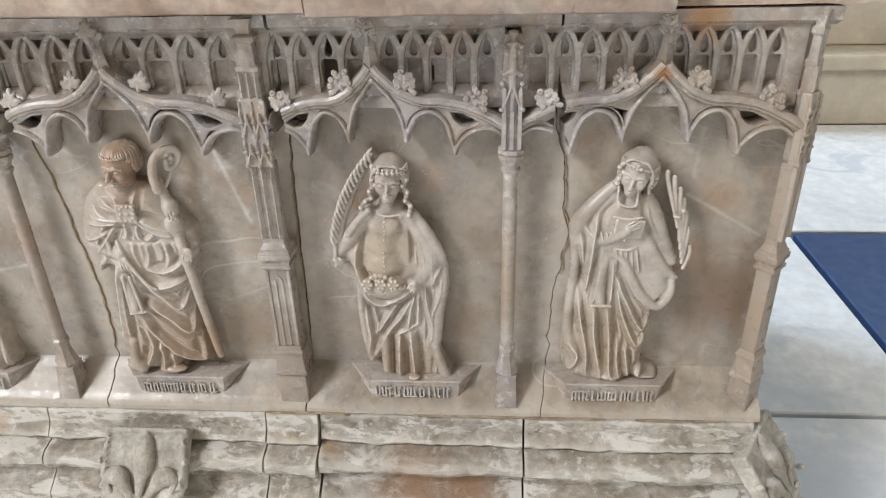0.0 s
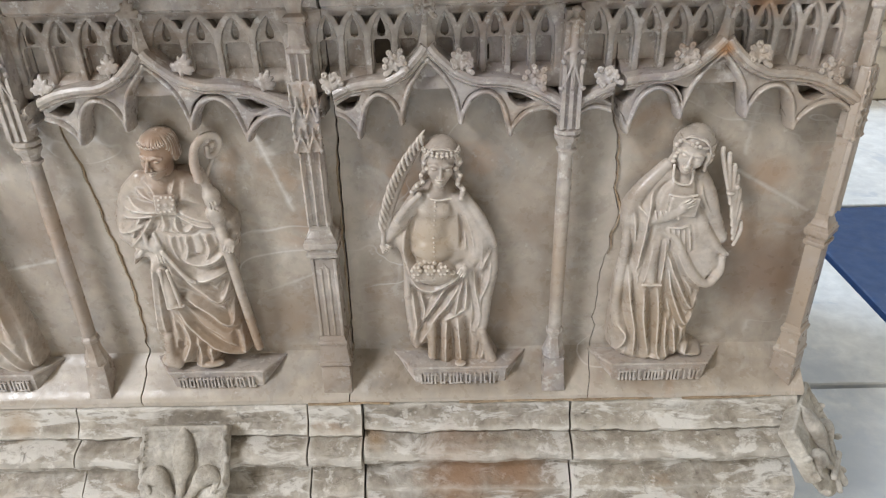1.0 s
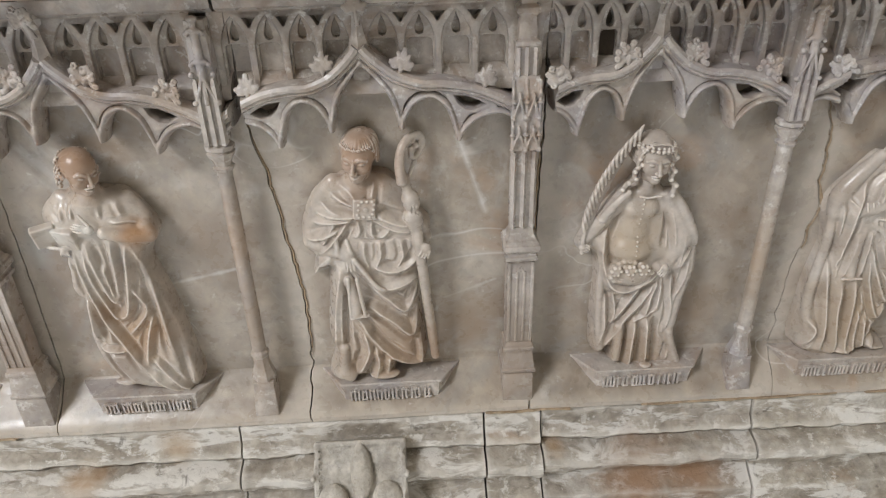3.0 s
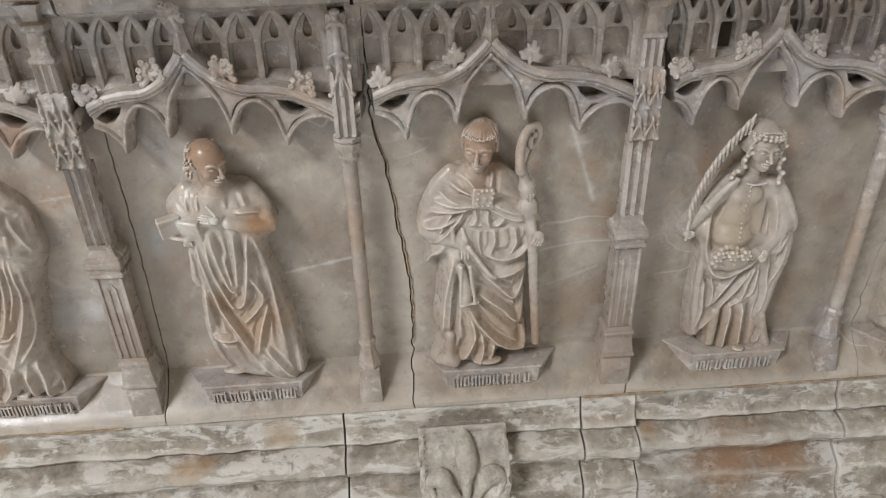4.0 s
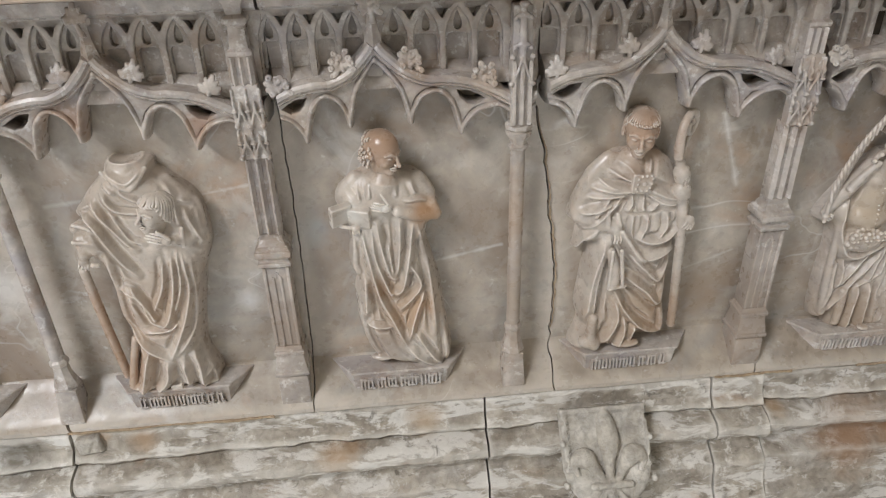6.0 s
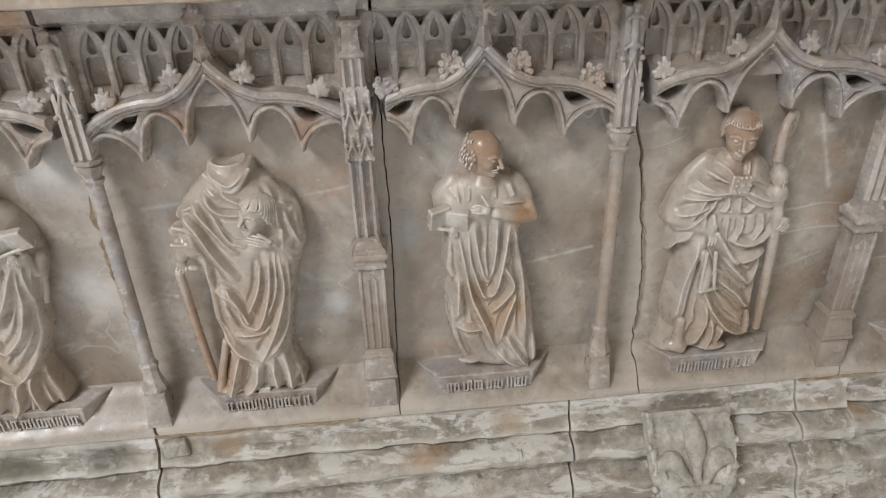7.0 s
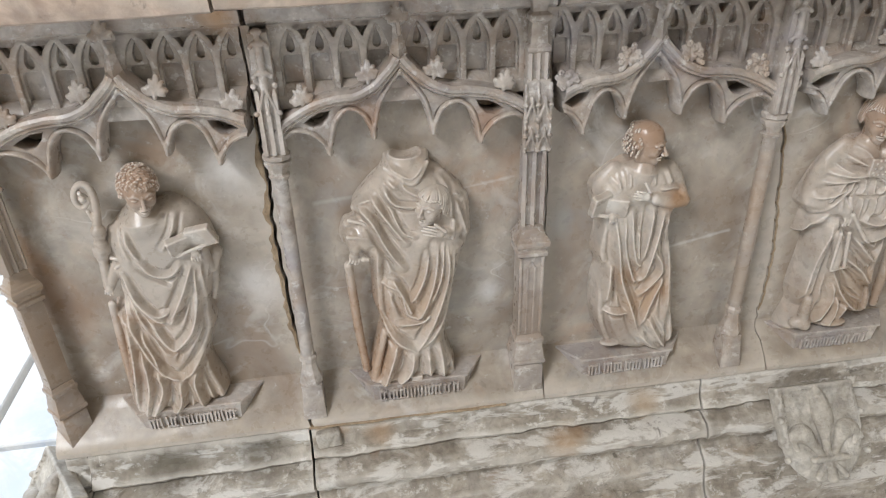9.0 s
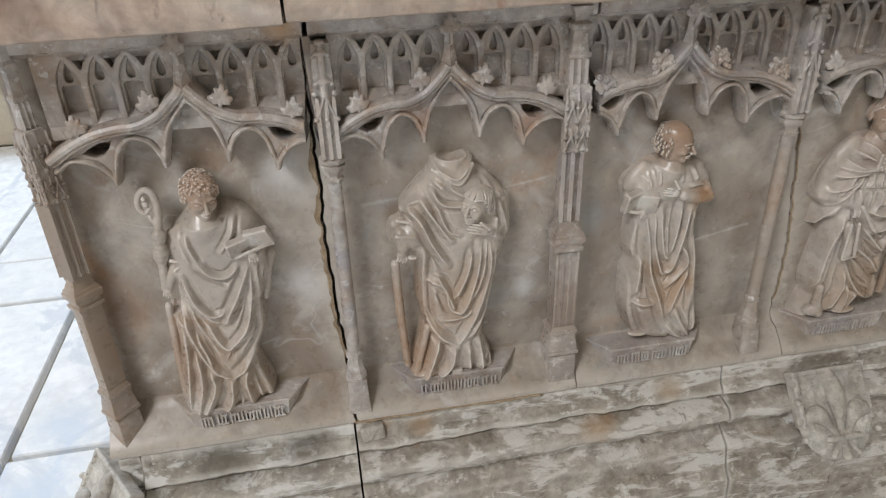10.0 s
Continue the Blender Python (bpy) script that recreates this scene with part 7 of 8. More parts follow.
def headless_saint():
    c = Clay((-0.116, -0.09, -0.006), (0.105, 0.012, 0.415), 0.0014)
    c.pillow(((-0.029, 0.388), (-0.035, 0.372), (-0.054, 0.354), (-0.079, 0.324), (-0.081, 0.299), (-0.097, 0.291), (-0.104, 0.259), (-0.078, 0.238), (-0.063, 0.207), (-0.063, 0.145), (-0.056, 0.101), (-0.079, 0.023), (-0.083, -0.009), (-0.062, -0.021), (-0.015, -0.020), (0.019, -0.012), (0.061, -0.010), (0.065, 0.019), (0.051, 0.068), (0.065, 0.154), (0.076, 0.205), (0.093, 0.257), (0.087, 0.322), (0.058, 0.357), (0.037, 0.374), (0.031, 0.390)), 0.0493, 0.032)
    c.fold((-0.031, 0.384, 0.0032), (-0.016, 0.375, 0.0036), (0.006, 0.366, 0.0036), (0.028, 0.385, 0.0036))
    c.fold((0.004, 0.367, 0.0024), (0.025, 0.38, 0.0024))
    c.fold((-0.028, 0.378, 0.0024), (-0.004, 0.363, 0.0024))
    c.fold((-0.007, 0.368, 0.002), (-0.005, 0.351, 0.0024), (0.014, 0.336, 0.002))
    c.fold((-0.035, 0.35, 0.0024), (-0.019, 0.326, 0.0028), (0.015, 0.319, 0.0024))
    c.fold((-0.076, 0.322, 0.004), (-0.055, 0.301, 0.004), (-0.037, 0.259, 0.004), (-0.014, 0.219, 0.004))
    c.fold((-0.054, 0.339, 0.0036), (-0.034, 0.305, 0.0036), (-0.007, 0.262, 0.0036))
    c.fold((-0.08, 0.321, 0.0028), (-0.054, 0.335, 0.0028))
    c.fold((-0.029, 0.322, 0.0024), (-0.011, 0.281, 0.0028), (0.007, 0.27, 0.0024))
    c.fold((-0.03, 0.362, 0.0024), (-0.018, 0.352, 0.0024))
    c.fold((0.048, 0.361, 0.0024), (0.06, 0.336, 0.0028), (0.061, 0.302, 0.0024))
    c.fold((0.064, 0.335, 0.0032), (0.081, 0.324, 0.0032), (0.084, 0.315, 0.0028))
    c.fold((0.085, 0.314, 0.0036), (0.089, 0.276, 0.0036), (0.089, 0.258, 0.0032))
    c.fold((0.073, 0.313, 0.0036), (0.083, 0.276, 0.0036), (0.088, 0.258, 0.0028))
    c.fold((-0.051, 0.247, 0.0044), (-0.055, 0.19, 0.0048), (-0.053, 0.125, 0.0048), (-0.034, 0.089, 0.0044), (0.001, 0.057, 0.004))
    c.fold((-0.048, 0.194, 0.0036), (-0.021, 0.18, 0.0036), (-0.012, 0.138, 0.004), (0.012, 0.125, 0.0036))
    c.fold((-0.031, 0.2, 0.0036), (-0.013, 0.159, 0.004), (-0.004, 0.132, 0.0036))
    c.fold((0.04, 0.253, 0.0044), (0.033, 0.195, 0.0044), (0.013, 0.136, 0.0044), (-0.004, 0.124, 0.0036))
    c.fold((0.055, 0.247, 0.0044), (0.055, 0.19, 0.0048), (0.033, 0.122, 0.0048), (0.001, 0.06, 0.004))
    c.fold((0.066, 0.239, 0.0044), (0.061, 0.17, 0.0048), (0.047, 0.113, 0.0048), (0.016, 0.07, 0.0044))
    c.fold((0.049, 0.257, 0.0032), (0.043, 0.194, 0.0032), (0.023, 0.145, 0.0032))
    c.fold((0.071, 0.223, 0.004), (0.064, 0.158, 0.0044), (0.05, 0.093, 0.0044))
    c.fold((0.026, 0.24, 0.0032), (0.017, 0.197, 0.0032), (-0.005, 0.153, 0.0032))
    c.fold((-0.025, 0.116, 0.0032), (0.01, 0.117, 0.0032), (0.025, 0.129, 0.0028))
    c.fold((-0.032, 0.169, 0.0024), (-0.018, 0.128, 0.0032), rise=-1.2)
    c.fold((0.039, 0.195, 0.0024), (0.022, 0.135, 0.0032), rise=-1.2)
    c.fold((0.05, 0.182, 0.0024), (0.036, 0.132, 0.0032), rise=-1.2)
    c.fold((-0.058, 0.145, 0.0024), (-0.037, 0.098, 0.0032), rise=-1.2)
    c.fold((-0.032, 0.074, 0.0052), (-0.047, 0.028, 0.006), (-0.06, -0.013, 0.0056))
    c.fold((-0.006, 0.055, 0.0048), (-0.012, 0.022, 0.0052), (-0.036, -0.008, 0.0048))
    c.fold((0.018, 0.053, 0.0044), (0.02, 0.004, 0.0048))
    c.fold((0.037, 0.069, 0.0048), (0.042, 0.035, 0.0048), (0.042, -0.013, 0.0056))
    c.fold((0.051, 0.052, 0.004), (0.06, 0.016, 0.004), (0.059, -0.016, 0.0036))
    c.fold((0.038, 0.017, 0.0036), (0.059, 0.026, 0.0036))
    c.fold((-0.091, -0.005, 0.004), (-0.059, 0.01, 0.0048))
    c.fold((0.004, 0.048, 0.0032), (0.002, 0.007, 0.0036), rise=-1.2)
    c.fold((-0.023, 0.063, 0.0028), (-0.036, 0.017, 0.0032), rise=-1.2)
    c.fold((0.035, 0.05, 0.0024), (0.032, 0.007, 0.0028), rise=-1.2)
    c.drape()
    c.oval((0.004, -0.022, 0.328), (0.06, 0.02, 0.044), k=0.006)
    c.tube((0.001, -0.014, 0.380, 0.0270), (-0.002, -0.018, 0.358, 0.0330), k=0.008, flat=0.85)
    c.tube((-0.030, -0.034, 0.378, 0.0030), (-0.012, -0.046, 0.366, 0.0036), (0.006, -0.050, 0.357, 0.0034), (0.018, -0.046, 0.366, 0.0036), (0.030, -0.036, 0.382, 0.0030), k=0.003)
    c.oval((0.001, -0.016, 0.400), (0.0270, 0.0240, 0.0150), k=0.003, cut=True)
    c.tube((-0.047, -0.018, 0.347, 0.008), (-0.07, -0.018, 0.322, 0.0088), (-0.076, -0.022, 0.316, 0.0072), k=0.01)
    c.tube((0.05, -0.018, 0.355, 0.0072), (0.073, -0.018, 0.325, 0.0088), (0.084, -0.02, 0.314, 0.0072), (0.087, -0.02, 0.262, 0.0064), k=0.01)
    c.tube((0.082, -0.028, 0.279, 0.0088), (0.066, -0.04, 0.272, 0.0096), (0.052, -0.054, 0.276, 0.0072), k=0.004)
    c.tube((0.064, -0.05, 0.292, 0.0032), (0.062, -0.052, 0.265, 0.0032), k=0.0015)
    c.oval((0.043, -0.06, 0.279), (0.0072, 0.0055, 0.0072), k=0.002)
    c.tube((0.039, -0.062, 0.275, 0.0019), (0.028, -0.064, 0.279, 0.0018), (0.017, -0.062, 0.281, 0.0014), k=0.0007)
    c.tube((0.04, -0.062, 0.279, 0.0019), (0.028, -0.064, 0.284, 0.0018), (0.015, -0.062, 0.287, 0.0014), k=0.0007)
    c.tube((0.042, -0.062, 0.283, 0.0019), (0.03, -0.064, 0.288, 0.0018), (0.018, -0.062, 0.291, 0.0014), k=0.0007)
    c.tube((0.043, -0.062, 0.288, 0.0019), (0.033, -0.064, 0.292, 0.0018), (0.023, -0.062, 0.294, 0.0014), k=0.0007)
    c.tube((0.049, -0.066, 0.285, 0.0028), (0.035, -0.068, 0.298, 0.0024), k=0.001)
    c.tube((-0.09, -0.026, 0.292, 0.008), (-0.081, -0.028, 0.296, 0.0072), (-0.071, -0.03, 0.283, 0.008), k=0.004)
    c.tube((-0.088, -0.036, 0.301, 0.0028), (-0.07, -0.04, 0.297, 0.0028), (-0.06, -0.04, 0.287, 0.0024), k=0.0015)
    c.tube((-0.084, -0.034, 0.277, 0.0104), (-0.082, -0.04, 0.257, 0.0096), k=0.004)
    c.tube((-0.091, -0.044, 0.278, 0.0032), (-0.065, -0.046, 0.275, 0.0032), k=0.0015)
    c.oval((-0.085, -0.044, 0.246), (0.0078, 0.0055, 0.0078), k=0.002)
    c.tube((-0.079, -0.047, 0.242, 0.0021), (-0.079, -0.049, 0.239, 0.002), (-0.081, -0.046, 0.233, 0.0016), k=0.0007)
    c.tube((-0.083, -0.046, 0.243, 0.0021), (-0.083, -0.048, 0.239, 0.002), (-0.085, -0.047, 0.233, 0.0016), k=0.0007)
    c.tube((-0.087, -0.046, 0.244, 0.0021), (-0.087, -0.048, 0.24, 0.002), (-0.09, -0.046, 0.235, 0.0016), k=0.0007)
    c.tube((-0.091, -0.046, 0.245, 0.0021), (-0.091, -0.048, 0.242, 0.002), (-0.094, -0.047, 0.237, 0.0016), k=0.0007)
    c.tube((-0.072, -0.048, 0.241, 0.004), (-0.066, -0.048, 0.24, 0.0036), k=0.001)
    c.tube((-0.095, -0.032, 0.224, 0.0068), (-0.093, -0.028, 0.161, 0.0072), (-0.09, -0.024, 0.093, 0.0072), (-0.084, -0.022, 0.016, 0.0068), k=0.002)
    c.tube((-0.049, -0.038, 0.099, 0.0056), (-0.063, -0.04, 0.046, 0.0064), (-0.072, -0.04, 0.009, 0.0068), k=0.0025)
    c.oval((-0.055, -0.038, 0.005), (0.024, 0.012, 0.0072), k=0.003)
    c.oval((0.045, -0.034, 0.002), (0.0184, 0.01, 0.0056), k=0.003)
    c.block((-0.003, -0.046, 0.004), (0.0096, 0.005, 0.0048), k=0.0015, turn=0, lean=0, spin=0)
    return joined(c.skin(behind=0.008), carve_head((0.034, -0.046, 0.319), 0.0305, -42, 2, 10, "fringe"))


set_statue(headless_saint, -0.545, 'pale alabaster statue of a headless man holding his head', [(-0.09, -0.028, 0.13, 0.080, (0.36, 0.23, 0.145)), (-0.085, -0.03, 0.03, 0.06, (0.36, 0.23, 0.145)), (0.01, -0.06, 0.16, 0.055, (0.42, 0.32, 0.24))])


def abbot_saint():
    c = Clay((-0.104, -0.101, -0.006), (0.127, 0.012, 0.418), 0.0014)
    c.pillow(((-0.020, 0.348), (-0.048, 0.319), (-0.058, 0.276), (-0.063, 0.256), (-0.058, 0.240), (-0.063, 0.188), (-0.076, 0.190), (-0.080, 0.129), (-0.092, -0.009), (-0.073, -0.029), (-0.024, -0.029), (0.032, -0.014), (0.057, 0.001), (0.060, 0.020), (0.044, 0.085), (0.064, 0.140), (0.066, 0.190), (0.085, 0.241), (0.087, 0.282), (0.072, 0.328), (0.039, 0.355), (0.015, 0.349)), 0.0493, 0.0304)
    c.fold((-0.002, 0.337, 0.002), (0.016, 0.335, 0.0024), (0.031, 0.347, 0.0024))
    c.fold((-0.025, 0.329, 0.0024), (-0.024, 0.305, 0.0032), (-0.015, 0.275, 0.0024))
    c.fold((0.046, 0.34, 0.0024), (0.039, 0.317, 0.0028), (0.021, 0.29, 0.0024))
    c.fold((0.078, 0.26, 0.0024), (0.067, 0.218, 0.0028))
    c.fold((-0.046, 0.257, 0.0036), (-0.033, 0.21, 0.004), (-0.014, 0.177, 0.004), (0, 0.169, 0.0032))
    c.fold((-0.016, 0.271, 0.0032), (0.001, 0.251, 0.0036), (0.022, 0.248, 0.0032), (0.041, 0.263, 0.0028))
    c.fold((-0.04, 0.219, 0.0032), (-0.013, 0.182, 0.0032), (0.009, 0.184, 0.0032))
    c.fold((0.054, 0.261, 0.004), (0.032, 0.213, 0.0044), (0.006, 0.168, 0.004))
    c.fold((0.066, 0.258, 0.0044), (0.063, 0.175, 0.0048), (0.059, 0.135, 0.0048), (0.031, 0.086, 0.0044), (0.001, 0.056, 0.004))
    c.fold((0.056, 0.25, 0.0032), (0.05, 0.196, 0.0036), (0.033, 0.147, 0.0036), (0.004, 0.118, 0.0036))
    c.fold((-0.02, 0.167, 0.0036), (-0.009, 0.132, 0.004), (0.006, 0.118, 0.0036), (0.033, 0.147, 0.0032))
    c.fold((-0.041, 0.148, 0.0036), (-0.031, 0.112, 0.004), (-0.025, 0.076, 0.0036), (0.001, 0.056, 0.0036))
    c.fold((-0.064, 0.228, 0.004), (-0.055, 0.186, 0.0044), (-0.047, 0.143, 0.0044), (-0.034, 0.096, 0.004), (-0.014, 0.062, 0.0036))
    c.fold((-0.051, 0.238, 0.004), (-0.065, 0.186, 0.004), (-0.054, 0.168, 0.0036))
    c.fold((0.03, 0.202, 0.0032), (0.005, 0.163, 0.0032))
    c.fold((-0.037, 0.19, 0.0024), (-0.02, 0.145, 0.0036), rise=-1.2)
    c.fold((0.024, 0.214, 0.0024), (0.008, 0.179, 0.0036), rise=-1.2)
    c.fold((0.019, 0.138, 0.0024), (0.002, 0.095, 0.0036), rise=-1.2)
    c.fold((-0.012, 0.25, 0.002), (0.018, 0.23, 0.0032), rise=-1.2)
    c.fold((-0.046, 0.126, 0.0024), (-0.032, 0.083, 0.0028), rise=-1.2)
    c.fold((-0.058, 0.167, 0.0052), (-0.061, 0.112, 0.0056), (-0.08, -0.008, 0.0056))
    c.fold((-0.048, 0.115, 0.0048), (-0.049, 0.056, 0.0052), (-0.069, -0.015, 0.0052))
    c.fold((-0.033, 0.078, 0.0048), (-0.032, 0.041, 0.0052), (-0.064, -0.024, 0.0048))
    c.fold((-0.004, 0.054, 0.0044), (-0.01, 0.011, 0.0048), (-0.035, -0.023, 0.0044))
    c.fold((0.025, 0.073, 0.0044), (0.018, 0.044, 0.0044), (0.026, -0.019, 0.0044))
    c.fold((0.04, 0.087, 0.0052), (0.048, 0.048, 0.0052), (0.056, 0.011, 0.0044), (0.045, -0.022, 0.004))
    c.fold((0.041, 0.062, 0.0032), (0.054, 0.026, 0.0032))
    c.fold((0.011, 0.045, 0.0036), (0.024, 0.015, 0.0036), (0.022, -0.013, 0.0032))
    c.fold((-0.018, 0.051, 0.0032), (-0.03, -0.002, 0.0036), rise=-1.2)
    c.fold((0.009, 0.046, 0.0028), (-0.002, 0.007, 0.0036), rise=-1.2)
    c.fold((-0.045, 0.044, 0.002), (-0.059, -0.004, 0.0024), rise=-1.2)
    c.drape()
    c.oval((0.008, -0.022, 0.295), (0.06, 0.02, 0.044), k=0.006)
    c.tube((0.001, -0.026, 0.349, 0.0184), (0.002, -0.026, 0.332, 0.032), k=0.006)
    c.tube((-0.045, -0.016, 0.311, 0.0096), (-0.054, -0.018, 0.277, 0.0104), (-0.055, -0.024, 0.25, 0.0088), k=0.01)
    c.tube((0.049, -0.014, 0.335, 0.0104), (0.069, -0.014, 0.306, 0.0112), (0.081, -0.016, 0.273, 0.0096), k=0.01)
    c.block((0.047, -0.052, 0.297), (0.0184, 0.006, 0.0152), k=0.0015, turn=10, lean=22, spin=20)
    c.block((0.078, -0.052, 0.308), (0.0184, 0.006, 0.0168), k=0.0015, turn=14, lean=22, spin=-14)
    c.tube((0.04, -0.054, 0.279, 0.0024), (0.063, -0.056, 0.289, 0.0024), (0.094, -0.05, 0.295, 0.0024), k=0.001)
    c.tube((0.087, -0.026, 0.267, 0.0096), (0.077, -0.028, 0.244, 0.0088), (0.073, -0.042, 0.278, 0.008), k=0.004)
    c.oval((0.065, -0.054, 0.281), (0.0066, 0.0055, 0.0066), k=0.002)
    c.tube((0.071, -0.056, 0.28, 0.0018), (0.071, -0.058, 0.277, 0.0017), (0.071, -0.057, 0.272, 0.0013), k=0.0007)
    c.tube((0.067, -0.057, 0.28, 0.0018), (0.067, -0.058, 0.276, 0.0017), (0.067, -0.056, 0.27, 0.0013), k=0.0007)
    c.tube((0.063, -0.056, 0.279, 0.0018), (0.063, -0.058, 0.276, 0.0017), (0.063, -0.056, 0.271, 0.0013), k=0.0007)
    c.tube((0.06, -0.056, 0.279, 0.0018), (0.06, -0.058, 0.276, 0.0017), (0.059, -0.056, 0.271, 0.0013), k=0.0007)
    c.tube((0.084, -0.022, 0.26, 0.0056), (0.077, -0.02, 0.218, 0.0056), (0.069, -0.018, 0.185, 0.004), k=0.004)
    c.tube((-0.052, -0.028, 0.262, 0.008), (-0.062, -0.03, 0.244, 0.0088), (-0.067, -0.032, 0.23, 0.0064), k=0.004)
    c.tube((-0.053, -0.038, 0.278, 0.0028), (-0.037, -0.042, 0.274, 0.0028), (-0.05, -0.042, 0.264, 0.0028), k=0.0015)
    c.oval((-0.068, -0.036, 0.228), (0.006, 0.0055, 0.006), k=0.002)
    c.tube((-0.064, -0.038, 0.225, 0.0016), (-0.065, -0.04, 0.222, 0.0015), (-0.066, -0.038, 0.217, 0.0012), k=0.0007)
    c.tube((-0.067, -0.038, 0.226, 0.0016), (-0.068, -0.04, 0.223, 0.0015), (-0.07, -0.038, 0.217, 0.0012), k=0.0007)
    c.tube((-0.07, -0.038, 0.227, 0.0016), (-0.071, -0.041, 0.224, 0.0015), (-0.073, -0.038, 0.219, 0.0012), k=0.0007)
    c.tube((-0.073, -0.038, 0.228, 0.0016), (-0.074, -0.04, 0.226, 0.0015), (-0.076, -0.039, 0.221, 0.0012), k=0.0007)
    c.tube((-0.059, -0.03, 0.337, 0.0056), (-0.055, -0.03, 0.364, 0.0056), (-0.058, -0.03, 0.384, 0.0052), (-0.068, -0.03, 0.39, 0.0048), (-0.078, -0.03, 0.38, 0.0044), (-0.08, -0.03, 0.365, 0.004), (-0.073, -0.03, 0.356, 0.0036), (-0.064, -0.03, 0.365, 0.0036), (-0.068, -0.03, 0.374, 0.0036), k=0.001)
    c.oval((-0.069, -0.034, 0.371), (0.0044, 0.005, 0.0044), k=0.001)
    c.oval((-0.07, -0.034, 0.379), (0.0032, 0.004, 0.0032), k=0.001)
    c.tube((-0.068, -0.03, 0.35, 0.0028), (-0.065, -0.03, 0.338, 0.0028), k=0.001)
    c.tube((-0.06, -0.03, 0.342, 0.006), (-0.062, -0.031, 0.319, 0.0064), k=0.0015)
    c.tube((-0.062, -0.032, 0.319, 0.0104), (-0.062, -0.032, 0.315, 0.0096), k=0.0008)
    c.tube((-0.063, -0.032, 0.312, 0.008), (-0.063, -0.032, 0.308, 0.0072), k=0.0008)
    c.tube((-0.064, -0.032, 0.3, 0.0088), (-0.065, -0.032, 0.296, 0.008), k=0.0008)
    c.tube((-0.065, -0.032, 0.291, 0.012), (-0.066, -0.032, 0.286, 0.0112), k=0.0008)
    c.tube((-0.066, -0.032, 0.282, 0.0088), (-0.067, -0.032, 0.278, 0.008), k=0.0008)
    c.tube((-0.067, -0.032, 0.279, 0.0064), (-0.071, -0.032, 0.231, 0.0064), k=0.0015)
    c.tube((-0.075, -0.028, 0.197, 0.0056), (-0.08, -0.024, 0.111, 0.0068), (-0.083, -0.022, 0.038, 0.0068), (-0.084, -0.022, -0.013, 0.0064), k=0.0025)
    c.oval((-0.067, -0.038, -0.009), (0.0176, 0.01, 0.0056), k=0.003)
    c.oval((-0.02, -0.038, -0.011), (0.016, 0.01, 0.0048), k=0.003)
    return joined(c.skin(behind=0.008), carve_head((0.006, -0.034, 0.377), 0.0335, 20, 12, 2, "curls"))


set_statue(abbot_saint, -0.915, 'grey alabaster statue of an abbot with crozier and book', [(0.01, -0.046, 0.391, 0.042), (0.064, -0.062, 0.305, 0.019, (0.66, 0.64, 0.6)), (-0.08, -0.024, 0.10, 0.08, (0.35, 0.23, 0.15)), (0.02, -0.05, 0.27, 0.075, (0.40, 0.36, 0.32)), (0.03, -0.05, 0.03, 0.07, (0.36, 0.28, 0.21))])


# ---- the moulded base ----
PROFILE = [(0.03, 0.409), (-0.044, 0.408), (-0.051, 0.402), (-0.053, 0.388), (-0.055, 0.374), (-0.064, 0.364), (-0.069, 0.357), (-0.066, 0.351), (-0.060, 0.347), (-0.074, 0.345), (-0.091, 0.342), (-0.101, 0.334), (-0.104, 0.323), (-0.099, 0.312), (-0.084, 0.305), (-0.077, 0.296), (-0.079, 0.284), (-0.094, 0.274), (-0.112, 0.262), (-0.116, 0.24), (-0.124, 0.215), (-0.14, 0.20), (-0.145, 0.12), (-0.155, 0.10), (-0.16, 0.0), (0.03, 0.0)]
JOINT = [-1.125, -1.088, -0.733, -0.045, 0.357, 0.452, 0.811, 1.20]
base = thing("moulded_base", label="weathered moulded limestone base in several blocks")
base.parent = tomb
for k, (a, b) in enumerate(zip(JOINT, JOINT[1:])):
    off = (0.006, -0.002, 0.002, -0.001, -0.004, 0.004, 0.0)[k]
    fine = []
    for (y0, z0), (y1, z1) in zip(PROFILE, PROFILE[1:]):
        n = max(1, int(math.hypot(y1 - y0, z1 - z0) / 0.006)) if y0 < 0.02 and z1 > 0.2 and y1 < 0.02 else 1
        fine += [(y0 + (y1 - y0) * t / n, z0 + (z1 - z0) * t / n) for t in range(n)]
    fine.append(PROFILE[-1])
    fine = [(y + (off if y < 0.02 else 0), z) for y, z in fine]
    ob = part("base_block", bar(a + 0.0018, b - 0.0018, fine, 0.0042, max(3, int((b - a) / 0.006)), 3.7 * k), limestone, base)
part("base_core", box_mesh(-1.12, 1.195, 0.0305, 1.1, 0.0, 0.355), core_stone, base)
part("joint_filling", box_mesh(-1.12, 1.195, 0.012, 0.0303, 0.02, 0.40, 0.002), core_stone, base)

for x0, x1, k in ((-0.70, -0.40, 1), (-0.733, -0.655, 2), (0.36, 0.50, 3), (0.62, 0.95, 4), (1.0, 1.15, 5)):
    prof = [(0.02, 0.4085), (-0.050, 0.4075), (-0.0545, 0.4095), (-0.0535, 0.4125), (0.02, 0.4105)]
    part("bed_joint", bar(x0, x1, prof, 0.0025, 40, k), mortar, base, "ochre mortar in the bed joint")
chip = Clay((-0.03, -0.02, -0.03), (0.035, 0.02, 0.025), 0.0016)
chip.block((0, 0, 0), (0.021, 0.011, 0.016), turn=6, soft=0.006).cut((0.0, -0.012, -0.012, 0.002), (0.012, -0.012, 0.012, 0.002))
part("patch_stone", chip.skin(), shield_stone, base, "small pale patch stone set in the joint", at=(-0.703, -0.052, 0.386))

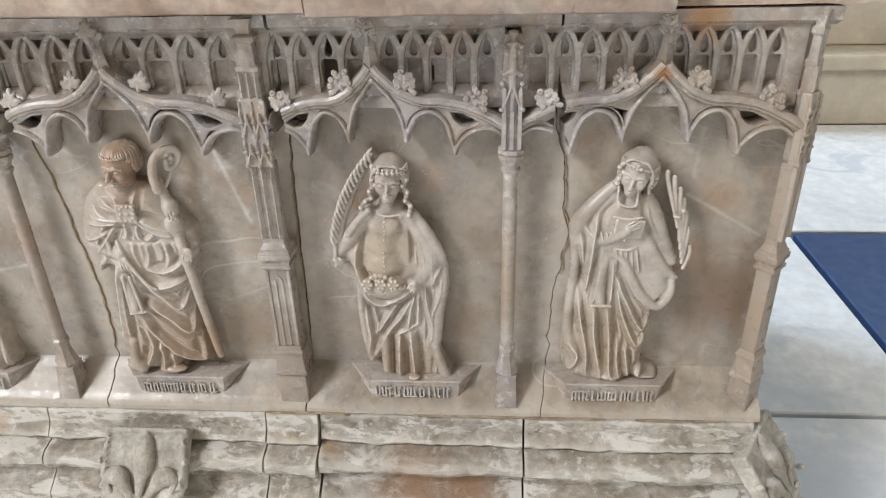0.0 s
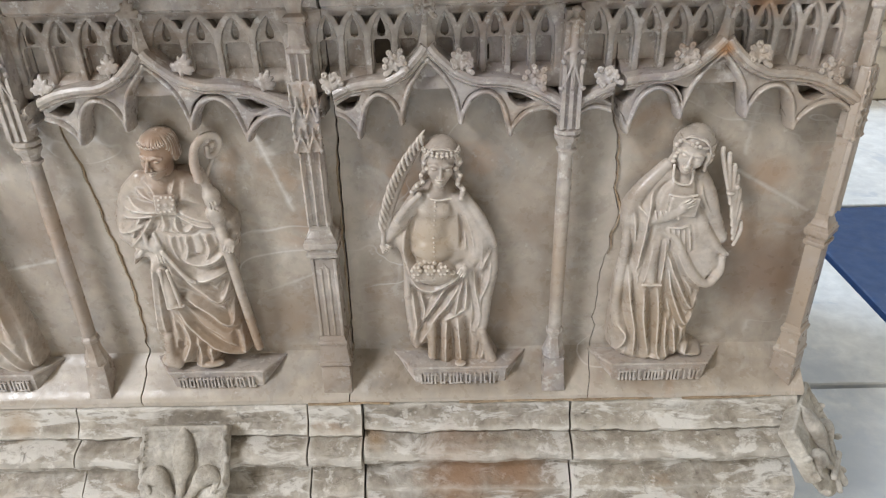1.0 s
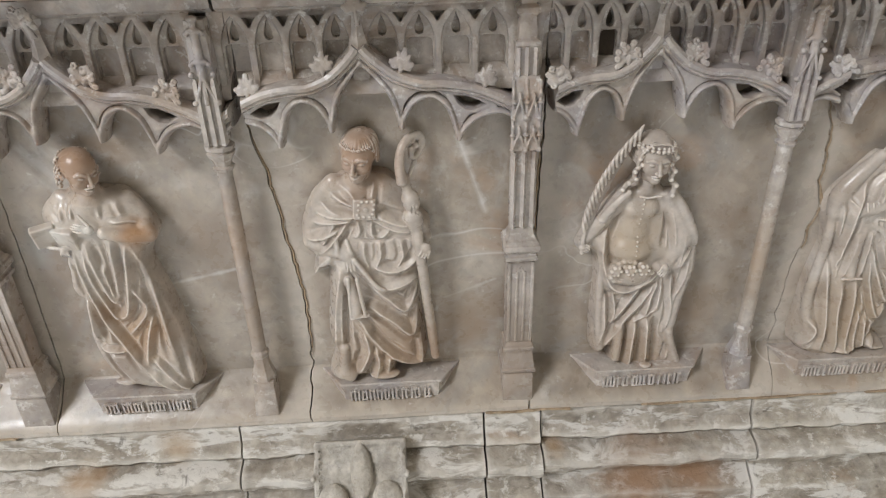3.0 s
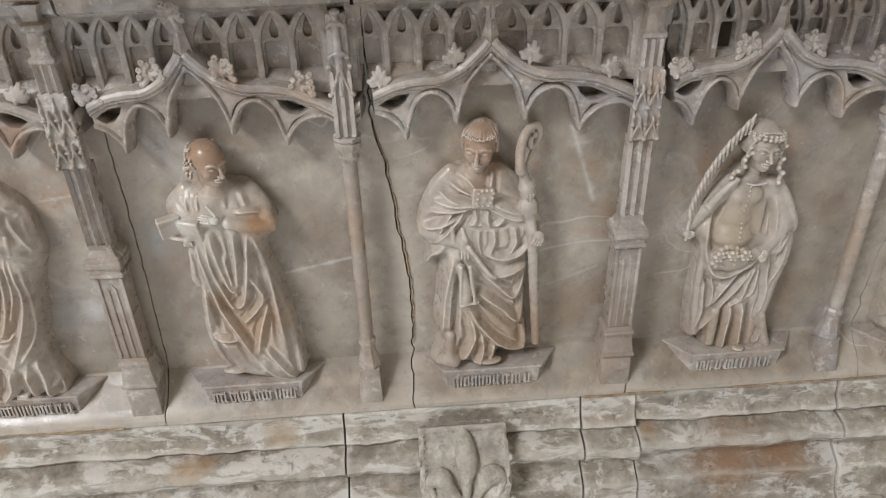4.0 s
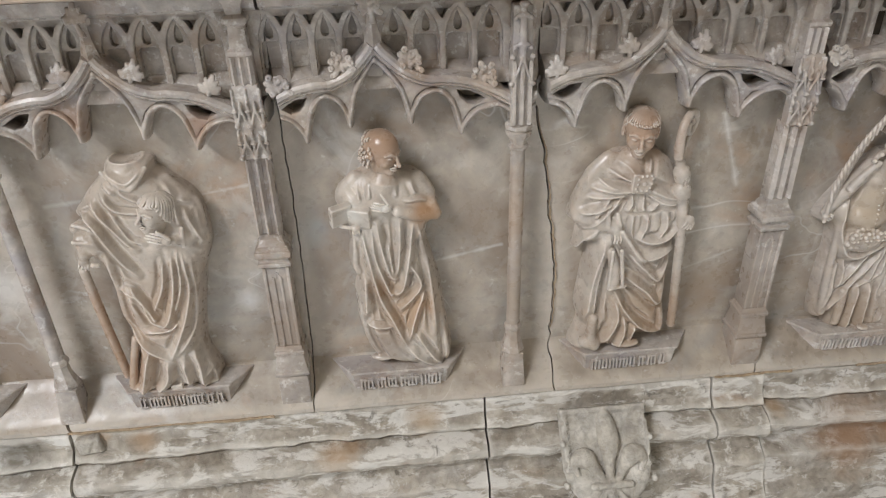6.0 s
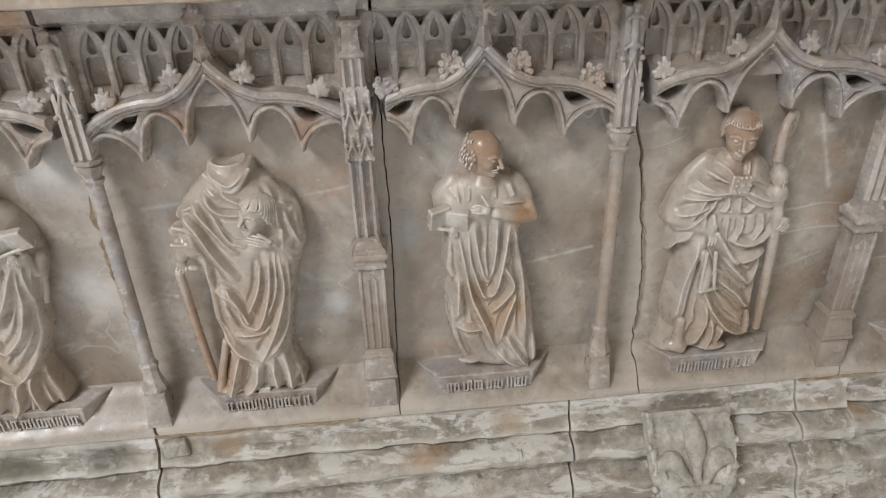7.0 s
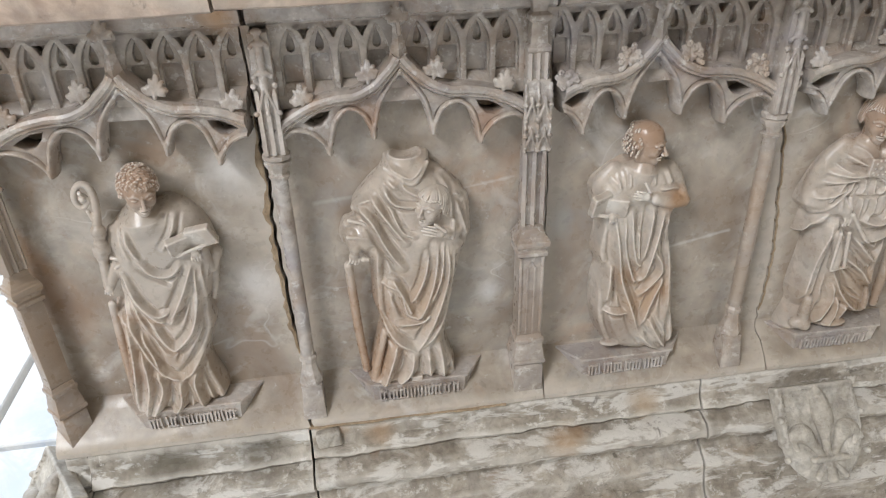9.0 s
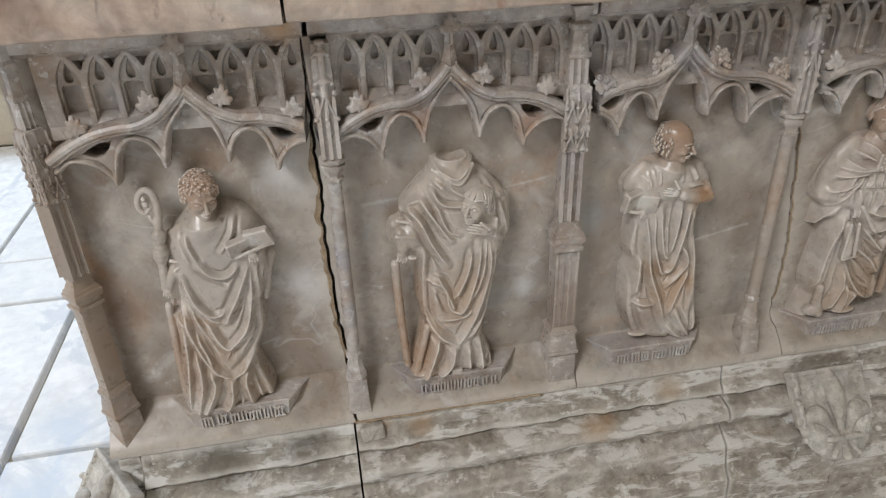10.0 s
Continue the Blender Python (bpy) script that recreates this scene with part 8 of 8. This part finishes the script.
# ---- table slab on top ----
table = thing("table_slab", (0, 0, 0), label="thick stained stone table slab lying on the tomb chest", category="slab")
for a, b, y, dz in ((-1.24, -0.76, -0.10, 0.0), (-0.756, 0.517, -0.098, 0.002), (0.521, 0.97, -0.106, -0.002), (0.974, 1.30, -0.02, 0.006)):
    prof = [(1.16, 1.079), (-0.02, 1.080), (y + 0.010, 1.086 + dz), (y + 0.003, 1.089 + dz), (y, 1.096 + dz), (y - 0.002, 1.112), (y + 0.002, 1.128), (y, 1.14), (y + 0.012, 1.15), (1.16, 1.15)]
    part("slab_length", bar(a, b, prof, 0.002, 30, a), slab_stone, table)


# ---- shields on the base ----
def shield_field():
    c = Clay((-0.09, -0.035, -0.105), (0.09, 0.03, 0.09), 0.0018)
    c.block((0, 0.004, 0.025), (0.074, 0.014, 0.052), soft=0.004)
    c.oval((0, 0.004, -0.022), (0.0745, 0.016, 0.072), k=0.004)
    # dished face inside a raised rim
    c.block((0, -0.016, 0.022), (0.064, 0.010, 0.047), soft=0.006, k=0.003, cut=True)
    c.oval((0, -0.014, -0.022), (0.063, 0.010, 0.062), k=0.003, cut=True)
    for k in range(8):
        c.cut((-0.066, -0.0075, 0.062 - 0.011 * k, 0.0014), (-0.022, -0.0075, 0.068 - 0.012 * k, 0.0014), k=0.001)
        c.cut((0.020, -0.0075, 0.066 - 0.012 * k, 0.0014), (0.064, -0.0075, 0.060 - 0.011 * k, 0.0014), k=0.001)
    for s in (-1, 1):
        for q in range(4):
            c.oval((s * 0.075, -0.008, 0.055 - 0.034 * q), (0.005, 0.008, 0.006), k=0.003, cut=q % 2 == 0)
    return c.skin()


def lily():
    """A broad lily: upright petal, two curling side petals and a band."""
    c = Clay((-0.075, -0.035, -0.095), (0.075, 0.012, 0.085), 0.0018)
    c.tube((0, -0.008, 0.072, 0.004), (0.001, -0.009, 0.050, 0.015), (0.003, -0.010, 0.018, 0.018), (0.0, -0.010, -0.012, 0.010), (0.0, -0.009, -0.045, 0.007), (0.001, -0.009, -0.085, 0.010), k=0.002, flat=0.8)
    for s in (-1, 1):
        c.tube((s * 0.008, -0.008, -0.050, 0.006), (s * 0.026, -0.009, -0.022, 0.010), (s * 0.042, -0.010, -0.004, 0.017), (s * 0.060, -0.009, -0.012, 0.007), (s * 0.054, -0.008, -0.030, 0.005), k=0.002, flat=0.8)
        c.tube((s * 0.006, -0.008, -0.058, 0.005), (s * 0.026, -0.008, -0.082, 0.006), k=0.002, flat=0.9)
        c.cut((s * 0.018, -0.020, -0.010, 0.003), (s * 0.012, -0.020, -0.045, 0.003), k=0.001)
    c.tube((-0.030, -0.012, -0.052, 0.006), (0.032, -0.012, -0.052, 0.006), k=0.001)
    return c.skin()


FIELD, LILY = shield_field(), lily()
for me in (FIELD, LILY):
    me.materials.append(shield_stone)


def shield(m, label):
    ob = thing("shield", m.translation)
    tagged(ob, label, "shield", "shields on the tomb base")
    for name, me in (("shield_field", FIELD), ("lily_charge", LILY)):
        part(name, me, None, ob, at=m).matrix_parent_inverse = ob.matrix_world.inverted()


shield(pose(0.152, -0.125, 0.330, -40, 0, 0), "worn grey limestone shield with a carved lily, on the base")
shield(pose(1.235, -0.075, 0.325, -36, 0, 58), "worn pale limestone shield with lily, at a base corner")
shield(pose(-1.165, -0.075, 0.325, -36, 0, -58), "worn pale limestone shield with lily, at a base corner")

# ---- the chapel round it ----
def quad_slab(pts, z0, z1, bevel=0.004):
    bm = bmesh.new()
    vs = [bm.verts.new((x, y, z1)) for x, y in pts]
    f = bm.faces.new(vs)
    r = bmesh.ops.extrude_face_region(bm, geom=[f])
    for v in r["geom"]:
        if isinstance(v, bmesh.types.BMVert):
            v.co.z = z0
    bmesh.ops.recalc_face_normals(bm, faces=bm.faces)
    bmesh.ops.bevel(bm, geom=bm.edges[:], offset=bevel, segments=1, affect="EDGES")
    return bm


floor = thing("floor", kind="structure", label="worn floor of pale stone flags with blue slate", category="floor")
part("floor_bed", box_mesh(-8.0, 8.0, -8.0, 8.0, -0.12, -0.03, 0), wall_stone, floor)
rf = random.Random(9)


def flag(pts, material, name="flagstone"):
    part(name, quad_slab(pts, -0.04, rf.uniform(-0.002, 0.002)), material, floor)


# big pale flags square to the tomb; one slab of blue slate by its right end
XS = [-7.9, -6.8, -5.6, -4.5, -3.4, -2.62, -1.96, -1.58, -0.6, 0.4, 1.2, 1.895, 2.95, 4.0, 5.2, 6.5, 7.9]
YS = [-7.9, -6.6, -5.4, -4.2, -3.1, -2.0, -1.1, -0.42, 0.45, 1.2, 1.5, 2.8]
for x0, x1 in zip(XS, XS[1:]):
    for y0, y1 in zip(YS, YS[1:]):
        if x0 >= 1.1 and y0 == 1.2:
            continue
        if x0 >= 1.1 and y0 == 0.45:
            y1 = 1.5
        g = 0.006 if y0 != 0.45 else 0.010
        slate = x0 == 1.895 and y0 == 0.45
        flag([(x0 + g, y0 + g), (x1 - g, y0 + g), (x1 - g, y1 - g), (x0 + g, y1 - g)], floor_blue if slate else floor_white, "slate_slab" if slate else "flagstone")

step = thing("stone_bench", label="long pale stone step and bench along the chapel wall", category="bench")
part("plinth_course", box_mesh(-7.9, 7.9, 2.80, 3.2, 0.0, 0.30, 0.01), wall_stone, step)
part("seat", box_mesh(-7.9, 7.9, 2.74, 3.2, 0.302, 0.38, 0.015), wall_stone, step)
part("back_course", box_mesh(-7.9, 7.9, 2.98, 3.2, 0.382, 0.72, 0.012), wall_stone, step)
part("coping", box_mesh(-7.9, 7.9, 2.92, 3.2, 0.722, 0.80, 0.015), wall_stone, step)

# unseen walls added to close the room, set wide to keep bounce light low
room = thing("chapel_wall", kind="structure", label="unseen plain limestone walls added to enclose the chapel", category="wall")


def wall(name, x0, x1, y0, y1):
    part(name, box_mesh(x0, x1, y0, y1, 0, 9.0, 0), wall_stone, room)


wall("wall_back", -8.2, 8.2, 8.0, 8.2)
wall("wall_front", -8.2, 8.2, -8.2, -8.0)
wall("wall_side", 8.0, 8.2, -8.0, 8.0)
wall("wall_side", -8.2, -8.0, -8.0, 8.0)
# unseen flat ceiling added to close the room and hold its bounce light
ceil = part("ceiling", box_mesh(-8.2, 8.2, -8.2, 8.2, 9.0, 9.2, 0), wall_stone)
tagged(ceil, "unseen plain stone ceiling added to close the chapel", "ceiling", kind="structure")
